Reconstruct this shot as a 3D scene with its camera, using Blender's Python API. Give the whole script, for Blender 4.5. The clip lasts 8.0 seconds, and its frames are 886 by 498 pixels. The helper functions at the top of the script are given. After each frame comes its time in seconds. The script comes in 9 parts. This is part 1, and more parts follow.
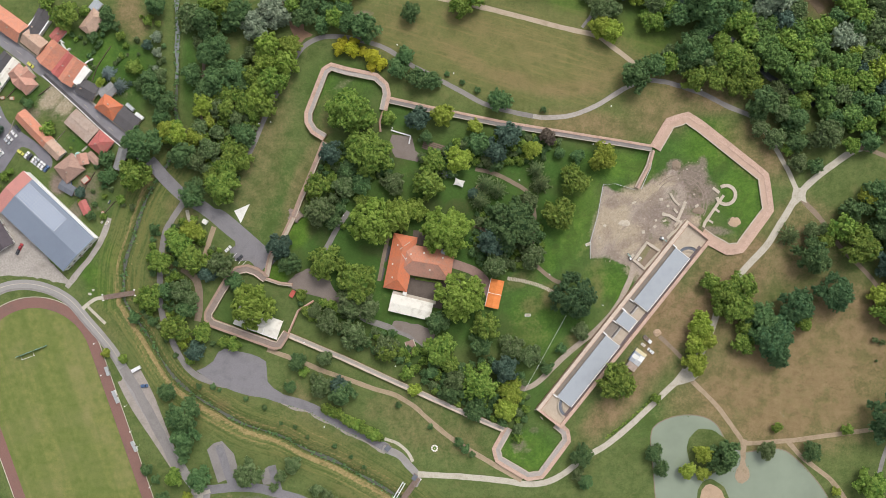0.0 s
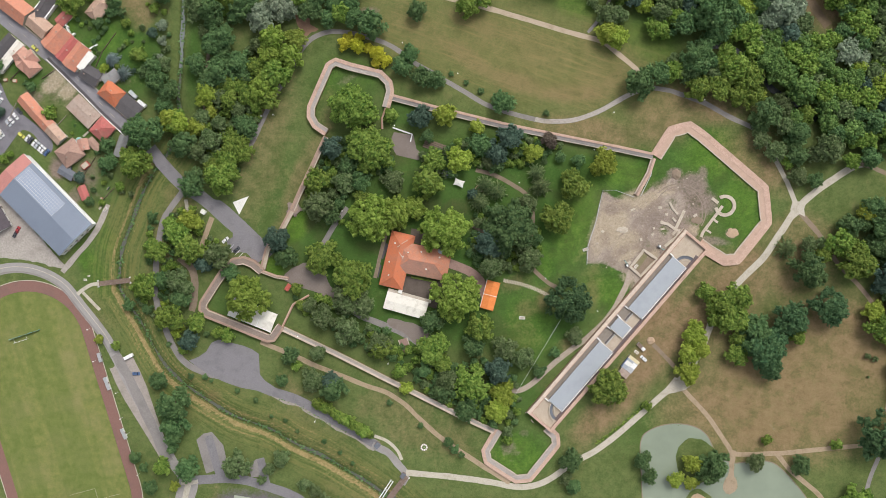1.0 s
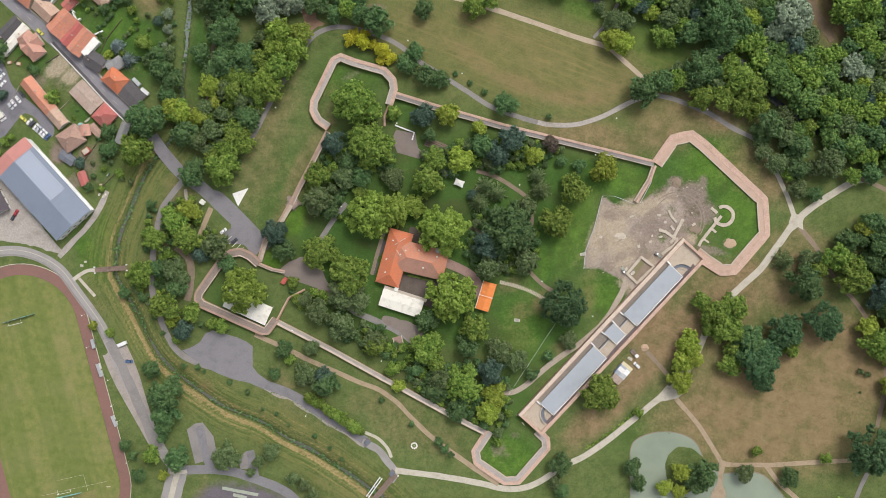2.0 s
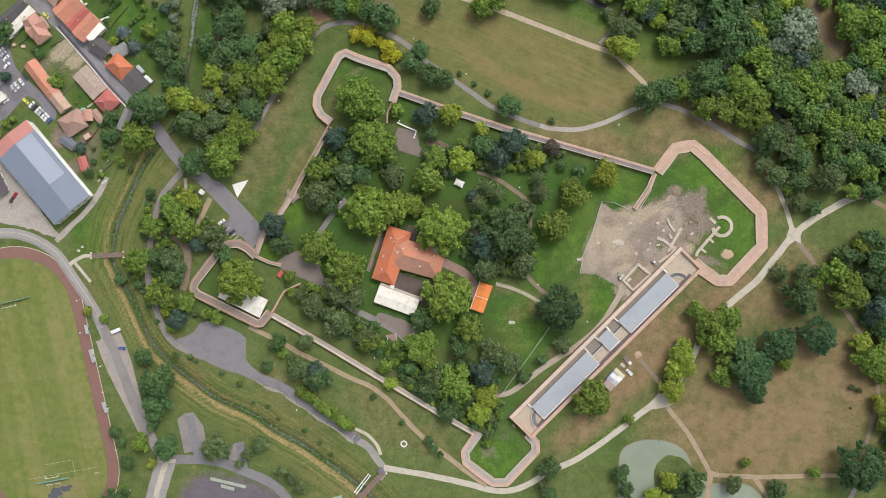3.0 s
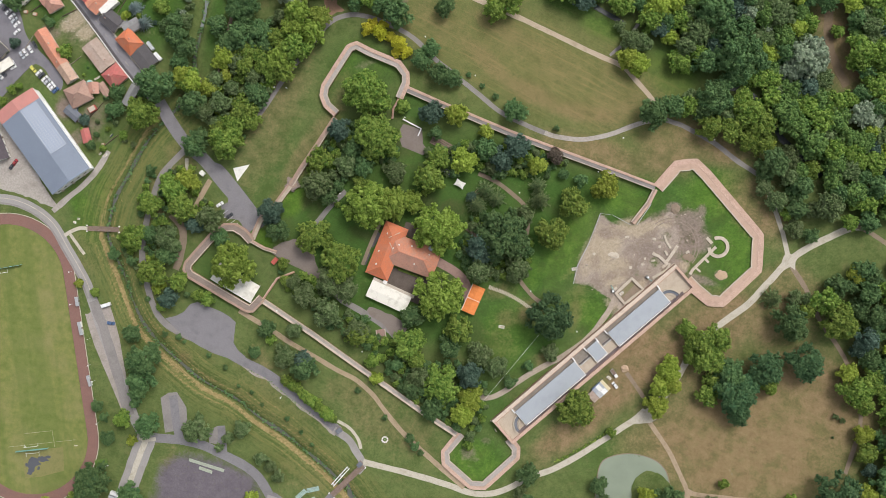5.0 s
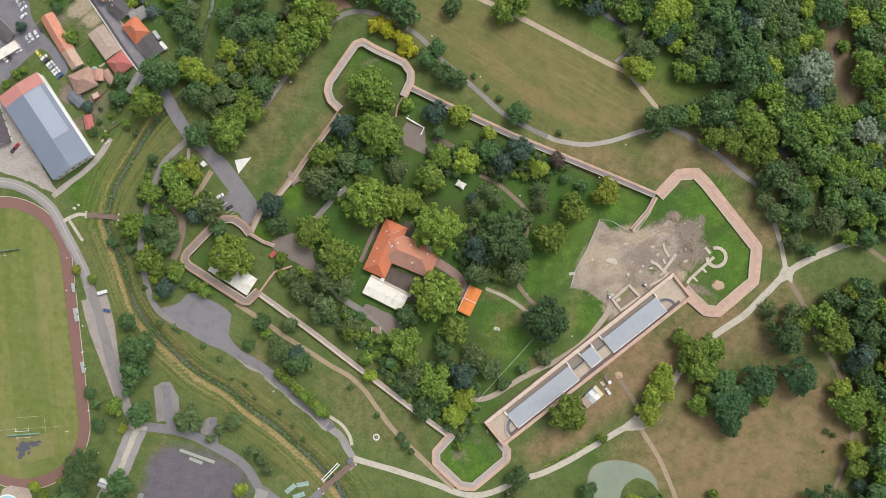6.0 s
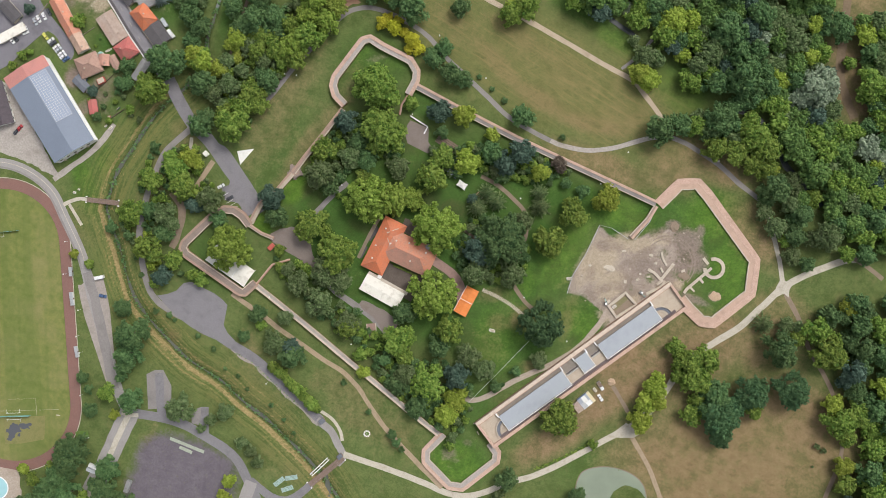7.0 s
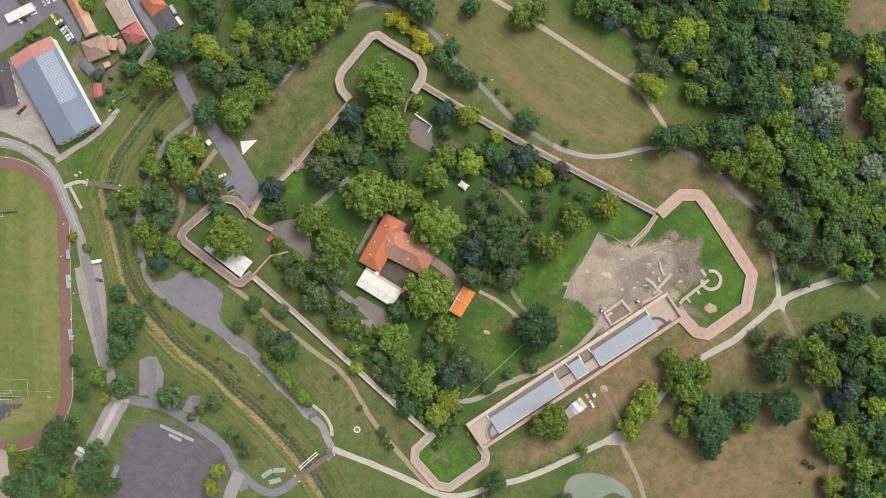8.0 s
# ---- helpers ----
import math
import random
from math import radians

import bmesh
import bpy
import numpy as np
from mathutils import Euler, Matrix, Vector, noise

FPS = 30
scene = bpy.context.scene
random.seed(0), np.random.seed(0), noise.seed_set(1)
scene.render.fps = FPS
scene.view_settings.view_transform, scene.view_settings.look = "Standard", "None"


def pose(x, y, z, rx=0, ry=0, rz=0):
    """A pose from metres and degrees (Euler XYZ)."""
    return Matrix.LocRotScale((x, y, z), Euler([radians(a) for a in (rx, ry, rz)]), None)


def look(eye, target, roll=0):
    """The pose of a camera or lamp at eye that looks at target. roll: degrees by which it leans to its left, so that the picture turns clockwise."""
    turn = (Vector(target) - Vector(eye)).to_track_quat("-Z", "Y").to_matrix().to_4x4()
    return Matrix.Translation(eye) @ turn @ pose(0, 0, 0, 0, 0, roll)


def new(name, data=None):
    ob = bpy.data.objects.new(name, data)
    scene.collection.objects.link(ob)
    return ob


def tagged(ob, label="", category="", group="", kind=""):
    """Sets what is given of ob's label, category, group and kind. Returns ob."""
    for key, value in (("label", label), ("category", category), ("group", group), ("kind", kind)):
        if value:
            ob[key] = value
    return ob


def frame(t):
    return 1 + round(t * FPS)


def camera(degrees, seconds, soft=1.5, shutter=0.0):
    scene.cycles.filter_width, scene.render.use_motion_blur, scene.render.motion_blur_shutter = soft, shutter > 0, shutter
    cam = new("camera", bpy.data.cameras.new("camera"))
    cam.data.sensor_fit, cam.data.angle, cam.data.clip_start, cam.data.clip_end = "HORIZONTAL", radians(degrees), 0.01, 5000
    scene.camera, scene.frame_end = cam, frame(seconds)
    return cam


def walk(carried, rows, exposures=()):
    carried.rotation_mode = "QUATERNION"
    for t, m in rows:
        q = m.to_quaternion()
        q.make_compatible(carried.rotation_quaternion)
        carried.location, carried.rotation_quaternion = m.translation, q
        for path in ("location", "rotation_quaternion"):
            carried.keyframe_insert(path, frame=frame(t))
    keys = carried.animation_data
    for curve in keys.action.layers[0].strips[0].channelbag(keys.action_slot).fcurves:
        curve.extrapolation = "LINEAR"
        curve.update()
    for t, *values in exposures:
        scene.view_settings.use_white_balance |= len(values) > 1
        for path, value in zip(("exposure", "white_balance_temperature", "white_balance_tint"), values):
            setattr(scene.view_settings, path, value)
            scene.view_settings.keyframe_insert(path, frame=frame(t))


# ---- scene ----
# camera and its path: a slow turn on the spot, high above the fort, looking almost straight down
cam = camera(51.0, 8.0, soft=0.75)
walk(cam, [
    (0, pose(-0.36, 0.03, 519.70, -3.146, 0.573, 0.000)),
    (0.5, pose(-0.23, 0.02, 519.74, -3.148, 0.559, 1.092)),
    (1, pose(-0.16, 0.02, 519.72, -3.148, 0.548, 2.254)),
    (1.5, pose(-0.10, 0.00, 519.75, -3.152, 0.542, 3.323)),
    (3, pose(0.12, -0.06, 519.86, -3.161, 0.518, 6.709)),
    (3.5, pose(0.18, -0.02, 519.91, -3.156, 0.512, 7.800)),
    (4, pose(0.24, -0.02, 519.99, -3.159, 0.506, 8.966)),
    (4.5, pose(0.28, -0.01, 520.01, -3.157, 0.506, 10.030)),
    (6, pose(0.16, 0.04, 520.13, -3.150, 0.521, 13.226)),
    (6.5, pose(0.11, 0.08, 520.27, -3.145, 0.534, 14.367)),
    (7, pose(0.02, 0.01, 520.33, -3.148, 0.546, 15.641)),
    (7.5, pose(-0.07, -0.01, 520.29, -3.146, 0.560, 16.860)),
    (8, pose(-0.18, -0.07, 520.30, -3.148, 0.573, 18.248)),
])

# ---- light: an overcast summer day ----
world = bpy.data.worlds.new("overcast_sky")
scene.world = world
world.use_nodes = True
wn, wl = world.node_tree.nodes, world.node_tree.links
sky = wn.new("ShaderNodeTexSky")
sky.sky_type = "NISHITA"
sky.sun_disc = False
sky.sun_elevation, sky.sun_rotation = radians(56), radians(25)
sky.air_density, sky.dust_density, sky.ozone_density = 1.0, 4.0, 1.0
soften = wn.new("ShaderNodeHueSaturation")
soften.inputs["Saturation"].default_value = 0.3
wl.new(sky.outputs[0], soften.inputs["Color"])
wl.new(soften.outputs[0], wn["Background"].inputs["Color"])
wn["Background"].inputs["Strength"].default_value = 0.128
sun = new("sun", bpy.data.lights.new("sun", "SUN"))
sun.data.energy, sun.data.angle, sun.data.color = 1.15, radians(24), (1.0, 0.97, 0.93)
sun.matrix_world = look((60, 130, 212), (0, 0, 0))
scene.view_settings.exposure = 0.5


# ---- materials ----
class Nodes:
    """A small builder of node materials."""

    def __init__(self, name, rough=0.85, metal=0.0, spec=0.3):
        self.m = bpy.data.materials.new(name)
        self.m.use_nodes = True
        self.n, self.l = self.m.node_tree.nodes, self.m.node_tree.links
        self.b = self.n["Principled BSDF"]
        self.b.inputs["Roughness"].default_value = rough
        self.b.inputs["Metallic"].default_value = metal
        self.b.inputs["Specular IOR Level"].default_value = spec
        self.where = self.n.new("ShaderNodeNewGeometry").outputs["Position"]

    def noise(self, scale, detail=4.0, rough=0.6, stretch=None, turn=0.0):
        node = self.n.new("ShaderNodeTexNoise")
        node.inputs["Scale"].default_value = scale
        node.inputs["Detail"].default_value = detail
        node.inputs["Roughness"].default_value = rough
        if stretch:
            mp = self.n.new("ShaderNodeMapping")
            mp.inputs["Rotation"].default_value = (0, 0, radians(turn))
            mp2 = self.n.new("ShaderNodeMapping")
            mp2.inputs["Scale"].default_value = stretch
            self.l.new(self.where, mp.inputs["Vector"])
            self.l.new(mp.outputs[0], mp2.inputs["Vector"])
            self.l.new(mp2.outputs[0], node.inputs["Vector"])
        else:
            self.l.new(self.where, node.inputs["Vector"])
        return node.outputs["Fac"]

    def steps(self, fac, low, high, a=0.0, b=1.0):
        node = self.n.new("ShaderNodeMapRange")
        for key, value in zip(("From Min", "From Max", "To Min", "To Max"), (low, high, a, b)):
            node.inputs[key].default_value = value
        self.l.new(fac, node.inputs["Value"])
        return node.outputs[0]

    def calc(self, op, a, b):
        node = self.n.new("ShaderNodeMath")
        node.operation = op
        for i, v in enumerate((a, b)):
            if isinstance(v, (int, float)):
                node.inputs[i].default_value = v
            else:
                self.l.new(v, node.inputs[i])
        return node.outputs[0]

    def mix(self, fac, a, b, blend="MIX"):
        node = self.n.new("ShaderNodeMix")
        node.data_type, node.blend_type = "RGBA", blend
        for i, v in ((0, fac), (6, a), (7, b)):
            if isinstance(v, (int, float)):
                node.inputs[i].default_value = v
            elif isinstance(v, tuple):
                node.inputs[i].default_value = (*v, 1)
            else:
                self.l.new(v, node.inputs[i])
        return node.outputs[2]

    def attribute(self, name):
        node = self.n.new("ShaderNodeAttribute")
        node.attribute_name = name
        return node.outputs["Fac"]

    def done(self, colour, bump=None, height=0.3):
        self.l.new(colour, self.b.inputs["Base Color"])
        if bump is not None:
            node = self.n.new("ShaderNodeBump")
            node.inputs["Strength"].default_value = 0.6
            node.inputs["Distance"].default_value = height
            self.l.new(bump, node.inputs["Height"])
            self.l.new(node.outputs[0], self.b.inputs["Normal"])
        return self.m


def worn(name, low, high, stain, scale=0.35, rough=0.85, metal=0.0, spec=0.3, bump=0.05, fine=2.5):
    """A surface of two tones with fine grain and larger stains."""
    k = Nodes(name, rough, metal, spec)
    grain = k.noise(fine, 5)
    base = k.mix(k.steps(grain, 0.3, 0.7), low, high)
    base = k.mix(k.calc("MULTIPLY", k.steps(k.noise(scale, 4), 0.5, 0.75), 0.7), base, stain)
    return k.done(base, grain, bump)


def grass(name, tones):
    """Turf: fine and broad mottling, and dry, lush, bare and gravelly places from the sheet's own attributes."""
    k = Nodes(name, 0.95, 0, 0.1)
    broad, mid, small, fine = k.noise(0.03, 5, 0.65), k.noise(0.16, 6, 0.7), k.noise(0.7, 5, 0.7), k.noise(2.6, 3, 0.7)
    low, high, dry, dry2, lush, lush2, soil, soil2 = tones
    tone = k.calc("ADD", k.calc("MULTIPLY", mid, 0.55), k.calc("MULTIPLY", small, 0.45))
    spread = k.steps(tone, 0.36, 0.64)
    streak = k.noise(0.6, 4, 0.65, (1, 0.05, 1), 106)
    wob = k.calc("ADD", k.calc("MULTIPLY", k.calc("SUBTRACT", broad, 0.5), 0.9), k.calc("MULTIPLY", k.calc("SUBTRACT", tone, 0.5), 1.3))

    def spot(attr, centre, soft=0.36):
        return k.steps(k.calc("ADD", k.attribute(attr), wob), centre - soft, centre + soft)

    c = k.mix(spread, low, high)
    c = k.mix(spot("lush", 0.5), c, k.mix(spread, lush, lush2))
    c = k.mix(spot("vivid", 0.5), c, k.mix(spread, (0.066, 0.142, 0.018), (0.128, 0.222, 0.036)))
    c = k.mix(k.calc("MULTIPLY", spot("dry", 0.52), 0.94), c, k.mix(k.steps(k.calc("ADD", k.calc("MULTIPLY", tone, 0.85), k.calc("MULTIPLY", streak, 0.15)), 0.36, 0.64), dry, dry2))
    c = k.mix(k.steps(k.noise(0.085, 6, 0.72), 0.48, 0.64, 0, 0.55), c, (0.062, 0.096, 0.024))
    c = k.mix(k.calc("MULTIPLY", k.steps(k.noise(0.12, 6, 0.76), 0.53, 0.68, 0, 0.44), k.steps(k.attribute("lush"), 0.2, 0.8, 1.0, 0.15)), c, (0.212, 0.184, 0.088))
    c = k.mix(k.calc("MULTIPLY", k.attribute("mown"), k.steps(tone, 0.30, 0.60, 0.25, 0.72)), c, (0.196, 0.172, 0.068))
    c = k.mix(k.calc("MULTIPLY", k.steps(streak, 0.50, 0.68, 0, 0.55), k.attribute("mown")), c, (0.265, 0.205, 0.092))
    # bare earth under the trees, with the crowns' shade mixed into its dark colour
    c = k.mix(k.calc("MULTIPLY", spot("shaded_earth", 0.62, 0.3), 0.6), c, k.mix(spread, (0.046, 0.050, 0.022), (0.098, 0.088, 0.044)))
    bank = k.n.new("ShaderNodeCombineXYZ")
    k.l.new(k.attribute("across"), bank.inputs[0])
    k.l.new(k.calc("MULTIPLY", k.attribute("along"), 0.045), bank.inputs[1])
    rows = k.n.new("ShaderNodeTexNoise")
    rows.inputs["Scale"].default_value, rows.inputs["Detail"].default_value, rows.inputs["Roughness"].default_value = 0.62, 4.0, 0.6
    k.l.new(bank.outputs[0], rows.inputs["Vector"])
    swath = k.calc("ADD", k.calc("MULTIPLY", rows.outputs["Fac"], 1.5), k.calc("MULTIPLY", k.calc("SUBTRACT", small, 0.5), 0.7))
    c = k.mix(k.calc("MULTIPLY", k.steps(swath, 0.60, 0.86), k.attribute("banks")), c, (0.172, 0.168, 0.058))
    c = k.mix(k.calc("MULTIPLY", k.steps(swath, 0.74, 0.56), k.attribute("banks")), c, (0.080, 0.112, 0.030))
    c = k.mix(k.steps(k.calc("MULTIPLY", k.attribute("straw"), swath), 0.36, 0.60, 0, 0.95), c, k.mix(k.steps(small, 0.35, 0.65), (0.215, 0.163, 0.072), (0.365, 0.275, 0.135)))
    c = k.mix(k.steps(k.calc("ADD", k.attribute("wet"), k.calc("MULTIPLY", wob, 0.6)), 0.35, 0.75, 0, 0.85), c, k.mix(spread, (0.034, 0.048, 0.016), (0.070, 0.092, 0.028)))
    c = k.mix(spot("soil", 0.55, 0.25), c, k.mix(k.steps(tone, 0.38, 0.62), soil, soil2))
    c = k.mix(spot("gravel", 0.5, 0.2), c, k.mix(k.steps(k.calc("ADD", k.calc("MULTIPLY", tone, 0.5), k.calc("MULTIPLY", k.noise(0.07, 5, 0.65), 0.5)), 0.40, 0.60), (0.232, 0.178, 0.146), (0.435, 0.368, 0.314)))
    c = k.mix(k.calc("MULTIPLY", spot("gravel", 0.8, 0.2), k.steps(mid, 0.5, 0.66, 0, 0.75)), c, (0.225, 0.172, 0.140))
    c = k.mix(k.calc("MULTIPLY", spot("gravel", 0.7, 0.2), k.steps(k.noise(0.05, 5, 0.65), 0.50, 0.62, 0, 0.55)), c, (0.250, 0.196, 0.150))
    c = k.mix(k.calc("MULTIPLY", spot("gravel", 0.7, 0.2), k.steps(k.noise(1.1, 3, 0.6), 0.60, 0.72, 0, 0.6)), c, (0.500, 0.440, 0.380))
    c = k.mix(k.calc("MULTIPLY", spot("tan", 0.55, 0.25), 0.8), c, k.mix(k.steps(small, 0.35, 0.65), (0.340, 0.270, 0.185), (0.500, 0.420, 0.315)))
    c = k.mix(k.calc("MULTIPLY", spot("earth", 0.55, 0.25), 0.78), c, k.mix(k.steps(small, 0.35, 0.65), (0.185, 0.142, 0.122), (0.300, 0.238, 0.205)))
    c = k.mix(spot("tarmac", 0.5, 0.2), c, k.mix(k.steps(tone, 0.35, 0.65), (0.108, 0.092, 0.114), (0.180, 0.157, 0.178)))
    c = k.mix(k.calc("MULTIPLY", k.steps(k.noise(0.45, 5, 0.75), 0.56, 0.72, 0.0, 0.35), k.steps(k.attribute("lush"), 0.2, 0.8, 1.0, 0.3)), c, (0.220, 0.215, 0.095))
    c = k.mix(k.steps(fine, 0.42, 0.75, 0.0, 0.5), c, (0.022, 0.030, 0.008))
    return k.done(c, small, 0.15)


TURF = ((0.076, 0.116, 0.034), (0.152, 0.182, 0.065), (0.184, 0.120, 0.066), (0.334, 0.226, 0.136),
        (0.036, 0.092, 0.017), (0.082, 0.156, 0.036), (0.160, 0.118, 0.098), (0.285, 0.222, 0.188))
M_TURF = grass("turf", TURF)


def pitch_turf():
    k = Nodes("pitch_turf", 0.95, 0, 0.1)
    mid, fine, broad = k.noise(0.25, 5), k.noise(1.8, 4), k.noise(0.05, 4, 0.6)
    stripes = k.noise(0.16, 2, 0.4, (1, 0.03, 1), -17)
    c = k.mix(k.steps(mid, 0.35, 0.65), (0.126, 0.158, 0.044), (0.196, 0.205, 0.068))
    c = k.mix(k.steps(broad, 0.45, 0.7, 0, 0.75), c, (0.235, 0.215, 0.095))
    c = k.mix(k.steps(stripes, 0.42, 0.58, 0, 0.42), c, (0.092, 0.138, 0.034))
    c = k.mix(k.steps(fine, 0.4, 0.8, 0, 0.25), c, (0.08, 0.09, 0.02))
    return k.done(c, fine, 0.2)


M_PITCH = pitch_turf()
M_TURFSTRIP = worn("rough_green_turf", (0.062, 0.130, 0.022), (0.118, 0.196, 0.040), (0.110, 0.110, 0.045), 0.4)
M_DRYGRASS = worn("dry_worn_grass", (0.150, 0.150, 0.052), (0.225, 0.205, 0.082), (0.112, 0.128, 0.040), 0.3)
M_ASPHALT = worn("asphalt", (0.188, 0.180, 0.196), (0.250, 0.240, 0.258), (0.130, 0.123, 0.132), 0.12)
M_LOT = worn("worn_asphalt", (0.158, 0.150, 0.160), (0.228, 0.217, 0.228), (0.124, 0.116, 0.124), 0.16, fine=1.6)
M_PATHGREY = worn("grey_path", (0.195, 0.178, 0.170), (0.265, 0.245, 0.234), (0.150, 0.137, 0.130), 0.12)
M_CONCRETE = worn("concrete_path", (0.370, 0.332, 0.270), (0.520, 0.478, 0.402), (0.275, 0.244, 0.182), 0.3)
M_DIRT = worn("dirt_path", (0.275, 0.205, 0.135), (0.375, 0.292, 0.205), (0.190, 0.150, 0.085), 0.25)
M_TRAIL = worn("beaten_earth", (0.200, 0.150, 0.110), (0.260, 0.200, 0.150), (0.150, 0.125, 0.075), 0.3)
M_RUT = worn("wheel_rut", (0.205, 0.160, 0.130), (0.275, 0.220, 0.182), (0.150, 0.140, 0.085), 0.3)
M_WALKDULL = worn("grey_brown_wall_walk", (0.205, 0.160, 0.135), (0.285, 0.230, 0.198), (0.160, 0.125, 0.105), 0.3)
M_SHEET_CREAM = worn("cream_roof_sheet", (0.570, 0.490, 0.300), (0.650, 0.570, 0.370), (0.480, 0.415, 0.270), 0.5, 0.6)
M_WALKGREY = worn("pale_grey_wall_walk", (0.300, 0.265, 0.245), (0.395, 0.360, 0.335), (0.240, 0.208, 0.188), 0.3)
M_GREYGRAVEL = worn("grey_gravel", (0.285, 0.254, 0.228), (0.405, 0.368, 0.332), (0.215, 0.190, 0.165), 0.14, fine=1.0)
M_VERGE = worn("pinkish_gravel", (0.270, 0.232, 0.208), (0.350, 0.308, 0.280), (0.205, 0.185, 0.150), 0.2, fine=1.2)
M_PLAZA = worn("brown_paving", (0.172, 0.140, 0.124), (0.232, 0.194, 0.172), (0.165, 0.132, 0.112), 0.15)
M_YARD = worn("dark_brown_paving", (0.098, 0.078, 0.064), (0.140, 0.112, 0.094), (0.080, 0.062, 0.052), 0.3)
M_GRAVEL = worn("excavation_gravel", (0.300, 0.245, 0.195), (0.430, 0.365, 0.305), (0.230, 0.175, 0.130), 0.09, fine=1.2)
M_BRICKPATH = worn("brick_paving", (0.260, 0.165, 0.140), (0.330, 0.225, 0.195), (0.200, 0.130, 0.110), 0.3)
M_TRACK = worn("cinder_track", (0.176, 0.092, 0.076), (0.228, 0.130, 0.110), (0.145, 0.098, 0.084), 0.12)
M_WALLTOP = worn("brick_coping", (0.370, 0.235, 0.178), (0.580, 0.425, 0.345), (0.300, 0.205, 0.162), 0.22)
M_WALL = worn("brick_masonry", (0.320, 0.175, 0.125), (0.410, 0.250, 0.190), (0.260, 0.180, 0.140), 0.3)
M_WALK = worn("wall_walk_paving", (0.270, 0.195, 0.155), (0.350, 0.265, 0.220), (0.210, 0.160, 0.130), 0.3)
M_WALKPINK = worn("pink_wall_walk", (0.400, 0.270, 0.205), (0.500, 0.360, 0.285), (0.310, 0.220, 0.170), 0.3)
M_COPING_DULL = worn("dull_brick_coping", (0.300, 0.200, 0.150), (0.400, 0.285, 0.225), (0.230, 0.165, 0.125), 0.4)
M_STONE = worn("pale_stone", (0.400, 0.340, 0.270), (0.520, 0.460, 0.380), (0.310, 0.255, 0.195), 0.5)
M_TERRACE = worn("terrace_gravel", (0.380, 0.310, 0.235), (0.470, 0.400, 0.320), (0.300, 0.240, 0.180), 0.3)
M_ROOFMETAL = worn("grey_blue_roof_sheet", (0.300, 0.325, 0.355), (0.345, 0.370, 0.400), (0.270, 0.290, 0.320), 0.15, 0.5, 0.0, 0.4, 0.01)
M_HALLROOF = worn("hall_roof_sheet", (0.165, 0.195, 0.250), (0.195, 0.228, 0.285), (0.150, 0.175, 0.225), 0.06, 0.5, 0.0, 0.4, 0.01)
M_WHITE = worn("white_render", (0.640, 0.630, 0.590), (0.740, 0.730, 0.690), (0.520, 0.500, 0.450), 0.4)
M_CANVAS = worn("white_canvas", (0.640, 0.610, 0.540), (0.720, 0.690, 0.620), (0.400, 0.360, 0.290), 0.32, 0.7)
M_FIELDROAD = worn("pale_asphalt", (0.245, 0.228, 0.220), (0.318, 0.300, 0.288), (0.195, 0.180, 0.172), 0.1)
M_CREAM = worn("cream_brick_coping", (0.470, 0.375, 0.295), (0.620, 0.525, 0.430), (0.345, 0.262, 0.205), 0.45)
# dark tone that carries the shade of the gap behind the casemate parapet
M_STRIP = worn("shadowed_gap_paving", (0.110, 0.085, 0.085), (0.160, 0.125, 0.120), (0.085, 0.068, 0.068), 0.4)
M_COURTBAY = worn("mossy_stone_floor", (0.185, 0.158, 0.132), (0.262, 0.228, 0.192), (0.135, 0.115, 0.095), 0.4)
M_DARK = worn("dark_roof", (0.075, 0.070, 0.075), (0.110, 0.102, 0.105), (0.060, 0.055, 0.055), 0.4)
M_GREYROOF = worn("grey_roof", (0.205, 0.205, 0.205), (0.275, 0.272, 0.268), (0.150, 0.148, 0.145), 0.4)
M_SLATE = worn("slate_blue_roof", (0.120, 0.130, 0.155), (0.165, 0.175, 0.200), (0.095, 0.100, 0.115), 0.4)
M_PLASTER = worn("cream_plaster", (0.500, 0.450, 0.360), (0.600, 0.550, 0.460), (0.400, 0.350, 0.270), 0.4)
M_WOOD = worn("weathered_wood", (0.165, 0.115, 0.090), (0.235, 0.175, 0.145), (0.120, 0.085, 0.070), 0.6)
M_METAL = worn("galvanised_metal", (0.420, 0.430, 0.440), (0.520, 0.530, 0.540), (0.330, 0.330, 0.330), 0.8, 0.45, 0.6)
M_PAINT = worn("white_paint", (0.700, 0.700, 0.690), (0.780, 0.780, 0.770), (0.600, 0.600, 0.580), 0.8, 0.5)
M_TEAL = worn("teal_paint", (0.180, 0.420, 0.400), (0.240, 0.500, 0.480), (0.200, 0.360, 0.340), 0.8, 0.5)
M_BARK = worn("bark", (0.105, 0.085, 0.065), (0.165, 0.140, 0.110), (0.080, 0.065, 0.050), 0.9)
M_RUBBER = worn("rubber", (0.020, 0.020, 0.020), (0.035, 0.035, 0.035), (0.050, 0.047, 0.042), 1.0)
M_REDPAINT = worn("red_paint", (0.360, 0.080, 0.060), (0.440, 0.120, 0.090), (0.280, 0.080, 0.060), 0.8)
M_ORANGE = worn("orange_canvas", (0.640, 0.190, 0.045), (0.720, 0.250, 0.075), (0.520, 0.160, 0.045), 0.5, 0.7)
M_REDEARTH = worn("red_brown_earth", (0.235, 0.140, 0.092), (0.300, 0.188, 0.130), (0.185, 0.120, 0.075), 0.25)
M_BENCH = worn("mossy_concrete", (0.285, 0.315, 0.250), (0.380, 0.405, 0.330), (0.215, 0.245, 0.175), 0.5)
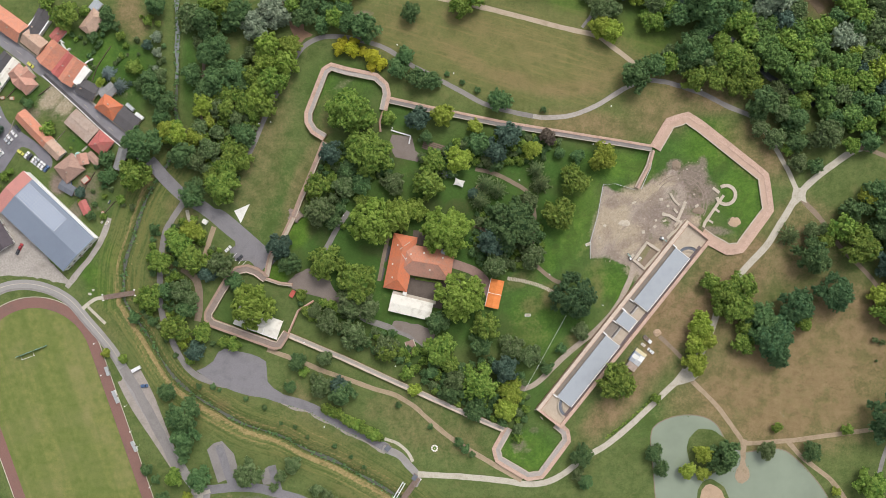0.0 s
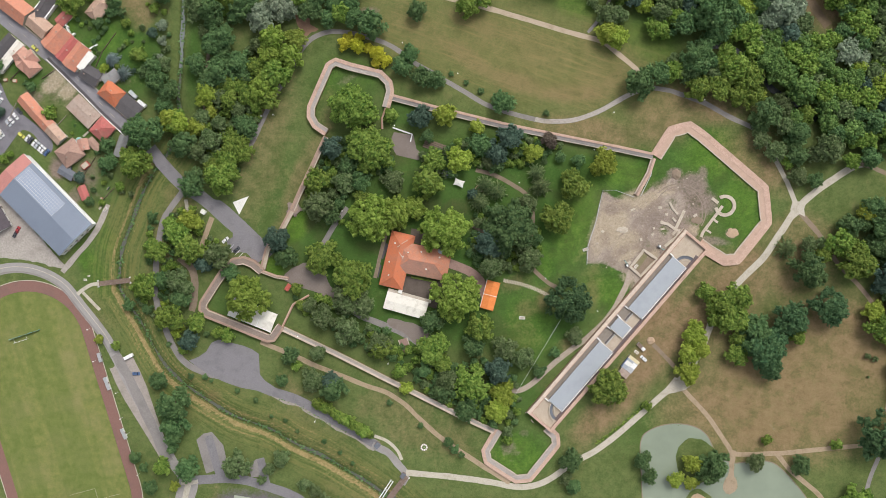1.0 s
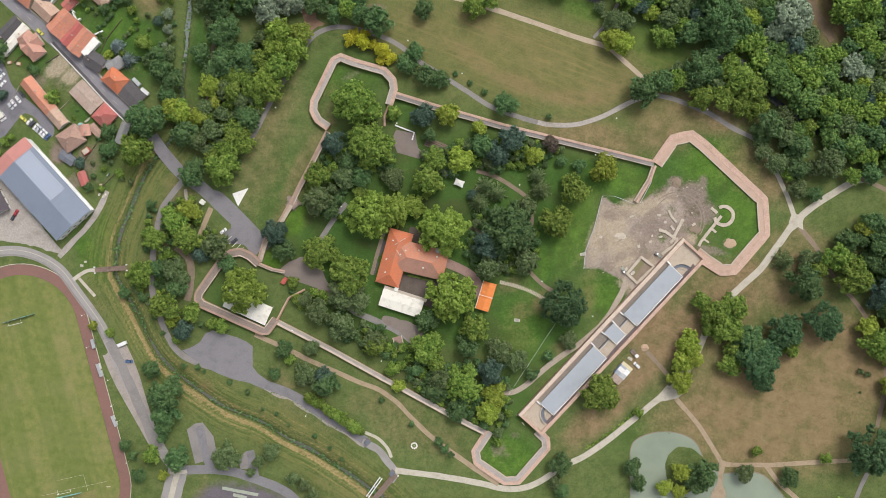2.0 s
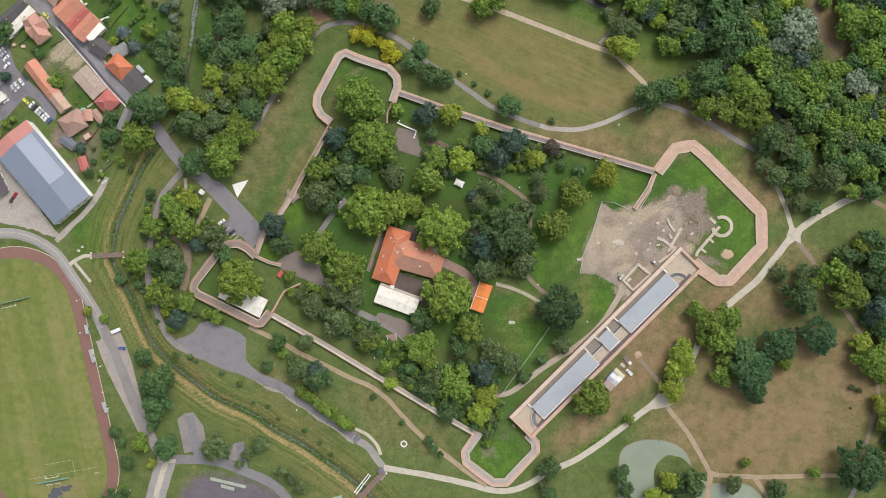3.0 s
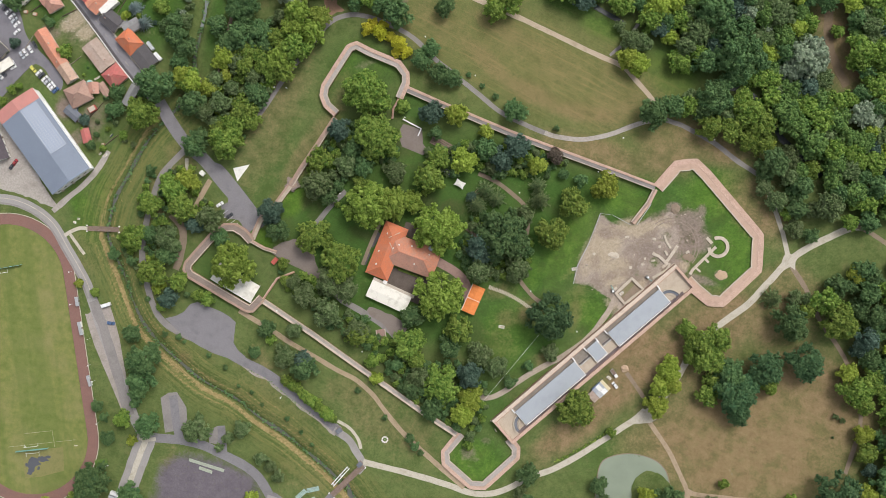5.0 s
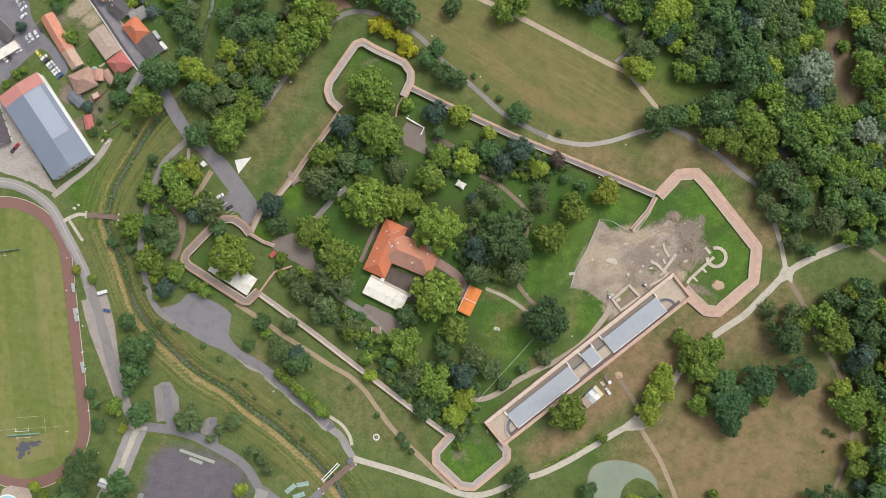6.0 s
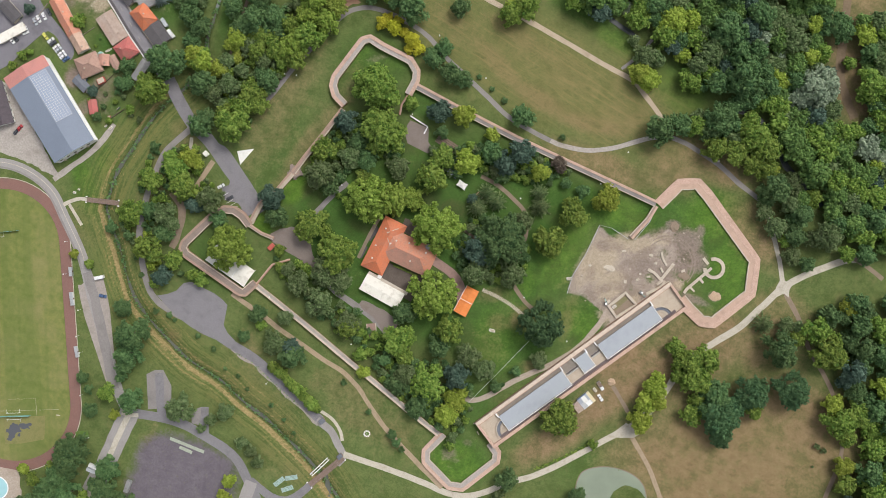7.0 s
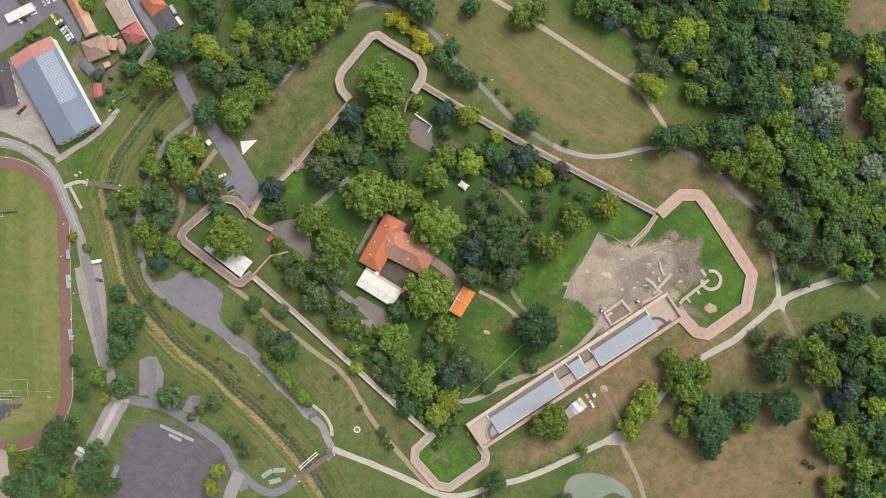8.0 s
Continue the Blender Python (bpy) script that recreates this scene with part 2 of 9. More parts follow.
M_STAND = worn("pale_green_paint", (0.260, 0.370, 0.335), (0.350, 0.455, 0.415), (0.230, 0.290, 0.265), 0.6)
M_CARPARK = worn("dark_car_park_asphalt", (0.150, 0.143, 0.160), (0.205, 0.196, 0.214), (0.105, 0.099, 0.110), 0.12)
M_BROWNTRACK = worn("brown_earth_track", (0.150, 0.106, 0.066), (0.205, 0.150, 0.098), (0.125, 0.098, 0.056), 0.3)
M_SANDPATH = worn("sandy_tan_path", (0.340, 0.268, 0.195), (0.455, 0.372, 0.285), (0.250, 0.200, 0.135), 0.2)
M_EARTHGRASS = worn("earth_with_thin_grass", (0.150, 0.150, 0.068), (0.235, 0.190, 0.115), (0.095, 0.135, 0.035), 0.5)
M_PALEWOOD = worn("pale_new_wood", (0.420, 0.310, 0.190), (0.520, 0.400, 0.260), (0.330, 0.240, 0.150), 0.6)
M_DARKBROWN = worn("dark_brown_roof", (0.072, 0.060, 0.068), (0.108, 0.090, 0.100), (0.055, 0.046, 0.052), 0.4)
M_SAND = worn("bare_sand", (0.360, 0.250, 0.165), (0.460, 0.340, 0.240), (0.280, 0.200, 0.130), 0.3)


def tiles(name, low, high, stain):
    """Clay roof tiles: fine courses with patches of lichen and sun-bleached tile."""
    k = Nodes(name, 0.8, 0, 0.25)
    fine, mid, broad = k.noise(2.2, 4), k.noise(0.5, 4, 0.65), k.noise(0.13, 3)
    c = k.mix(k.steps(fine, 0.3, 0.7), low, high)
    c = k.mix(k.calc("MULTIPLY", k.steps(mid, 0.45, 0.7), 0.75), c, stain)
    c = k.mix(k.calc("MULTIPLY", k.steps(k.noise(0.9, 5, 0.7), 0.56, 0.7), 0.45), c, (0.180, 0.120, 0.095))
    c = k.mix(k.calc("MULTIPLY", k.steps(broad, 0.5, 0.72), 0.4), c, (0.33, 0.20, 0.15))
    return k.done(c, fine, 0.06)


M_TILE = tiles("orange_clay_tiles", (0.480, 0.188, 0.118), (0.630, 0.282, 0.185), (0.420, 0.220, 0.165))
M_TILE_BRIGHT = tiles("bright_clay_tiles", (0.490, 0.140, 0.065), (0.620, 0.205, 0.100), (0.420, 0.165, 0.100))
M_TILE_OLD = tiles("weathered_clay_tiles", (0.425, 0.165, 0.100), (0.560, 0.245, 0.155), (0.370, 0.220, 0.165))
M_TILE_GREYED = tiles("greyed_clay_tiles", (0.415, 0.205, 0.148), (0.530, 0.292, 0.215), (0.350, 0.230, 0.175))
M_TILE_RED = tiles("red_clay_tiles", (0.390, 0.105, 0.095), (0.510, 0.160, 0.145), (0.320, 0.125, 0.110))
M_TILE_PINK = tiles("faded_clay_tiles", (0.430, 0.225, 0.170), (0.560, 0.320, 0.250), (0.360, 0.225, 0.180))
M_TILE_BROWN = tiles("brown_clay_tiles", (0.330, 0.205, 0.160), (0.420, 0.278, 0.225), (0.265, 0.180, 0.142))
M_TILE_DULL = tiles("dull_brown_tiles", (0.340, 0.262, 0.215), (0.430, 0.345, 0.290), (0.275, 0.205, 0.170))
M_TILE_TAN = tiles("tan_clay_tiles", (0.430, 0.290, 0.215), (0.520, 0.370, 0.290), (0.340, 0.240, 0.180))


def water(name, colour, rough):
    k = Nodes(name, rough, 0, 0.5)
    ripple = k.noise(1.2, 3)
    c = k.mix(k.steps(k.noise(0.05, 4), 0.35, 0.7), colour, tuple(v * 0.85 for v in colour))
    return k.done(c, ripple, 0.02)


M_POND = water("silty_pond_water", (0.235, 0.275, 0.205), 0.12)
M_PUDDLE = water("muddy_puddle", (0.090, 0.095, 0.110), 0.25)
M_POOL = water("turquoise_pool_water", (0.330, 0.560, 0.600), 0.1)
M_CREEK = water("creek_water", (0.088, 0.092, 0.074), 0.6)
M_SHALLOWS = water("pale_creek_water", (0.185, 0.205, 0.200), 0.25)
# stream water with the wood's shade put into its near-black colour
M_SHADEWATER = water("shaded_stream_water", (0.022, 0.030, 0.030), 0.35)
M_REDSHEET = worn("pinkish_red_roof_sheet", (0.400, 0.165, 0.140), (0.520, 0.245, 0.215), (0.330, 0.170, 0.150), 0.3)


def glassy(name, colour):
    k = Nodes(name, 0.08, 0, 0.6)
    return k.done(k.mix(k.noise(1.0), colour, tuple(v * 1.2 for v in colour)))


M_GLASS = glassy("window_glass", (0.030, 0.036, 0.045))
M_PANEL = glassy("roof_panel_glass", (0.225, 0.265, 0.340))


def paint(name, colour):
    k = Nodes(name, 0.3, 0, 0.5)
    k.b.inputs["Coat Weight"].default_value = 0.4
    return k.done(k.mix(k.steps(k.noise(0.9, 3), 0.4, 0.7), colour, tuple(v * 0.85 for v in colour)))


CAR_PAINT = [paint(n + "_car_paint", c) for n, c in (("white", (0.72, 0.72, 0.72)), ("black", (0.05, 0.052, 0.06)), ("red", (0.35, 0.03, 0.035)),
             ("blue", (0.06, 0.11, 0.22)), ("yellow", (0.62, 0.60, 0.12)), ("silver", (0.45, 0.47, 0.50)))]


def leaves(name, low, high, tip):
    """Foliage: every leaf clump a little different, every tree a little different."""
    k = Nodes(name, 0.75, 0, 0.25)
    isle = k.n.new("ShaderNodeNewGeometry").outputs["Random Per Island"]
    one = k.n.new("ShaderNodeObjectInfo").outputs["Random"]
    c = k.mix(k.steps(isle, 0.1, 0.95), low, high)
    c = k.mix(k.calc("MULTIPLY", k.steps(k.noise(0.35, 3), 0.45, 0.7), 0.7), c, tip)
    hsv = k.n.new("ShaderNodeHueSaturation")
    k.l.new(c, hsv.inputs["Color"])
    k.l.new(k.steps(one, 0, 1, 0.499, 0.520), hsv.inputs["Hue"])
    k.l.new(k.calc("ADD", k.calc("MULTIPLY", one, 0.30), 0.87), hsv.inputs["Value"])
    k.l.new(hsv.outputs[0], k.b.inputs["Base Color"])
    glow = k.n.new("ShaderNodeBsdfTranslucent")
    k.l.new(hsv.outputs[0], glow.inputs["Color"])
    both = k.n.new("ShaderNodeMixShader")
    both.inputs[0].default_value = 0.36
    k.l.new(k.b.outputs[0], both.inputs[1])
    k.l.new(glow.outputs[0], both.inputs[2])
    k.l.new(both.outputs[0], k.n["Material Output"].inputs["Surface"])
    return k.m


FOLIAGE = {
    "plane": leaves("plane_leaves", (0.078, 0.144, 0.022), (0.262, 0.346, 0.066), (0.335, 0.402, 0.092)),
    "linden": leaves("linden_leaves", (0.058, 0.118, 0.044), (0.144, 0.226, 0.083), (0.180, 0.258, 0.096)),
    "maple": leaves("maple_leaves", (0.180, 0.240, 0.028), (0.385, 0.440, 0.074), (0.430, 0.470, 0.095)),
    "chestnut": leaves("yellow_green_leaves", (0.128, 0.195, 0.026), (0.310, 0.385, 0.072), (0.360, 0.425, 0.095)),
    "golden": leaves("golden_leaves", (0.300, 0.300, 0.020), (0.560, 0.510, 0.050), (0.620, 0.550, 0.075)),
    "spruce": leaves("blue_green_leaves", (0.046, 0.092, 0.063), (0.112, 0.178, 0.124), (0.130, 0.190, 0.135)),
    "olive": leaves("grey_green_leaves", (0.072, 0.112, 0.037), (0.185, 0.238, 0.098), (0.232, 0.270, 0.132)),
    "willow": leaves("silver_leaves", (0.150, 0.200, 0.128), (0.335, 0.395, 0.270), (0.410, 0.455, 0.325)),
    "beech": leaves("mid_green_leaves", (0.070, 0.130, 0.036), (0.190, 0.276, 0.074), (0.235, 0.318, 0.090)),
    "elm": leaves("deep_green_leaves", (0.044, 0.098, 0.042), (0.106, 0.178, 0.074), (0.132, 0.206, 0.084)),
    "copper": leaves("copper_leaves", (0.098, 0.078, 0.060), (0.190, 0.150, 0.118), (0.215, 0.180, 0.130)),
    "bluefir": leaves("blue_spruce_needles", (0.120, 0.175, 0.170), (0.250, 0.315, 0.305), (0.310, 0.360, 0.340)),
    "fir": leaves("fir_needles", (0.085, 0.132, 0.048), (0.188, 0.240, 0.098), (0.250, 0.280, 0.130)),
}


M_STRAW = leaves("straw", (0.210, 0.170, 0.070), (0.350, 0.285, 0.125), (0.200, 0.190, 0.070))
M_SEDGE = leaves("sedge", (0.085, 0.120, 0.030), (0.160, 0.195, 0.060), (0.170, 0.185, 0.065))


# ---- builders ----
def mesh_of(name, verts, faces, material=None, smooth=False):
    me = bpy.data.meshes.new(name)
    me.from_pydata([tuple(v) for v in verts], [], faces)
    if material:
        me.materials.append(material)
    if smooth:
        me.polygons.foreach_set("use_smooth", [True] * len(me.polygons))
    me.update()
    return me


def put(name, me, parent=None, m=None, label=""):
    ob = new(name, me)
    if parent:
        ob.parent = parent
    if m is not None:
        ob.matrix_basis = m
    return tagged(ob, label)


def thing(name, label, category, m=None, group="", kind=""):
    ob = new(name)
    ob.empty_display_size = 0.5
    if m is not None:
        ob.matrix_basis = m
    return tagged(ob, label, category, group, kind)


def part(name, bm, material, parent, label="", m=None):
    """One bmesh as one mesh under a thing."""
    me = bpy.data.meshes.new(name)
    bm.to_mesh(me)
    bm.free()
    if material:
        me.materials.append(material)
    return put(name, me, parent, m, label)


def box(sx, sy, sz, at=(0, 0, 0), bevel=0.0, turn=0.0):
    """A bmesh box that stands on its base at the place given."""
    bm = bmesh.new()
    bmesh.ops.create_cube(bm, size=1, matrix=Matrix.Translation((at[0], at[1], at[2] + sz / 2)) @ pose(0, 0, 0, 0, 0, turn) @ Matrix.Diagonal((sx, sy, sz, 1)))
    if bevel:
        bmesh.ops.bevel(bm, geom=bm.edges[:], offset=bevel, segments=1, affect="EDGES")
    return bm


def merge(*bms):
    """Joins several bmeshes into the first."""
    base = bms[0]
    for other in bms[1:]:
        me = bpy.data.meshes.new("piece")
        other.to_mesh(me)
        other.free()
        base.from_mesh(me)
        bpy.data.meshes.remove(me)
    return base


def tube(r0, r1, h, at=(0, 0, 0), sides=8, lean=None):
    bm = bmesh.new()
    bmesh.ops.create_cone(bm, cap_ends=True, segments=sides, radius1=r0, radius2=r1, depth=h, matrix=Matrix.Translation((0, 0, h / 2)))
    if lean is not None:
        bmesh.ops.transform(bm, matrix=lean, verts=bm.verts[:])
    bmesh.ops.translate(bm, vec=at, verts=bm.verts[:])
    return bm


def curve_points(points, step=2.0, closed=False):
    """A smooth line through the points, in even steps."""
    p = [np.array(q, float) for q in points]
    n = len(p)
    out = []
    for i in range(n if closed else n - 1):
        a, b = p[i], p[(i + 1) % n]
        z = p[i - 1] if (i > 0 or closed) else 2 * a - b
        c = p[(i + 2) % n] if (i + 2 < n or closed) else 2 * b - a
        k = max(1, int(np.hypot(*(b - a)) / step))
        for t in np.arange(k) / k:
            out.append(0.5 * ((2 * a) + (b - z) * t + (2 * z - 5 * a + 4 * b - c) * t * t + (3 * a - z - 3 * b + c) * t ** 3))
    if not closed:
        out.append(p[-1])
    return np.array(out)


def sides_of(line, closed=False):
    """Unit normals (to the left) along a line, mitred."""
    if closed:
        d = np.roll(line, -1, 0) - np.roll(line, 1, 0)
    else:
        d = np.gradient(line, axis=0)
    d /= np.linalg.norm(d, axis=1)[:, None] + 1e-9
    return np.stack([-d[:, 1], d[:, 0]], 1)


LAYER = [0.03]


def next_layer():
    LAYER[0] += 0.004
    return LAYER[0]


PATH_POINTS = []


def ribbon(name, label, points, width, material, ragged=0.12, category="path", smooth=True, base=-0.15):
    """A road or path: a slab along a line, slightly proud of the ground, with uneven edges."""
    line = curve_points(points, 1.6) if smooth else np.array(points, float)
    side = sides_of(line)
    PATH_POINTS.extend((*p, width / 2) for p in line[::2])
    top = next_layer()
    rng = np.random.default_rng(len(name) * 7 + int(abs(line[0, 0]) * 10))
    uneven = [np.convolve(rng.normal(size=len(line) + 4), (0.2, 0.45, 0.6, 0.45, 0.2), "valid") * 0.8 + rng.normal(size=len(line)) * 0.2 for _ in (0, 1)]
    w = [width / 2 * (1 + ragged * u * 0.6) for u in uneven]
    left, right = line + side * w[0][:, None], line - side * w[1][:, None]
    n = len(line)
    verts = [(*p, top) for p in left] + [(*p, top) for p in right] + [(*p, base) for p in left] + [(*p, base) for p in right]
    faces = []
    for i in range(n - 1):
        faces += [(n + i, n + i + 1, i + 1, i), (i, i + 1, 2 * n + i + 1, 2 * n + i), (3 * n + i, 3 * n + i + 1, n + i + 1, n + i)]
    faces += [(0, 2 * n, 3 * n, n), (2 * n - 1, 4 * n - 1, 3 * n - 1, n - 1)]
    return tagged(new(name, mesh_of(name, verts, faces, material)), label, category, kind="structure")


def patch(name, label, points, material, category="ground", smooth=True, top=None, depth=0.15, wobble=0.0, kind="structure"):
    """A flat sheet with a given outline, slightly proud of the ground."""
    line = curve_points(points, 2.0, True) if smooth else np.array(points, float)
    if wobble:
        side = sides_of(line, True)
        line = line + side * np.array([[wobble * noise.noise((p[0] * 0.35, p[1] * 0.35, 0.5)) * 2] for p in line])
    z = top if top is not None else next_layer()
    bm = bmesh.new()
    face = bm.faces.new([bm.verts.new((*p, z)) for p in line])
    face.normal_update()
    if face.normal.z < 0:
        face.normal_flip()
    ring = bmesh.ops.extrude_face_region(bm, geom=[face])
    low = [g for g in ring["geom"] if isinstance(g, bmesh.types.BMVert)]
    bmesh.ops.translate(bm, vec=(0, 0, -depth), verts=low)
    bmesh.ops.triangulate(bm, faces=[f for f in bm.faces if len(f.verts) > 4])
    bmesh.ops.recalc_face_normals(bm, faces=bm.faces[:])
    me = bpy.data.meshes.new(name)
    bm.to_mesh(me)
    bm.free()
    me.materials.append(material)
    return tagged(new(name, me), label, category, kind=kind)


def strip_mesh(line, offsets, heights, closed=False):
    """Sweeps a cross-section (offset to the left, height) along a line."""
    side = sides_of(line, closed)
    n, k = len(line), len(offsets)
    verts = [(*(line[i] + side[i] * offsets[j]), heights[j]) for i in range(n) for j in range(k)]
    faces = []
    for i in range(n if closed else n - 1):
        a, b = i * k, ((i + 1) % n) * k
        for j in range(k):
            q = (j + 1) % k
            faces.append((a + j, b + j, b + q, a + q))
    if not closed:
        faces += [tuple(range(k))[::-1], tuple((n - 1) * k + j for j in range(k))]
    return verts, faces


def dense(points, step=1.5):
    """The same corners, with points in between, so that a swept wall keeps its bends crisp."""
    out = []
    for a, b in zip(points[:-1], points[1:]):
        a, b = np.array(a, float), np.array(b, float)
        k = max(2, int(np.hypot(*(b - a)) / step))
        out += [a + (b - a) * t for t in np.arange(k) / k]
    out.append(np.array(points[-1], float))
    return np.array(out)


def inside(x, y, poly):
    hit = False
    for (x0, y0), (x1, y1) in zip(poly, poly[1:] + poly[:1]):
        if (y0 > y) != (y1 > y) and x < (x1 - x0) * (y - y0) / (y1 - y0) + x0:
            hit = not hit
    return hit


# ---- the ground: one sheet with a ditch, to the horizon ----
CREEK = [(-153.3, 137.7), (-153.6, 122.3), (-153.5, 109.9), (-153.7, 100.6), (-153.3, 91.3), (-153.9, 82.0), (-153.7, 74.2), (-154.2, 66.4), (-154.4, 58.5), (-155.1, 49.1), (-153.5, 36.3), (-159.0, 21.1), (-164.8, 12.3), (-171.5, 1.1), (-175.6, -8.5), (-180.1, -22.0), (-184.7, -35.5), (-186.1, -48.6), (-185.7, -58.2), (-185.7, -58.2), (-180.3, -67.0), (-172.3, -78.7), (-165.8, -90.6), (-157.7, -102.3), (-146.6, -112.0), (-132.4, -121.1), (-118.3, -128.7), (-97.9, -135.3), (-83.8, -142.9), (-66.5, -150.0), (-52.4, -157.6), (-38.1, -165.9), (-23.5, -176.1), (-8.3, -190.3)]
CREEK_SIDE = [(-32.6, -162.6), (-26.6, -170.9), (-20.1, -186.7), (-14.7, -201.5)]
DIG = [(83.6, 7.5), (91.3, 3.3), (102.6, 2.8), (110.8, 10.5), (117.6, 8.4), (120.3, 15.2), (130.0, 19.9), (137.6, 21.7), (142.6, 11.4), (141.9, 0.7), (140.5, -9.8), (135.6, -18.2), (131.5, -13.1), (101.6, -53.9), (95.0, -62.8), (90.3, -65.5), (97.2, -52.7), (98.8, -39.5), (90.5, -35.7), (76.8, -34.6), (76.8, -23.1), (80.7, -9.6)]
COURT = [(-134.0, -184.0), (-125.1, -173.5), (-99.0, -172.7), (-80.5, -177.9), (-73.7, -188.7), (-76.3, -206.1), (-76.7, -222.2), (-132.1, -240.7), (-131.8, -219.7), (-133.4, -201.3)]
# places where soil or grass shows in the gravel: x, y, radius, amount
GAPS = {"gravel": [(92.7, -48.9, 9.5, 1), (84.0, -39.6, 7.0, 0.9), (119.5, -12.4, 3.8, 0.7), (121.9, 1.7, 4.4, 0.5), (139.4, -6.7, 5.7, 0.9), (124.9, -25.1, 4.4, 0.8), (133.4, 12.8, 8.2, 0.9), (137.1, 2.5, 6.3, 0.6), (109.8, -21.0, 3.2, 0.4), (136.9, 16.9, 8.2, 0.5), (129.5, -5.1, 5.1, 0.5), (105.6, -15.3, 4.4, 0.3)]}
TONES = {}


def lay(tone, spots):
    """Patches of one kind of turf or soil: x, y, half length, half width, turn, strength."""
    TONES.setdefault(tone, []).extend(spots)


lay("dry", [(188.9, -105.8, 50.6, 31.6, 9, 1.0), (216.3, -78.5, 38.0, 28.5, 9, 0.9), (125.2, -73.5, 41.1, 10.8, 52, 0.85), (163.5, -35.1, 19.0, 8.2, 50, 0.8), (144.8, -38.0, 15.8, 7.6, 50, 0.6), (153.8, -52.8, 34.8, 19.0, 52, 0.75), (191.6, -30.6, 19.0, 19.0, 9, 0.6), (84.8, 70.4, 19.0, 15.8, 9, 0.45), (168.1, 29.7, 12.7, 22.1, 49, 0.62), (134.8, 56.2, 28.5, 9.5, -11, 0.68), (77.1, 40.2, 38.0, 7.0, -5, 0.62), (114.0, 48.2, 19.0, 12.7, 9, 0.6), (-104.8, 21.7, 12.7, 38.0, -11, 0.40), (-84.0, 10.0, 6.0, 34.0, -22, 0.42), (-79.4, 22.5, 6.3, 31.6, -21, 0.3), (-14.4, -130.1, 34.8, 12.7, -26, 0.35)])
lay("dry", [(79.1, -29.1, 9.5, 19.0, 9, 0.2), (41.4, -73.9, 12.7, 12.7, 9, 0.2), (194.5, -10.8, 19.0, 9.5, 9, 0.5), (-156.6, -18.3, 9.5, 28.5, -16, 0.4), (-197.7, -69.8, 12.7, 19.0, 9, 0.3), (-50.5, -170.5, 19.0, 12.7, 9, 0.3), (195.9, 122.3, 12.7, 25.3, 39, 0.8), (-179.7, 105.9, 11, 7, 80, 0.7), (-176.1, 95.7, 9, 7, 80, 0.6), (-131.7, -119.8, 4.4, 6.3, -22, 0.9), (-65.7, -139.4, 38.0, 8.2, -22, 0.25), (-114.2, -135.0, 19.0, 5.1, -22, 0.2), (-125.7, -190.1, 5.1, 19.0, 8, 0.5), (-85.7, -118.8, 9.5, 19.0, 58, 0.3), (93.8, -114.7, 25.3, 8.2, 46, 0.75)])
lay("dry", [(79.1, -127.3, 6.3, 6.3, 16, 0.4), (114.0, -63.7, 19.0, 7.6, 51, 0.8), (6.1, 77.4, 19.0, 4.7, -32, 0.72), (33.7, 65.5, 19.0, 5.1, -15, 0.78), (63.3, 60.9, 22.1, 4.4, 2, 0.78), (86.5, 69.4, 9.5, 4.4, 50, 0.62), (36.4, 85.8, 41.1, 10.8, -15, 0.34), (15.7, 94.8, 25.3, 5.1, -18, 0.5), (78.1, 83.7, 12.7, 9.5, -20, 0.4), (-22.3, 94.4, 19.0, 9.5, -30, 0.35)])
lay("dry", [(190.6, 164.5, 15.8, 15.8, 18, 0.6), (174.1, 185.0, 9.5, 19.0, 18, 0.6)])
lay("soil", [(127.7, -3.8, 7.6, 7.6, 9, 0.6), (117.0, 2.5, 9.5, 6.3, 9, 0.6), (-220.5, 51.0, 12.7, 7.6, -36, 0.45), (-213.0, 42.7, 12.7, 6.3, -36, 0.3), (156.6, -13.6, 3.8, 3.2, 9, 0.8), (158.2, 4.3, 3.2, 3.8, 9, 0.3), (37.5, -139.9, 4.4, 4.4, 9, 0.5), (47.6, -132.3, 2.5, 2.5, 9, 0.4), (133.3, -27.0, 9.5, 3.2, 49, 0.5), (-185.8, 53.3, 6.3, 6.3, 9, 0.3), (-60.3, 64.1, 7.6, 2.5, 29, 0.45), (-206.9, -194.0, 5.1, 7.0, -11, 0.9), (-199.2, -190.4, 4.4, 3.8, 9, 0.7)])
lay("soil", [(-50.1, 101.1, 6.3, 2.5, 9, 0.5), (-204.5, 3.9, 6.3, 9.5, 13, 0.55), (-196.3, 10.6, 4.7, 6.3, 13, 0.5), (-221.5, 7.9, 4.7, 6.3, 13, 0.8), (-211.8, -7.5, 4.4, 9.5, -37, 0.6), (-236.4, 47.6, 6.3, 4.7, 13, 0.5), (-196.1, -5.4, 7.9, 3.2, 13, 0.4), (-241.3, 9.7, 6.3, 4.4, 13, 0.4), (133.5, 4.8, 10.8, 12.7, 16, 0.75), (124.7, 12.2, 12.7, 5.1, 16, 0.75)])
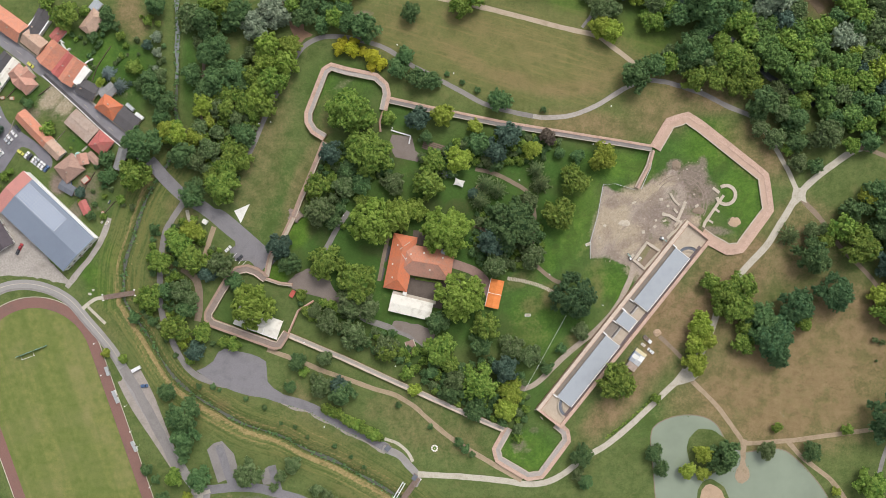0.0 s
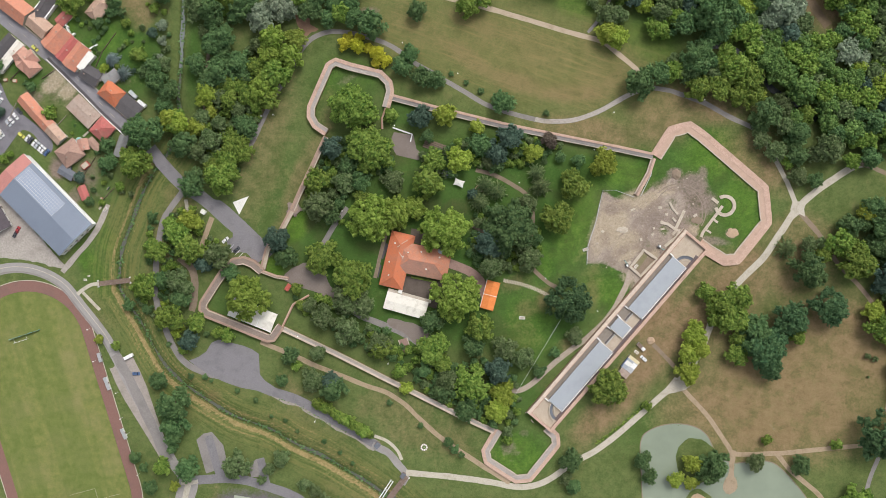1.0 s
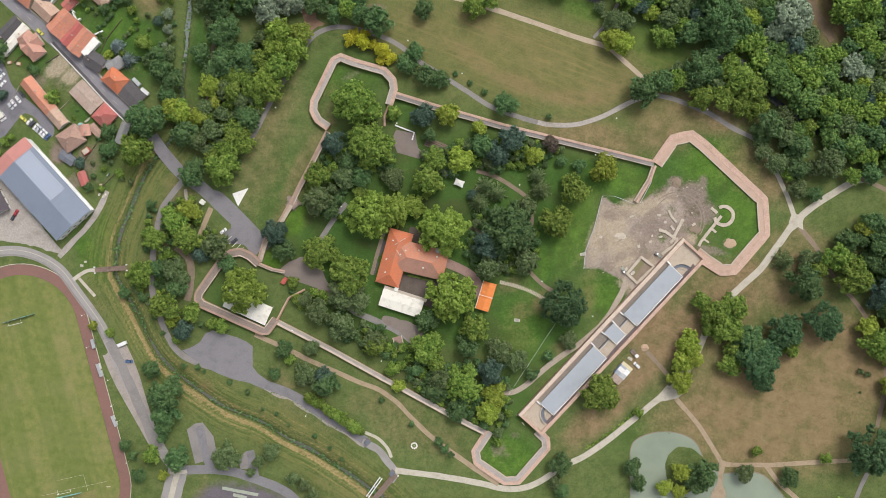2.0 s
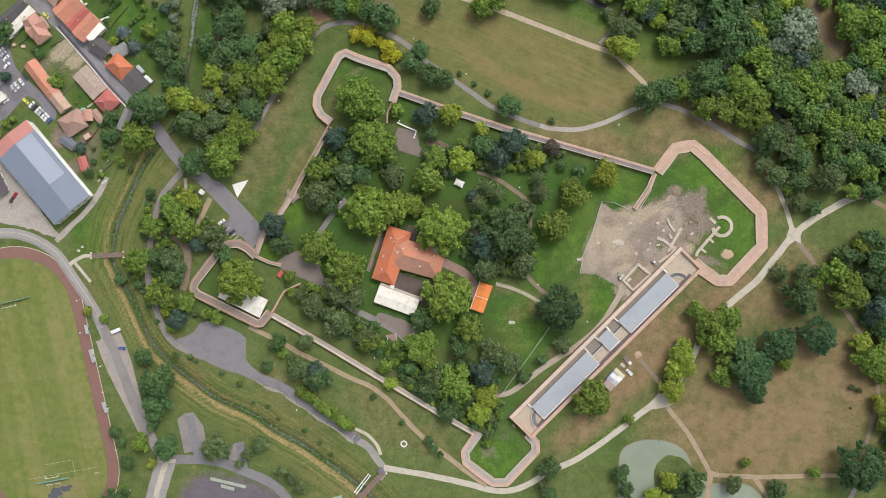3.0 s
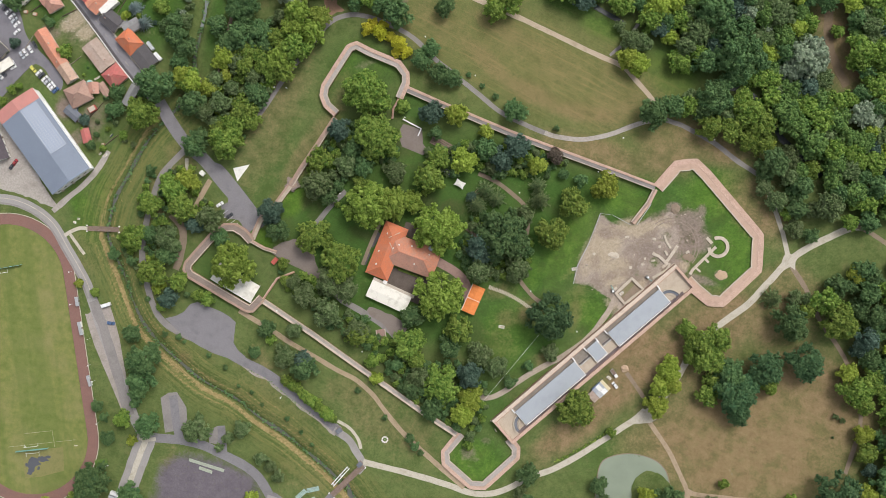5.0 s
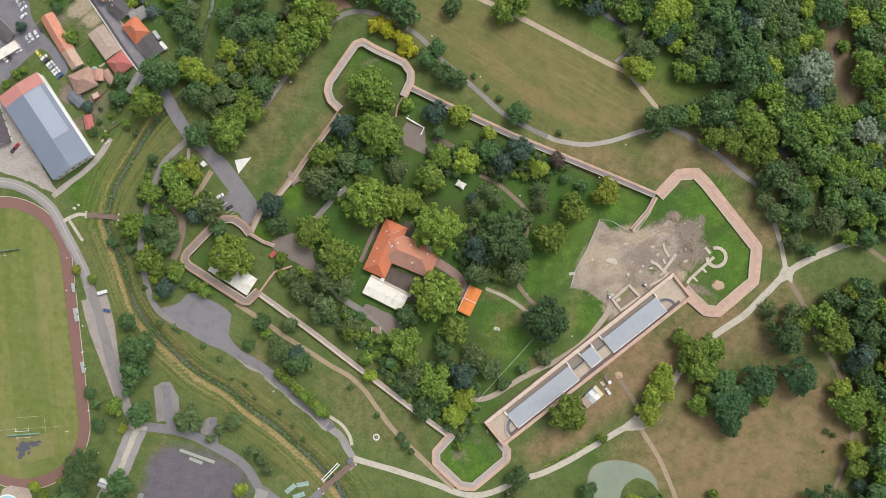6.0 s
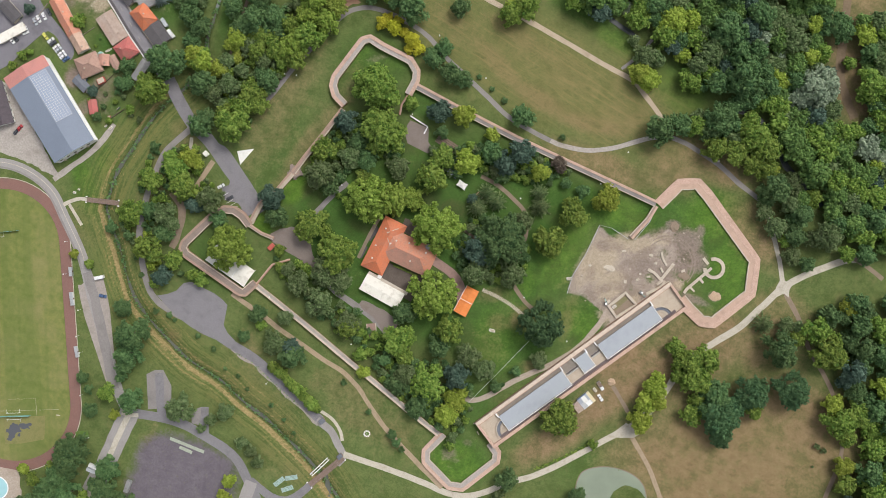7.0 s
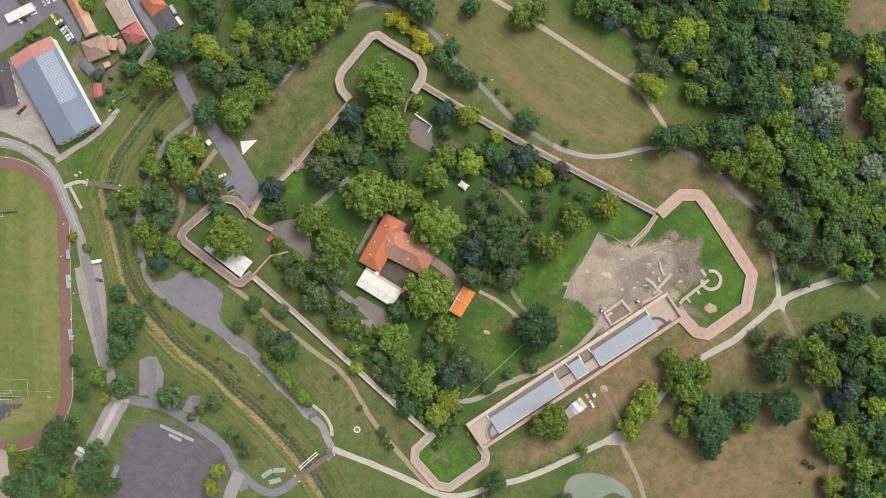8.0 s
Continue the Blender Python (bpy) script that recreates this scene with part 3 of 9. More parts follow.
lay("lush", [(146.4, 26.3, 22.1, 22.1, 9, 1.0), (160.6, -0.2, 14.2, 22.1, 9, 1.0), (114.8, 24.5, 15.8, 12.7, 9, 0.9), (44.6, -73.4, 19.0, 22.1, 9, 0.7), (74.4, 18.2, 25.3, 9.5, -11, 0.9), (68.2, -21.2, 15.8, 25.3, -11, 0.7), (-59.7, 60.4, 19.0, 17.4, 9, 0.7), (44.3, -142.1, 15.8, 14.2, 9, 0.9), (-86.3, -19.3, 5.1, 8.2, -21, 1.4), (-99.5, -42.6, 5.7, 3.8, -31, 1.4), (-78.2, -28.3, 9.5, 12.7, 9, 0.7), (91.6, -46.5, 9.5, 12.7, 9, 0.9), (-184.4, 66.1, 19.0, 19.0, 9, 0.7), (-208.4, 32.4, 7.9, 7.9, 9, 0.8), (-117.6, -66.7, 19.0, 15.8, 9, 0.6)])
lay("lush", [(-30.5, 46.1, 12.7, 7.9, -11, 0.8), (5.9, 7.4, 38.0, 28.5, 9, 0.85), (-58.5, -31.6, 28.5, 38.0, 9, 0.85), (-20.8, -67.6, 31.6, 12.7, 9, 0.85), (-51.7, 7.8, 25.3, 25.3, 9, 0.7), (44.4, -112.5, 12.7, 19.0, 49, 0.7), (103.3, 92.2, 22.1, 15.8, 9, 0.6), (120.7, -123.3, 25.3, 15.8, 40, 0.5), (-195.2, -40.4, 12.7, 12.7, 9, 0.6), (-171.1, -75.2, 9.5, 19.0, -21, 0.4), (-187.4, -4.0, 12.7, 9.5, 9, 0.5), (52.5, -33.3, 9.5, 12.7, 9, 1.0), (59.2, -64.6, 19.0, 15.8, 9, 0.9), (90.5, -1.6, 6.3, 19.0, -21, 0.9), (87.9, -24.5, 4.4, 15.8, -11, 0.9)])
lay("lush", [(-38.9, -54.3, 9.5, 19.0, -21, 0.8), (-17.4, -89.7, 19.0, 9.5, -21, 0.7), (-59.4, -25.3, 9.5, 12.7, 9, 0.8), (3.2, -15.5, 9.5, 9.5, 9, 0.8), (-39.9, -69.0, 12.7, 6.3, -11, 0.9), (-66.3, -65.1, 12.7, 6.3, -21, 0.6), (54.1, -13.8, 9.5, 19.0, 9, 0.9), (108.7, -14.8, 5.7, 2.8, -31, 1.2), (-195.4, 78.7, 14.2, 12.7, 0, 1.0), (-176.5, 74.0, 12.7, 12.7, 0, 1.0), (-214.1, 86.5, 7.9, 7.9, 0, 0.8), (-146.7, 69.3, 4.4, 22.1, 0, 0.8), (-233.8, 56.9, 9.5, 6.3, 0, 0.7), (-243.1, 63.1, 6.3, 6.3, 0, 0.7), (-101.6, -0.0, 9.5, 28.5, -16, 0.55)])
lay("lush", [(-30, -14, 30, 14, 0, 0.85), (-42, -36, 10, 18, 0, 0.9), (10, -30, 14, 12, 0, 0.85), (8, -70, 26, 14, 0, 0.8), (48, 18, 30, 12, -11, 0.9), (30, -60, 16, 20, 0, 0.85), (-5, 20, 22, 12, 0, 0.85)])
lay("lush", [(-199.8, -54.0, 9.5, 19.0, 9, 0.45), (-236.5, 4.2, 9.5, 12.7, 9, 0.5), (41.5, 117.2, 19.0, 4.4, -14, 1.0), (64.8, 108.4, 12.7, 5.1, -14, 0.9), (83.0, 93.5, 9.5, 8.2, -16, 0.8)])
lay("lush", [(-191.8, 76.4, 9, 9, 0, 1.1), (-181.2, 74.7, 9, 9, 0, 1.1), (-199.4, 73.8, 9, 9, 0, 1.1), (-187.8, 82.3, 9, 9, 0, 1.1)])
lay("vivid", [(-191.8, 76.4, 7, 7, 0, 0.35), (-181.2, 74.7, 7, 7, 0, 0.35), (-199.4, 73.8, 7, 7, 0, 0.35), (-187.8, 82.3, 7, 7, 0, 0.35)])
lay("soil", [(36.1, -140.4, 2.6, 1.6, 20, 0.5), (42.3, -143.4, 2.6, 1.6, 20, 0.45), (40.8, -146.9, 2.6, 1.6, 20, 0.4), (45.8, -131.2, 3.0, 2.2, 0, 0.6)])
lay("lush", [(-199.8, -49.3, 16, 6, -60, 0.9), (-190.7, -32.3, 10, 6, -55, 0.7)])
lay("vivid", [(-199.8, -49.3, 16, 6, -60, 0.55), (-190.7, -32.3, 10, 6, -55, 0.4)])
lay("dry", [(56.1, -55.1, 8, 6, 30, 0.5), (44.6, -60.0, 7, 5, 0, 0.42), (35.7, -47.3, 7, 4, 20, 0.42), (80.0, -50.8, 4, 8, 0, 0.4), (68.2, -79.8, 5, 4, 0, 0.4)])
lay("mown", [(35.3, 81.6, 66.4, 23.7, -11, 1.0), (-25.8, 87.7, 31.6, 15.8, -21, 0.8), (194.6, -101.6, 50.6, 38.0, 9, 0.35)])
lay("vivid", [(-86.3, -19.3, 4.7, 7.6, -21, 1.2), (-99.5, -42.6, 5.7, 3.5, -31, 1.2), (52.5, -33.3, 6.3, 7.9, 9, 0.5), (160.6, -0.2, 10.5, 21.0, 9, 0.62), (145.9, 29.4, 17.0, 13.7, 9, 0.62), (43.0, -143.9, 13.0, 11.5, 9, 0.62), (91.9, -48.0, 7.6, 9.5, 9, 0.5), (-193.8, 80.2, 5.7, 11.1, -30, 0.5), (-176.5, 76.2, 7.0, 7.0, 0, 0.45), (-216.6, 87.4, 3.8, 4.4, 0, 0.6)])
lay("vivid", [(104, 90, 20, 9, -18, 0.45), (68, 107, 14, 5, -14, 0.45)])
lay("vivid", [(70, -8, 10, 24, -15, 0.62), (92, 18, 16, 8, -10, 0.62), (82, -48, 8, 9, 0, 0.5), (46, -68, 14, 18, 0, 0.45), (-60, 62, 14, 12, 0, 0.3)])
lay("tan", [(-222.5, 57.5, 6.5, 4.2, 50, 0.95), (-216.8, 51.0, 6.0, 3.8, 45, 0.85), (-227.5, 53.0, 4.0, 3.0, 40, 0.8)])
lay("tan", [(88.3, -11.4, 13, 8, 60, 0.95), (98.7, -23.5, 8, 6, 60, 0.95), (100.7, 3.2, 7, 5, 20, 0.9)])
lay("tan", [(92.6, -14.1, 5.1, 3.2, -21, 0.55), (108.9, 2.9, 8.2, 3.8, 29, 0.9), (119.0, 9.2, 5.7, 3.2, 9, 0.8), (85.8, -2.4, 3.2, 6.3, 9, 0.6), (81.7, -25.5, 3.2, 4.4, 9, 0.6), (100.5, -41.8, 5.7, 3.2, -31, 0.7), (111.4, -30.4, 9.5, 2.5, 51, 0.8), (135.5, -12.2, 3.2, 2.5, 9, 0.7)])
lay("earth", [(88.9, -2.9, 4.5, 3.2, 0, 0.8), (97.0, -25.0, 6.0, 2.5, 30, 0.6), (112.0, 0.5, 7.0, 2.0, 40, 0.7), (86.0, -19.0, 3.0, 5.0, 0, 0.5), (106.0, -8.0, 5.0, 2.5, 20, 0.5)])
lay("earth", [(114.5, -7.5, 6.3, 4.7, 9, 0.75), (124.4, -9.1, 5.7, 4.4, 9, 0.8), (104.2, -21.9, 7.6, 3.2, 9, 0.55), (128.5, -18.1, 5.1, 2.5, 49, 0.9), (96.9, -1.3, 4.4, 3.2, 9, 0.55), (89.0, -30.8, 6.3, 1.9, 9, 0.5), (133.8, 12.7, 7.0, 5.7, 16, 1.0), (143.4, 2.6, 4.7, 5.7, 16, 0.85), (133.8, -1.7, 4.1, 3.8, 16, 0.7), (123.1, 18.9, 3.8, 2.5, 16, 0.95), (139.0, 19.5, 2.5, 3.2, 16, 0.8), (122.1, 10.1, 7.0, 1.9, -4, 0.6), (147.6, -18.3, 9.5, 2.2, -4, 0.8), (155.6, -12.1, 4.4, 2.5, 16, 0.4)])
# dark patches under the fort trees: bare earth plus painted tree shade
lay("shaded_earth", [(-77.5, -14.7, 3.8, 7.0, -16, 0.9), (-72.5, -21.6, 5.1, 6.3, 14, 0.7), (-63.6, 2.9, 7.0, 5.1, 14, 0.8), (-37.3, 20.0, 9.5, 6.3, 14, 0.6), (-13.0, -5.3, 8.2, 6.3, 14, 0.85), (-44.3, -30.0, 9.5, 3.2, -16, 0.7), (-29.9, -22.1, 8.2, 4.4, 14, 0.9), (2.0, -6.4, 9.5, 6.3, 14, 0.7), (14.4, -14.0, 6.3, 5.1, 14, 0.7), (-65.6, -10.0, 6.3, 6.3, 14, 0.7), (-15.9, 12.5, 9.5, 5.1, 14, 0.6), (26.9, 23.4, 9.5, 4.4, -6, 0.5), (-37.3, -86.4, 12.7, 6.3, -21, 0.7), (-15.9, -99.3, 12.7, 6.3, -21, 0.8), (8.2, -108.5, 12.7, 6.3, -21, 0.8)])
lay("shaded_earth", [(27.1, -105.5, 9.5, 6.3, 9, 0.7), (-64.4, -77.7, 9.5, 5.1, -21, 0.5), (28.3, -72.7, 6.3, 9.5, 9, 0.6)])


def ground():
    far = [300, 420, 700, 1200, 2200, 4000]
    xs = np.array([-v for v in far[::-1]] + list(np.arange(-298.5, 299, 1.5)) + far)
    ys = np.array([-v for v in far[::-1]] + list(np.arange(-261, 210, 1.5)) + [v for v in far if v > 250])
    gx, gy = np.meshgrid(xs, ys)
    z = np.zeros_like(gx)
    near = np.full_like(gx, 1e9)
    west = np.full_like(gx, 0.0)
    along = np.zeros_like(gx)
    line = curve_points(CREEK, 2.5)
    side = sides_of(line)
    gone = np.concatenate([[0], np.cumsum(np.hypot(*np.diff(line, axis=0).T))])
    for p, s, run in zip(line, side, gone):
        dx, dy = gx - p[0], gy - p[1]
        d = np.hypot(dx, dy)
        closer = d < near
        west = np.where(closer, dx * s[0] + dy * s[1], west)
        along = np.where(closer, run + dx * s[1] - dy * s[0], along)
        near = np.minimum(near, d)
    z -= 2.0 * np.exp(-(near / 4.2) ** 2)
    for p in curve_points(CREEK_SIDE, 4.0)[1:]:
        d = np.hypot(gx - p[0], gy - p[1])
        z = np.minimum(z, -1.5 * np.exp(-(d / 3.2) ** 2))
    nx, ny = len(xs), len(ys)
    idx = np.arange(nx * ny).reshape(ny, nx)
    faces = np.stack([idx[:-1, :-1], idx[:-1, 1:], idx[1:, 1:], idx[1:, :-1]], -1).reshape(-1, 4)
    me = mesh_of("ground", np.stack([gx, gy, z], -1).reshape(-1, 3), faces.tolist(), M_TURF, True)
    for tone, spots in TONES.items():
        v = np.zeros_like(gx)
        for x, y, a, b, turn, amount in spots:
            c, s = np.cos(radians(turn)), np.sin(radians(turn))
            u, w = ((gx - x) * c + (gy - y) * s) / a, (-(gx - x) * s + (gy - y) * c) / b
            v = np.maximum(v, amount * np.clip(1.65 - np.hypot(u, w), 0, 1))
        at = me.attributes.new(tone, "FLOAT", "POINT")
        at.data.foreach_set("value", v.reshape(-1).astype(np.float32))
    fade = np.clip((45 - gy) / 40, 0.0, 1)
    straw = np.zeros_like(gx)
    for off, wide, amount in ((-3.5, 1.6, 1.1), (-7.4, 1.5, 0.62), (3.2, 1.1, 0.72), (6.6, 1.5, 0.6), (10.5, 2.2, 0.52), (-10.5, 1.8, 0.45)):
        straw = np.maximum(straw, amount * np.exp(-((west - off) / wide) ** 2) * (near < abs(off) + 4) * fade * np.clip((20 - gy) / 90, 0.7, 1))
    for tone, v in (("straw", straw), ("across", np.clip(west, -30, 30)), ("along", along), ("banks", 0.8 * fade * np.clip(1.6 - near / 12, 0, 1)), ("wet", np.exp(-(near / 2.4) ** 2))):
        at = me.attributes.new(tone, "FLOAT", "POINT")
        at.data.foreach_set("value", v.reshape(-1).astype(np.float32))
    for tone, poly, edge in (("gravel", DIG, 1.5), ("tarmac", COURT, 8.0)):
        p = np.array(poly)
        hit, away = np.zeros(gx.shape, bool), np.full(gx.shape, 1e9)
        for (x0, y0), (x1, y1) in zip(p, np.roll(p, -1, 0)):
            hit ^= ((y0 > gy) != (y1 > gy)) & (gx < (x1 - x0) * (gy - y0) / (y1 - y0 + 1e-9) + x0)
            d2 = (x1 - x0) ** 2 + (y1 - y0) ** 2
            t = np.clip(((gx - x0) * (x1 - x0) + (gy - y0) * (y1 - y0)) / d2, 0, 1)
            away = np.minimum(away, np.hypot(gx - x0 - t * (x1 - x0), gy - y0 - t * (y1 - y0)))
        v = np.clip(0.5 + np.where(hit, away, -away) / (2 * edge), 0, 1)
        for x, y, r, amount in GAPS.get(tone, ()):
            v -= amount * np.clip(1.5 - np.hypot(gx - x, gy - y) / r, 0, 1)
        at = me.attributes.new(tone, "FLOAT", "POINT")
        at.data.foreach_set("value", np.clip(v, 0, 1).reshape(-1).astype(np.float32))
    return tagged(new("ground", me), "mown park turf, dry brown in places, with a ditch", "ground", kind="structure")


ground()


def creek(points, width, name, label, mat=M_CREEK, z=-1.76):
    line = curve_points(points, 2.0)
    rng = np.random.default_rng(5)
    side = sides_of(line)
    w = width / 2 * np.clip(1 + 0.4 * np.convolve(rng.normal(size=len(line)), np.ones(3) / 2, "same") + 0.6 * (width < 2) * np.convolve(rng.normal(size=len(line)), np.ones(9) / 4, "same"), 0.04, 2)
    left, right = line + side * w[:, None], line - side * w[:, None]
    n = len(line)
    verts = [(*p, z) for p in left] + [(*p, z) for p in right]
    faces = [(n + i, n + i + 1, i + 1, i) for i in range(n - 1)]
    return tagged(new(name, mesh_of(name, verts, faces, mat, True)), label, "water", kind="structure")


creek(CREEK[7:], 1.35, "water", "narrow grey creek at the bottom of a grassy ditch")
creek(CREEK[:8], 2.5, "water", "shallow pale stretch of the creek", M_SHALLOWS, -1.5)
creek(CREEK_SIDE, 2.2, "water", "side channel of the creek under the bridge", z=-1.38)


def reeds():
    """Tall dry grass in tufts along both banks of the creek."""
    rng = np.random.default_rng(17)
    line = curve_points(CREEK, 0.55)
    side = sides_of(line)
    for name, label, mat, low, high, count in (
            ("reeds", "tall straw-yellow grass along the creek", M_STRAW, 1.9, 4.2, 2),
            ("reeds", "green sedge in patches at the water's edge", M_SEDGE, 1.0, 2.1, 3)):
        V, F = [], []
        base = 0
        for p, s in zip(line, side):
            for _ in range(count):
                off = rng.uniform(low, high) * rng.choice((-1, 1), p=(0.62, 0.38))
                if p[1] > 30 or noise.noise((p[0] * 0.08, p[1] * 0.08, off * 0.3 + count)) < (-0.05 if count < 3 else 0.08):
                    continue
                c = p + s * off + rng.normal(size=2) * 0.3
                ground_z = -2.0 * math.exp(-(off / 4.2) ** 2)
                h, w = rng.uniform(0.15, 0.4), rng.uniform(0.25, 0.55)
                for k in range(3):
                    a = rng.uniform(0, 6.283)
                    d = np.array((math.cos(a), math.sin(a)))
                    lean = rng.normal(size=2) * 0.5
                    V += [(*(c - d * w), ground_z - 0.1), (*(c + d * w), ground_z - 0.1), (*(c + lean), ground_z + h)]
                    F.append((base, base + 1, base + 2))
                    base += 3
        tagged(new(name, mesh_of(name, V, F, mat)), label, "grass", kind="stuff")


reeds()

# ---- roads, paths and squares ----
ribbon("road", "grey asphalt village street with pale kerbs", [(-272.0, 104.9), (-254.4, 90.8), (-236.0, 76.8), (-215.5, 61.2), (-203.8, 50.4), (-192.5, 39.6), (-185.0, 33.5), (-174.1, 24.2)], 7.0, M_ASPHALT, 0.015, "road")
ribbon("road", "grey asphalt road from the bridge to the fort", [(-169.8, 21.0), (-160.7, 10.4), (-150.3, 0.6), (-139.2, -5.9), (-124.6, -18.0), (-113.7, -26.9), (-101.8, -37.8)], 7.0, M_LOT, 0.03, "road", base=-0.6)
patch("pavement", "worn asphalt parking place before the gate", [(-136.1, -9.3), (-130.1, -6.4), (-116.8, -16.8), (-101.5, -31.4), (-104.0, -36.2), (-108.4, -41.1), (-114.4, -35.3), (-122.1, -35.3), (-125.5, -29.4), (-122.1, -24.3)], M_LOT, "pavement")
ribbon("path", "narrow grey path under the trees", [(-149.0, 0.5), (-157.5, -12.0), (-162.4, -22.4), (-165.0, -45.3), (-164.3, -64.5), (-157.8, -82.8), (-148.6, -97.6), (-136.4, -104.1), (-120.8, -106.9)], 3.4, M_PATHGREY)
patch("pavement", "large worn asphalt parking lot", [(-139.7, -95.3), (-135.5, -92.1), (-132.6, -86.9), (-128.7, -85.0), (-121.8, -86.4), (-114.5, -87.9), (-109.4, -89.8), (-105.6, -92.2), (-105.2, -98.0), (-104.8, -103.8), (-101.4, -107.6), (-96.5, -110.5), (-98.4, -115.9), (-106.5, -113.1), (-114.7, -112.0), (-123.1, -109.6), (-131.6, -106.2), (-139.6, -101.5), (-145.2, -97.7)], M_LOT, "pavement", smooth=False)
ribbon("verge", "crumbling gravel verge of the lane", [(-96.7, -114.1), (-86.6, -117.2), (-78.1, -120.6), (-69.4, -125.6), (-59.0, -131.3), (-48.6, -136.4), (-37.4, -142.8)], 6.0, M_VERGE, 0.4, "verge")
ribbon("road", "worn asphalt lane with crumbling edges", [(-101.6, -111.2), (-97.5, -113.2), (-86.8, -116.3), (-78.2, -119.6), (-69.5, -124.6), (-59.1, -130.1), (-48.8, -135.2), (-37.6, -141.5)], 5.2, M_LOT, 0.06, "road")
ribbon("path", "grey paved path to the bridge", [(-39.8, -141.7), (-30.8, -145.6), (-24.7, -151.8), (-19.9, -157.7), (-22.2, -163.3)], 4.2, M_FIELDROAD)
ribbon("path", "short curved path of pale paving", [(-38.7, -136.3), (-31.2, -139.0), (-25.1, -144.6), (-22.7, -149.5)], 1.8, M_CONCRETE)
ribbon("path", "pale concrete slab path round the fort", [(-20.0, -156.7), (6.2, -158.1), (26.0, -159.9), (45.9, -162.3), (59.9, -158.1), (74.4, -147.2), (87.6, -139.1), (101.8, -126.9), (115.7, -113.2), (133.8, -95.6)], 3.4, M_CONCRETE, 0.08)
ribbon("path", "pale concrete path across the meadow", [(133.8, -95.6), (142.6, -81.2), (151.2, -56.4), (162.8, -40.0), (174.9, -26.8), (183.6, -12.6), (192.3, 1.6), (203.1, 12.3), (220.0, 24.9), (228.3, 28.4)], 3.8, M_CONCRETE, 0.08)
ribbon("path", "narrow beaten path into the wood", [(225.8, 28.0), (234.2, 25.5), (244.6, 21.4)], 2.4, M_TRAIL, 0.2)
ribbon("path", "short beaten path into the meadow", [(192.4, 1.0), (200.2, -6.7), (204.9, -11.7)], 2.6, M_TRAIL, 0.2)
ribbon("path", "beaten path along the edge of the wood", [(204.9, -11.7), (216.9, -28.2), (228.5, -39.3), (237.5, -49.8), (246.5, -67.2), (250.8, -76.9), (251.2, -91.2), (249.2, -110.5)], 2.4, M_TRAIL, 0.15)
ribbon("path", "narrow pale path along the bastion", [(192.2, 2.3), (184.6, 18.0), (174.1, 35.5), (167.0, 44.8)], 2.6, M_CONCRETE)
patch("pavement", "worn concrete crossing of three paths", [(188.5, 1.1), (189.8, 6.4), (192.8, 5.6), (197.3, 5.6), (196.1, 1.6), (196.9, -2.8), (193.8, -1.3), (190.2, -4.5)], M_CONCRETE, "pavement", smooth=False)
RING = curve_points([(167.0, 44.8), (151.6, 51.0), (137.7, 57.9), (117.6, 64.2), (107.9, 65.2), (95.9, 61.1), (81.5, 52.3), (66.6, 46.1), (50.9, 44.6), (34.6, 47.4), (17.9, 52.1)] + [(17.9, 52.1), (4.0, 59.4), (-9.8, 66.6), (-23.7, 73.9), (-39.5, 83.7), (-60.9, 89.1), (-73.5, 88.7), (-81.8, 84.6), (-87.7, 77.4), (-93.8, 65.1), (-101.4, 52.3), (-107.3, 38.7), (-114.5, 22.7)][1:], 6.0).tolist()
ribbon("path", "winding grey asphalt path round the fort", RING, 2.6, M_PATHGREY, 0.12)
ribbon("path", "paler concrete stretch of the path round the fort", [(104.8, 64.4), (95.9, 61.1), (81.5, 52.3), (66.6, 46.1), (50.9, 44.6), (44.4, 45.5)], 2.5, M_GREYGRAVEL, 0.08)
ribbon("path", "pale sandy path through the park", [(-23.6, 113.6), (12.4, 106.1), (35.4, 100.4), (61.9, 93.6), (78.3, 89.9), (86.1, 85.1), (100.0, 74.1), (104.5, 66.6)], 2.7, M_SANDPATH, 0.12)
patch("path", "red-brown beaten earth where a trail meets the ring path", [(-96.5, 113.2), (-93.7, 113.2), (-90.4, 101.4), (-89.4, 97.1), (-86.3, 94.9), (-84.7, 97.7), (-82.6, 97.1), (-82.0, 92.8), (-77.9, 90.3), (-83.3, 87.2), (-86.1, 83.5), (-88.0, 89.0), (-90.7, 95.2), (-92.5, 100.8)], M_REDEARTH, "path", wobble=0.3)
ribbon("path", "beaten footpath under the park trees", [(-137.7, 81.1), (-138.4, 74.8), (-139.1, 68.6), (-140.2, 62.4), (-140.0, 53.6), (-140.1, 43.0)], 1.5, M_TRAIL, 0.25)
ribbon("path", "narrow path to the trees", [(71.3, 94.1), (79.0, 104.7), (83.1, 114.1)], 1.8, M_PATHGREY, 0.15)
ribbon("path", "bare brown track through the wood", [(177.9, 192.6), (180.7, 164.5), (184.4, 143.0), (188.0, 124.6), (196.6, 110.6), (203.0, 102.5)], 4.6, M_BROWNTRACK, 0.15)
ribbon("path", "light brown beaten earth path outside the wall", [(-104.8, -85.3), (-95.0, -89.1), (-83.2, -93.3), (-74.7, -97.0), (-66.2, -100.1), (-56.1, -103.5), (-44.3, -107.8), (-32.5, -111.3), (-22.0, -117.7), (-14.7, -124.2), (-0.5, -136.1), (21.2, -149.8), (39.1, -160.1)], 2.7, M_DIRT, 0.15)
ribbon("path", "short pale slab path on the lawn", [(-149.1, -6.7), (-147.5, -15.4)], 1.9, M_CONCRETE, 0.03)
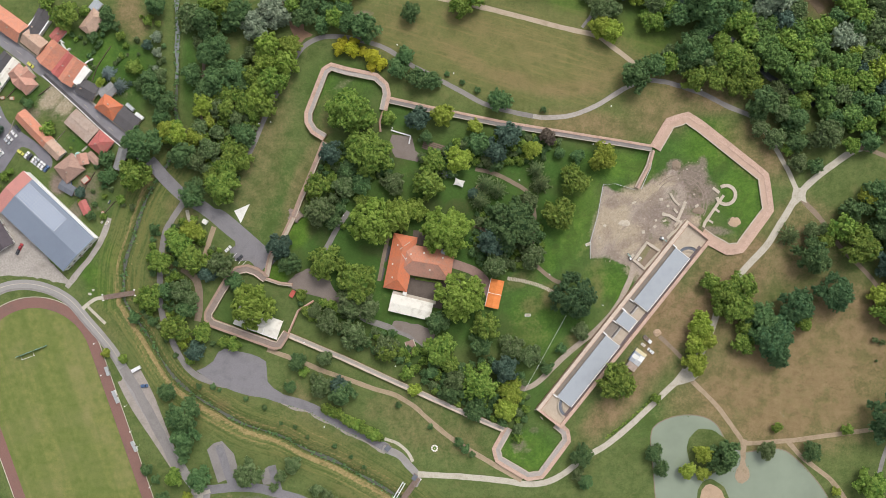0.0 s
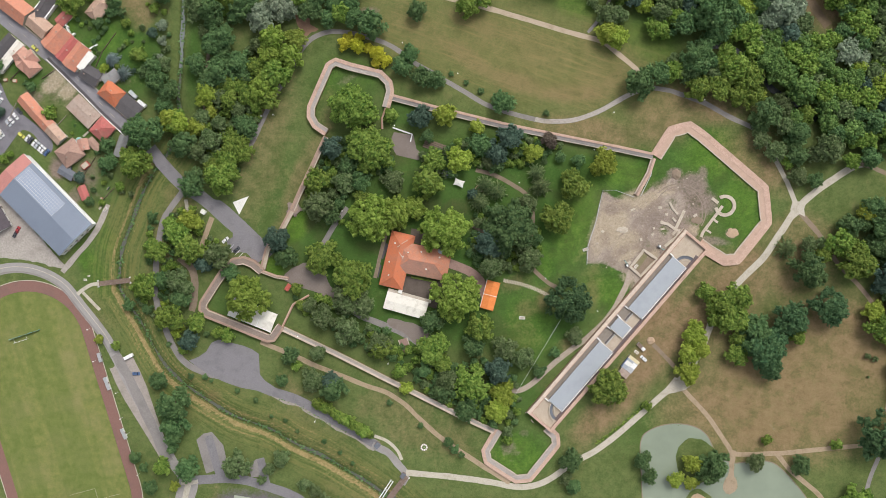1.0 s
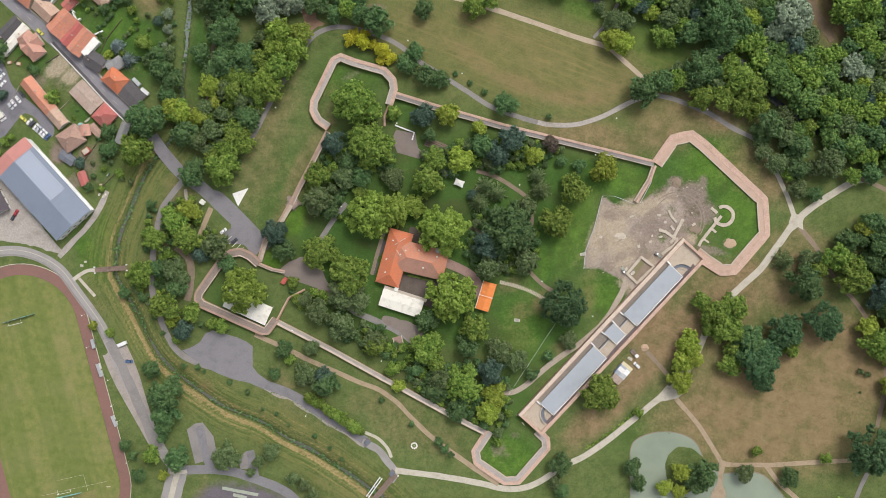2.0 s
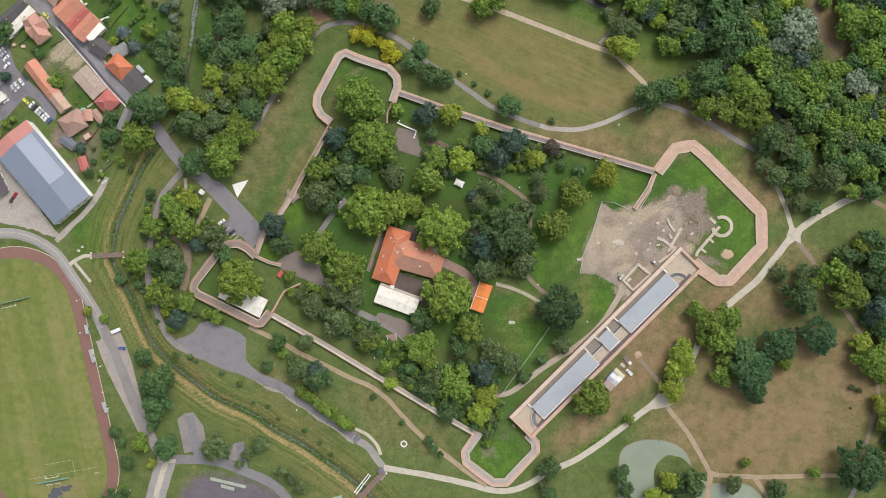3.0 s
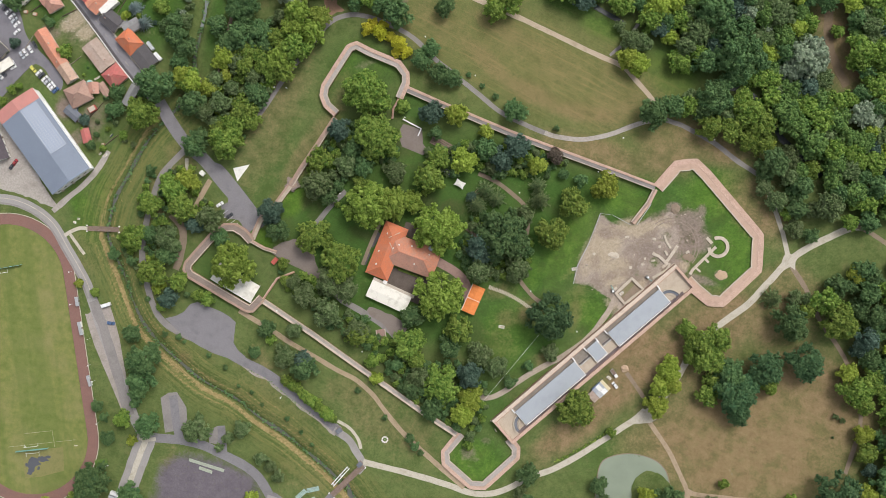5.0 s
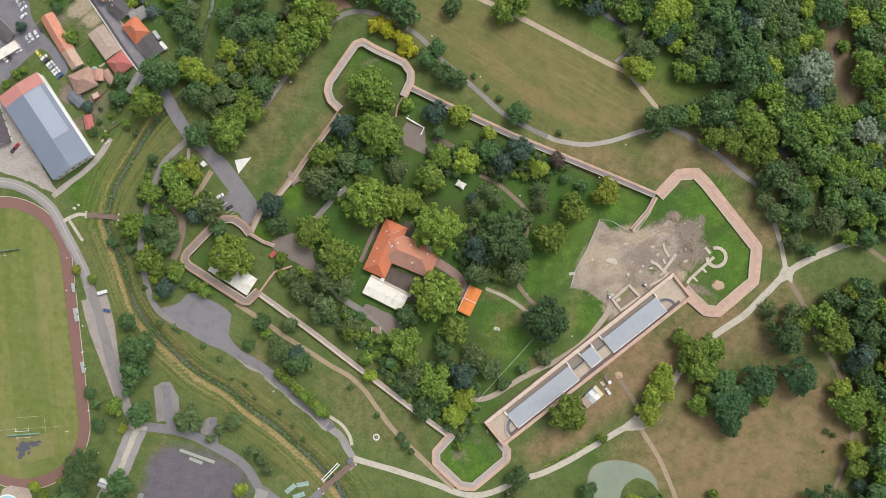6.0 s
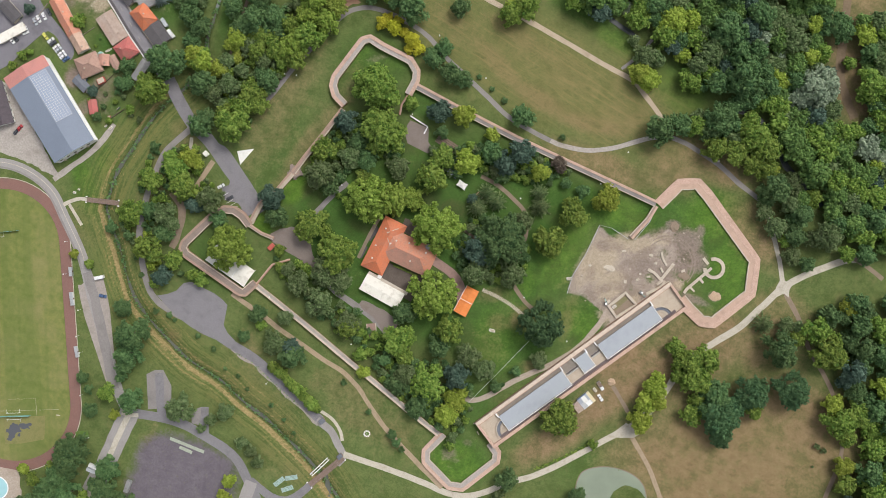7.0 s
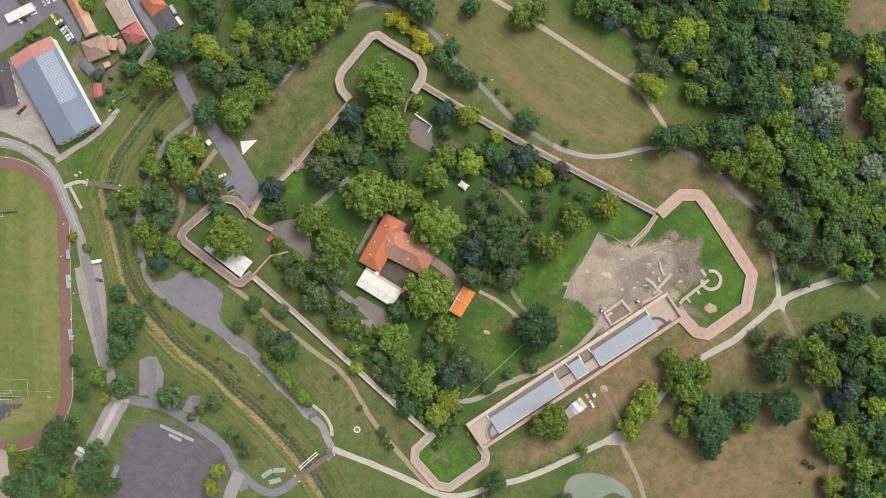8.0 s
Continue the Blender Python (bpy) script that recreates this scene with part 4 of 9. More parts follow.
ribbon("path", "short beige path beside the parking place", [(-134.1, -16.1), (-136.8, -24.2), (-139.7, -33.3)], 2.8, M_DIRT, 0.05)
ribbon("path", "brown earth trail round the bastion", [(-152.0, -39.3), (-144.2, -46.8), (-142.8, -61.1), (-144.2, -69.4)], 4.0, M_TRAIL, 0.15)
ribbon("path", "sandy path beside the ponds", [(133.9, -102.1), (149.3, -117.5), (162.4, -135.2), (166.2, -138.1), (189.4, -136.8), (213.2, -133.5), (244.8, -129.2), (266.9, -126.2)], 2.6, M_DIRT, 0.12)
ribbon("path", "sandy path along the pond shore", [(189.4, -137.4), (197.6, -146.5), (213.8, -159.4), (223.6, -172.3), (233.5, -185.3)], 2.6, M_DIRT, 0.12)
ribbon("path", "narrow path at the edge of the park", [(246.6, -136.6), (242.2, -149.6), (239.4, -165.8), (238.2, -182.1)], 2.4, M_PATHGREY, 0.12)
patch("pavement", "widened apron of pale concrete at a path junction", [(120.6, -106.6), (125.6, -100.8), (129.3, -95.7), (138.9, -99.5), (135.8, -102.7), (129.4, -104.7)], M_CONCRETE, "pavement", smooth=False)
ribbon("path", "faint wheel track to the site vehicles", [(116.2, -77.6), (123.9, -85.1), (133.5, -94.4)], 2.0, M_TRAIL, 0.3)
patch("pavement", "gravel parking strip beside the road", [(-190.0, -104.0), (-188.1, -103.5), (-183.4, -97.0), (-176.9, -97.0), (-172.7, -104.8), (-168.6, -113.7), (-164.8, -124.4), (-160.3, -136.5), (-156.1, -146.1), (-153.2, -152.7), (-160.0, -154.5), (-165.3, -146.1), (-170.6, -137.8), (-176.2, -129.3), (-181.9, -120.4), (-186.5, -111.7)], M_VERGE, "pavement", smooth=False)
ribbon("road", "grey asphalt road along the sports field", [(-268.2, -57.6), (-250.6, -49.8), (-234.0, -49.7), (-217.9, -56.7), (-206.0, -70.0), (-194.1, -84.4), (-188.2, -93.8), (-180.3, -108.8), (-172.3, -122.4), (-164.0, -137.5), (-157.0, -149.5), (-151.3, -158.6), (-145.6, -165.6)], 5.8, M_FIELDROAD, 0.02, "road")
ribbon("road", "darker worn asphalt lane through the gravel strip", [(-186.9, -95.9), (-182.8, -102.5), (-178.3, -110.2), (-173.4, -119.9), (-168.5, -129.6), (-163.4, -140.0), (-158.4, -150.0), (-155.1, -155.9)], 5.4, M_PATHGREY, 0.12, "road")
ribbon("road_line", "worn pale line along the road", [(-268.4, -57.1), (-250.7, -49.2), (-233.9, -49.1), (-217.5, -56.2), (-205.5, -69.6), (-193.6, -84.0), (-187.7, -93.5)], 0.35, M_CONCRETE, 0.1, "road marking")
ribbon("road_line", "dull darker edge of the road", [(-267.3, -59.7), (-250.1, -52.0), (-234.5, -52.0), (-219.3, -58.6), (-207.7, -71.5), (-195.9, -85.8), (-190.1, -95.0)], 1.0, M_PATHGREY, 0.1, "road marking")
ribbon("road", "grey asphalt road past the sports court", [(-146.1, -166.8), (-118.5, -164.4), (-98.7, -168.1), (-79.7, -174.9), (-68.3, -186.5), (-60.7, -195.4)], 5.2, M_LOT, 0.05, "road")
ribbon("road", "wide concrete drive beside the court", [(-143.4, -166.6), (-146.4, -183.3), (-149.3, -200.1), (-153.1, -216.5), (-155.4, -231.1)], 11.0, M_FIELDROAD, 0.05, "road")
ribbon("road", "pale worn strip along the drive", [(-143.4, -166.6), (-146.4, -183.3), (-149.3, -200.1), (-153.1, -216.5), (-155.4, -231.1)], 3.2, M_CONCRETE, 0.15, "road")
ribbon("pavement", "pale concrete strip across the mouth of the drive", [(-147.7, -168.0), (-143.2, -168.0), (-138.2, -166.7)], 2.2, M_CONCRETE, 0.1, "pavement")
patch("pavement", "parking bay of worn asphalt", [(-139.7, -142.8), (-135.8, -139.1), (-131.1, -137.9), (-124.4, -145.3), (-121.4, -157.2), (-133.7, -162.0)], M_PATHGREY, "pavement", smooth=False)
patch("pavement", "dark asphalt lane of the parking bay", [(-135.2, -141.0), (-130.7, -139.2), (-125.6, -156.6), (-122.1, -163.6), (-127.2, -164.6), (-129.9, -158.0)], M_LOT, "pavement", smooth=False)
patch("pavement", "parking bay of worn asphalt", [(-109.9, -156.1), (-105.0, -152.4), (-102.8, -162.7), (-107.8, -162.9)], M_PATHGREY, "pavement", smooth=False)
patch("pavement", "dark asphalt lane of the parking bay", [(-105.0, -152.4), (-100.9, -151.4), (-96.8, -166.8), (-103.1, -168.2), (-103.2, -161.4)], M_LOT, "pavement", smooth=False)
patch("ground", "pale sandy yard at the edge of the gardens", [(-212.0, -223.0), (-198.4, -216.4), (-192.7, -225.5), (-186.5, -248.4), (-201.9, -257.0)], M_GRAVEL, "ground", wobble=0.5)
ribbon("road", "worn asphalt road to the plank bridge", [(-33.5, -178.7), (-38.1, -185.8), (-44.4, -191.3), (-52.4, -191.9), (-60.1, -189.0), (-67.2, -185.8)], 4.6, M_LOT, 0.06, "road")
ribbon("road", "pale concrete drive beside the trees", [(-66.3, -186.2), (-67.3, -196.2), (-67.1, -205.1), (-66.0, -215.1)], 7.0, M_FIELDROAD, 0.06, "road")
patch("pavement", "pale gravel yard beside the sports hall", [(-269.7, -36.1), (-257.0, -5.4), (-231.9, -30.2), (-220.0, -43.0), (-215.1, -48.3), (-229.9, -45.9), (-242.9, -44.1), (-255.8, -44.2), (-268.2, -47.4)], M_GREYGRAVEL, "pavement", wobble=0.5)
ribbon("road", "narrow gravel lane behind the hall", [(-217.7, -50.4), (-209.7, -40.1), (-202.8, -32.0), (-195.1, -18.0), (-192.8, -11.2)], 3.0, M_GREYGRAVEL, 0.3, "road")
patch("pavement", "asphalt car park between the houses", [(-286.1, 39.2), (-272.1, 64.7), (-256.4, 57.0), (-249.0, 43.4), (-241.2, 36.9), (-232.9, 30.9), (-224.7, 22.9), (-225.3, 16.4), (-228.9, 18.1), (-235.1, 26.2), (-241.4, 28.6), (-244.1, 26.0), (-252.0, 14.6), (-259.4, 3.3), (-276.7, -6.6)], M_CARPARK, "pavement")
patch("pavement", "grey paved square inside the gate", [(-93.2, -48.7), (-89.7, -43.9), (-80.4, -39.6), (-70.9, -42.6), (-66.3, -52.2), (-53.7, -63.1), (-57.0, -66.8), (-71.4, -56.8), (-80.7, -54.5), (-89.2, -51.3)], M_PLAZA, "pavement", wobble=0.3)
ribbon("path", "grey path under the trees in the fort", [(-56.8, -63.6), (-48.0, -68.7), (-37.8, -72.2), (-22.4, -78.2), (-13.3, -84.5)], 3.4, M_PATHGREY)
patch("pavement", "grey-brown paved yard before the small monument", [(-33.3, -69.2), (-25.9, -69.8), (-16.0, -72.3), (-10.1, -76.6), (-12.0, -81.8), (-17.9, -82.2), (-23.1, -77.6), (-32.2, -73.5)], M_PLAZA, "pavement", wobble=0.3)
ribbon("path", "grey path across a lawn in the fort", [(-75.5, -35.9), (-70.4, -27.1), (-64.1, -15.8), (-58.3, -7.6)], 2.8, M_PATHGREY)
ribbon("path", "narrow brownish path winding through the fort", [(12.5, 16.0), (22.5, 13.8), (32.8, 9.0), (41.8, 2.8), (45.6, -8.7), (44.5, -21.7), (44.7, -34.6), (54.3, -44.3), (60.3, -47.6)], 2.3, M_TRAIL, 0.1)
ribbon("path", "grey gravel path behind the casemates", [(101.5, -36.5), (99.4, -45.2), (95.9, -52.9), (91.0, -62.1), (79.6, -74.9), (66.0, -86.2), (57.6, -94.1), (49.3, -102.6), (41.0, -107.2), (30.9, -104.9)], 3.0, M_GRAVEL, 0.12)
patch("pavement", "grey paved square with low walls", [(-35.9, 29.4), (-33.9, 35.3), (-22.9, 34.0), (-21.0, 26.4), (-17.4, 23.6), (-19.7, 20.2), (-32.1, 22.7)], M_PLAZA, "pavement", smooth=False)
ribbon("path", "narrow brown path between the trees", [(2.4, -10.8), (12.8, -15.5), (19.8, -19.2)], 2.0, M_TRAIL)
ribbon("path", "reddish brick-paved path to the mosque", [(-1.6, -36.1), (11.0, -40.6), (17.6, -46.0), (20.9, -54.5)], 5.0, M_BRICKPATH, 0.05)
patch("lawn", "white triangular marker sheet on the lawn", [(-122.6, -7.2), (-113.8, -3.4), (-118.9, -14.0)], M_WHITE, "marker", smooth=False)


# the parapet's shadow on the street, laid as a dark ribbon
ribbon("gutter", "dark strip painted as the parapet's shadow along the street", [(x + 0.7, y + 0.75) for x, y in [(-228.5, 68.0), (-220.2, 60.5), (-208.5, 49.7), (-196.4, 38.1), (-184.9, 28.2)]], 1.5, M_DARK, 0.05, "gutter")
v, f = strip_mesh(dense([(-228.5, 68.0), (-220.2, 60.5), (-208.5, 49.7), (-196.4, 38.1), (-184.9, 28.2)], 3.0), [-0.2, -0.2, 0.2, 0.2], [0.0, 1.0, 1.0, 0.0])
tagged(new("parapet", mesh_of("parapet", v, f, M_PAINT)), "white parapet along the raised street", "parapet", kind="structure")


def kerbs():
    """Pale kerbs along the village street."""
    line = curve_points([(-272.0, 104.9), (-254.4, 90.8), (-236.0, 76.8), (-215.5, 61.2), (-203.8, 50.4), (-192.5, 39.6), (-185.0, 33.5), (-174.1, 24.2)], 2.5)
    for off in (4.0,):
        v, f = strip_mesh(line, [off - 0.45, off - 0.45, off + 0.45, off + 0.45], [0.0, 0.16, 0.16, 0.0])
        tagged(new("kerb", mesh_of("kerb", v, f, M_CONCRETE)), "pale concrete kerb and narrow footway", "kerb", kind="structure")


kerbs()


# ---- sports field ----
FIELD_A, FIELD_B, FIELD_R = Vector((-236.1, -93.7)), Vector((-207.4, -180.7)), 31.6


def oval(r, step=0.12):
    axis = (FIELD_B - FIELD_A).normalized()
    base = math.atan2(axis.y, axis.x)
    out = []
    for c, start in ((FIELD_B, base - math.pi / 2), (FIELD_A, base + math.pi / 2)):
        out += [(c.x + r * math.cos(start + t), c.y + r * math.sin(start + t)) for t in np.linspace(0, math.pi, 28)]
    return out


patch("pitch", "worn yellow-green grass sports pitch", oval(FIELD_R), M_PITCH, "sports pitch", smooth=False)
patch("pitch", "dry worn rectangle of grass before the goal", [(-212.0, -188.5), (-189.2, -181.4), (-186.4, -194.8), (-198.0, -200.5), (-207.5, -203.5)], M_DRYGRASS, "sports pitch", smooth=False)


def puddle(x, y, rx, ry, turn, seed, label):
    """Shallow muddy water with a ragged shore."""
    ragged = []
    for q in np.linspace(0, 2 * math.pi, 46)[:-1]:
        d = Vector((math.cos(q), math.sin(q), seed))
        r = 1 + 0.55 * noise.noise(d * 1.6) + 0.35 * noise.noise(d * 5.0)
        p = Matrix.Rotation(radians(turn), 2) @ Vector((rx * r * d.x, ry * r * d.y))
        ragged.append((x + p.x, y + p.y))
    patch("puddle", label, ragged, M_PUDDLE, "puddle", smooth=False, top=0.30 + seed * 0.003)


for i, (x, y, rx, ry, turn) in enumerate(((-204.2, -193.6, 4.2, 2.6, 40), (-199.6, -190.6, 3.4, 1.6, 20), (-205.2, -198.6, 3.0, 1.5, 70), (-196.6, -188.8, 1.3, 0.8, 10), (-201.0, -196.2, 1.2, 0.7, 60), (-207.6, -195.6, 1.5, 0.9, 0))):
    puddle(x, y, rx, ry, turn, i, "dark muddy puddle on the worn pitch")
for a, b in (((-211.9, -178.0), (-197.0, -173.4)), ((-197.0, -173.4), (-193.9, -182.6)), ((-220.0, -187.5), (-182.6, -175.8))):
    tagged(new("pitch_line", mesh_of("pitch_line", *strip_mesh(np.array([a, b]), [-0.05, -0.05, 0.05, 0.05], [0.0, 0.33, 0.33, 0.0]), M_CONCRETE)), "faint white line on the pitch", "pitch line", kind="structure")
ring = np.array(oval(FIELD_R + 3.1))
v, f = strip_mesh(ring, [-3.0, -3.0, 3.0, 3.0], [-0.1, 0.09, 0.09, -0.1], True)
tagged(new("running_track", mesh_of("running_track", v, f, M_TRACK)), "reddish-brown cinder running track round the pitch", "running track", kind="structure")
v, f = strip_mesh(ring, [-3.5, -3.5, -3.1, -3.1], [-0.1, 0.14, 0.14, -0.1], True)
tagged(new("kerb", mesh_of("kerb", v, f, M_CONCRETE)), "low inner kerb of the running track", "kerb", kind="structure")


# ---- ponds ----
POND = [(112.0, -134.4), (115.8, -127.3), (127.2, -122.7), (139.9, -123.0), (148.9, -127.8), (155.4, -138.5), (164.4, -143.3), (173.6, -142.3), (184.1, -141.6), (191.8, -145.2), (202.9, -156.2), (212.7, -169.8), (215.9, -182.1), (205.0, -195.3), (160.3, -202.0), (125.0, -195.6), (116.7, -179.2), (113.5, -153.2)]
ISLANDS = [[(132.2, -140.8), (135.0, -133.7), (141.3, -130.1), (148.9, -132.3), (158.0, -140.1), (158.8, -148.2), (153.1, -152.4), (143.6, -157.0), (135.5, -151.8)], [(162.4, -135.5), (166.2, -136.2), (165.5, -148.2), (167.5, -155.0), (166.9, -159.5), (163.8, -161.5), (160.2, -159.2), (160.2, -155.0), (162.9, -148.2)], [(138.1, -175.9), (139.9, -163.5), (145.5, -158.9), (153.3, -163.5), (157.3, -175.8), (150.4, -185.6), (142.4, -185.7)]]
patch("water", "still grey-green pond water", POND, M_POND, "water", top=0.05, depth=0.2)
patch("island", "grassy island in the pond", ISLANDS[0], M_TURF, "island", top=0.3, depth=0.4, wobble=0.4)
patch("spit", "narrow sandy spit reaching into the pond", ISLANDS[1], M_DIRT, "shore", top=0.28, depth=0.4, wobble=0.3)
patch("island", "rim of grass round a sandy island", ISLANDS[2], M_TURF, "island", top=0.26, depth=0.4, wobble=0.3)
c = np.mean(ISLANDS[2], 0)
patch("island", "bare sandy top of the small island", [tuple(c + (np.array(p) - c) * 0.8) for p in ISLANDS[2]], M_SAND, "island", top=0.36, depth=0.4, wobble=0.3)
v, f = strip_mesh(curve_points(POND, 2.0, True), [-0.5, 0.0, 0.5], [-0.1, 0.16, -0.1], True)
tagged(new("shore", mesh_of("shore", v, f, M_TRAIL)), "muddy rim of the pond", "shore", kind="structure")


# ---- fort walls ----
def rampart(name, label, points, width, height, parapet=0.7, rise=0.9, inner=0.4, outer=1, cope=None, walkway=None, edge=None):
    """A brick wall with a walk on top, a parapet on its outer side and a low kerb on its inner side."""
    top = thing(name, label, "fort wall", kind="structure")
    line = dense(points, 3.0)
    h = width / 2
    PATH_POINTS.extend((*p, h) for p in line)
    v, f = strip_mesh(line, [-h, -h, h, h], [-0.4, height, height, -0.4])
    put("masonry", mesh_of("masonry", v, f, M_WALL), top)
    a, b = h - parapet, h + 0.12
    v, f = strip_mesh(line, [outer * q for q in (a, a, b, b)], [height - 0.1, height + rise, height + rise, height - 0.3])
    put("parapet", mesh_of("parapet", v, f, cope or M_WALLTOP), top, label="pinkish brick parapet")
    if inner:
        a, b = -h - 0.1, -h + inner
        v, f = strip_mesh(line, [outer * q for q in (a, a, b, b)], [height - 0.3, height + 0.35, height + 0.35, height - 0.1])
        put("kerb", mesh_of("kerb", v, f, edge or M_STONE), top, label="low stone kerb")
        a, b = -h + inner, h - parapet
        v, f = strip_mesh(line, [outer * q for q in (a, a, b, b)], [height - 0.1, height + 0.04, height + 0.04, height - 0.1])
        put("wall_walk", mesh_of("wall_walk", v, f, walkway or M_WALK), top, label="brown paved wall walk")
    return top


rampart("rampart_northwest", "pinkish brick bastion wall with a paved wall walk", [(-38.6, 48.6), (-36.6, 57.4), (-37.6, 62.2), (-42.6, 66.8), (-59.5, 70.2), (-67.3, 72.5), (-70.8, 70.2), (-80.1, 47.1), (-80.1, 42.1), (-77.3, 37.4), (-71.1, 33.6)], 4.2, 2.6, 1.9, 0.5, 0.4, -1, walkway=M_WALKGREY)
rampart("wall_northwest", "low narrow brick wall of the bastion throat", [(-38.9, 48.2), (-40.8, 42.3), (-40.3, 36.7)], 1.0, 1.8, 0.5, 0.1, 0)
rampart("rampart_north", "long thin brick curtain wall with a grey walk", [(-35.6, 54.3), (-13.4, 49.3), (25.7, 41.3), (58.2, 36.0), (90.7, 30.8), (110.2, 27.5)], 3.4, 2.4, 1.2, 0.5, 0.3, walkway=M_PATHGREY)
rampart("rampart_northeast", "broad pinkish brick wall round a bastion", [(112.3, 27.5), (120.3, 41.5), (129.7, 44.4), (137.0, 39.7), (172.4, 11.9), (175.3, -6.5), (160.1, -27.7), (153.5, -28.6), (144.2, -23.5), (138.8, -19.8)], 6.4, 0.8, 3.0, 0.25, 0.5, walkway=M_WALKPINK)
rampart("wall_northeast", "ragged stub of brown brick wall", [(110.7, 26.4), (108.3, 17.8), (102.1, 5.7)], 2.4, 1.7, 1.0, 0.5, 0.4)
rampart("rampart_south", "pinkish brick wall round the pointed south bastion", [(58.4, -127.5), (63.6, -132.0), (64.3, -136.8), (49.9, -156.6), (42.6, -157.6), (26.1, -147.8), (24.6, -142.1), (31.3, -129.7)], 4.8, 0.9, 2.0, 0.3, 0.5, 1, walkway=M_WALKGREY)
rampart("rampart_southwest", "long narrow brick curtain wall", [(28.8, -130.4), (11.1, -123.1), (-16.4, -110.6), (-33.4, -103.0), (-62.1, -89.8), (-92.0, -77.1)], 2.7, 2.0, 0.9, 0.4, 0.4, 1, M_CREAM, M_WALKGREY)
rampart("rampart_west", "brick wall round the west bastion", [(-93.3, -75.6), (-97.9, -82.7), (-100.4, -82.7), (-135.2, -70.2), (-137.5, -67.6), (-137.2, -64.4), (-124.8, -43.8), (-120.4, -40.3), (-115.4, -39.3), (-110.1, -41.1), (-104.8, -45.2)], 4.4, 2.6, 1.1, 0.5, 0.4, 1, M_COPING_DULL, M_WALKDULL, M_CREAM)
rampart("wall_west", "narrow brick wall beside the gate", [(-104.9, -45.2), (-97.2, -47.8), (-90.0, -48.6)], 1.6, 2.0, 0.7, 0.3, 0.3)
rampart("wall_west_throat", "narrow brick wall of the bastion throat", [(-92.9, -77.0), (-86.9, -63.2), (-78.2, -57.7)], 1.0, 1.8, 0.5, 0.1, 0)
rampart("rampart_gate", "brick curtain wall next to the gate", [(-104.5, -43.9), (-102.0, -32.6), (-94.6, -21.9), (-89.3, -10.9)], 2.8, 2.4, 1.0, 0.5, 0.4, 1, M_COPING_DULL, M_TERRACE)
rampart("rampart_northern_gate", "brick curtain wall partly hidden by trees", [(-88.7, -10.1), (-85.0, -0.7), (-77.9, 15.6), (-71.4, 31.2)], 2.6, 2.4, 1.0, 0.5, 0.4, 1, M_COPING_DULL)


# ---- the long casemate block in the east wall ----
BLOCK = [(129.7, -12.2), (143.7, -23.0), (60.8, -129.5), (46.8, -118.4)]
A0, D0, C0 = Vector(BLOCK[0]), Vector(BLOCK[3]), Vector(BLOCK[2])
LEN, WID = (A0 - D0).length, (C0 - D0).length
BLOCK_POSE = pose(D0.x, D0.y, 0, 0, 0, math.degrees(math.atan2(A0.y - D0.y, A0.x - D0.x)))


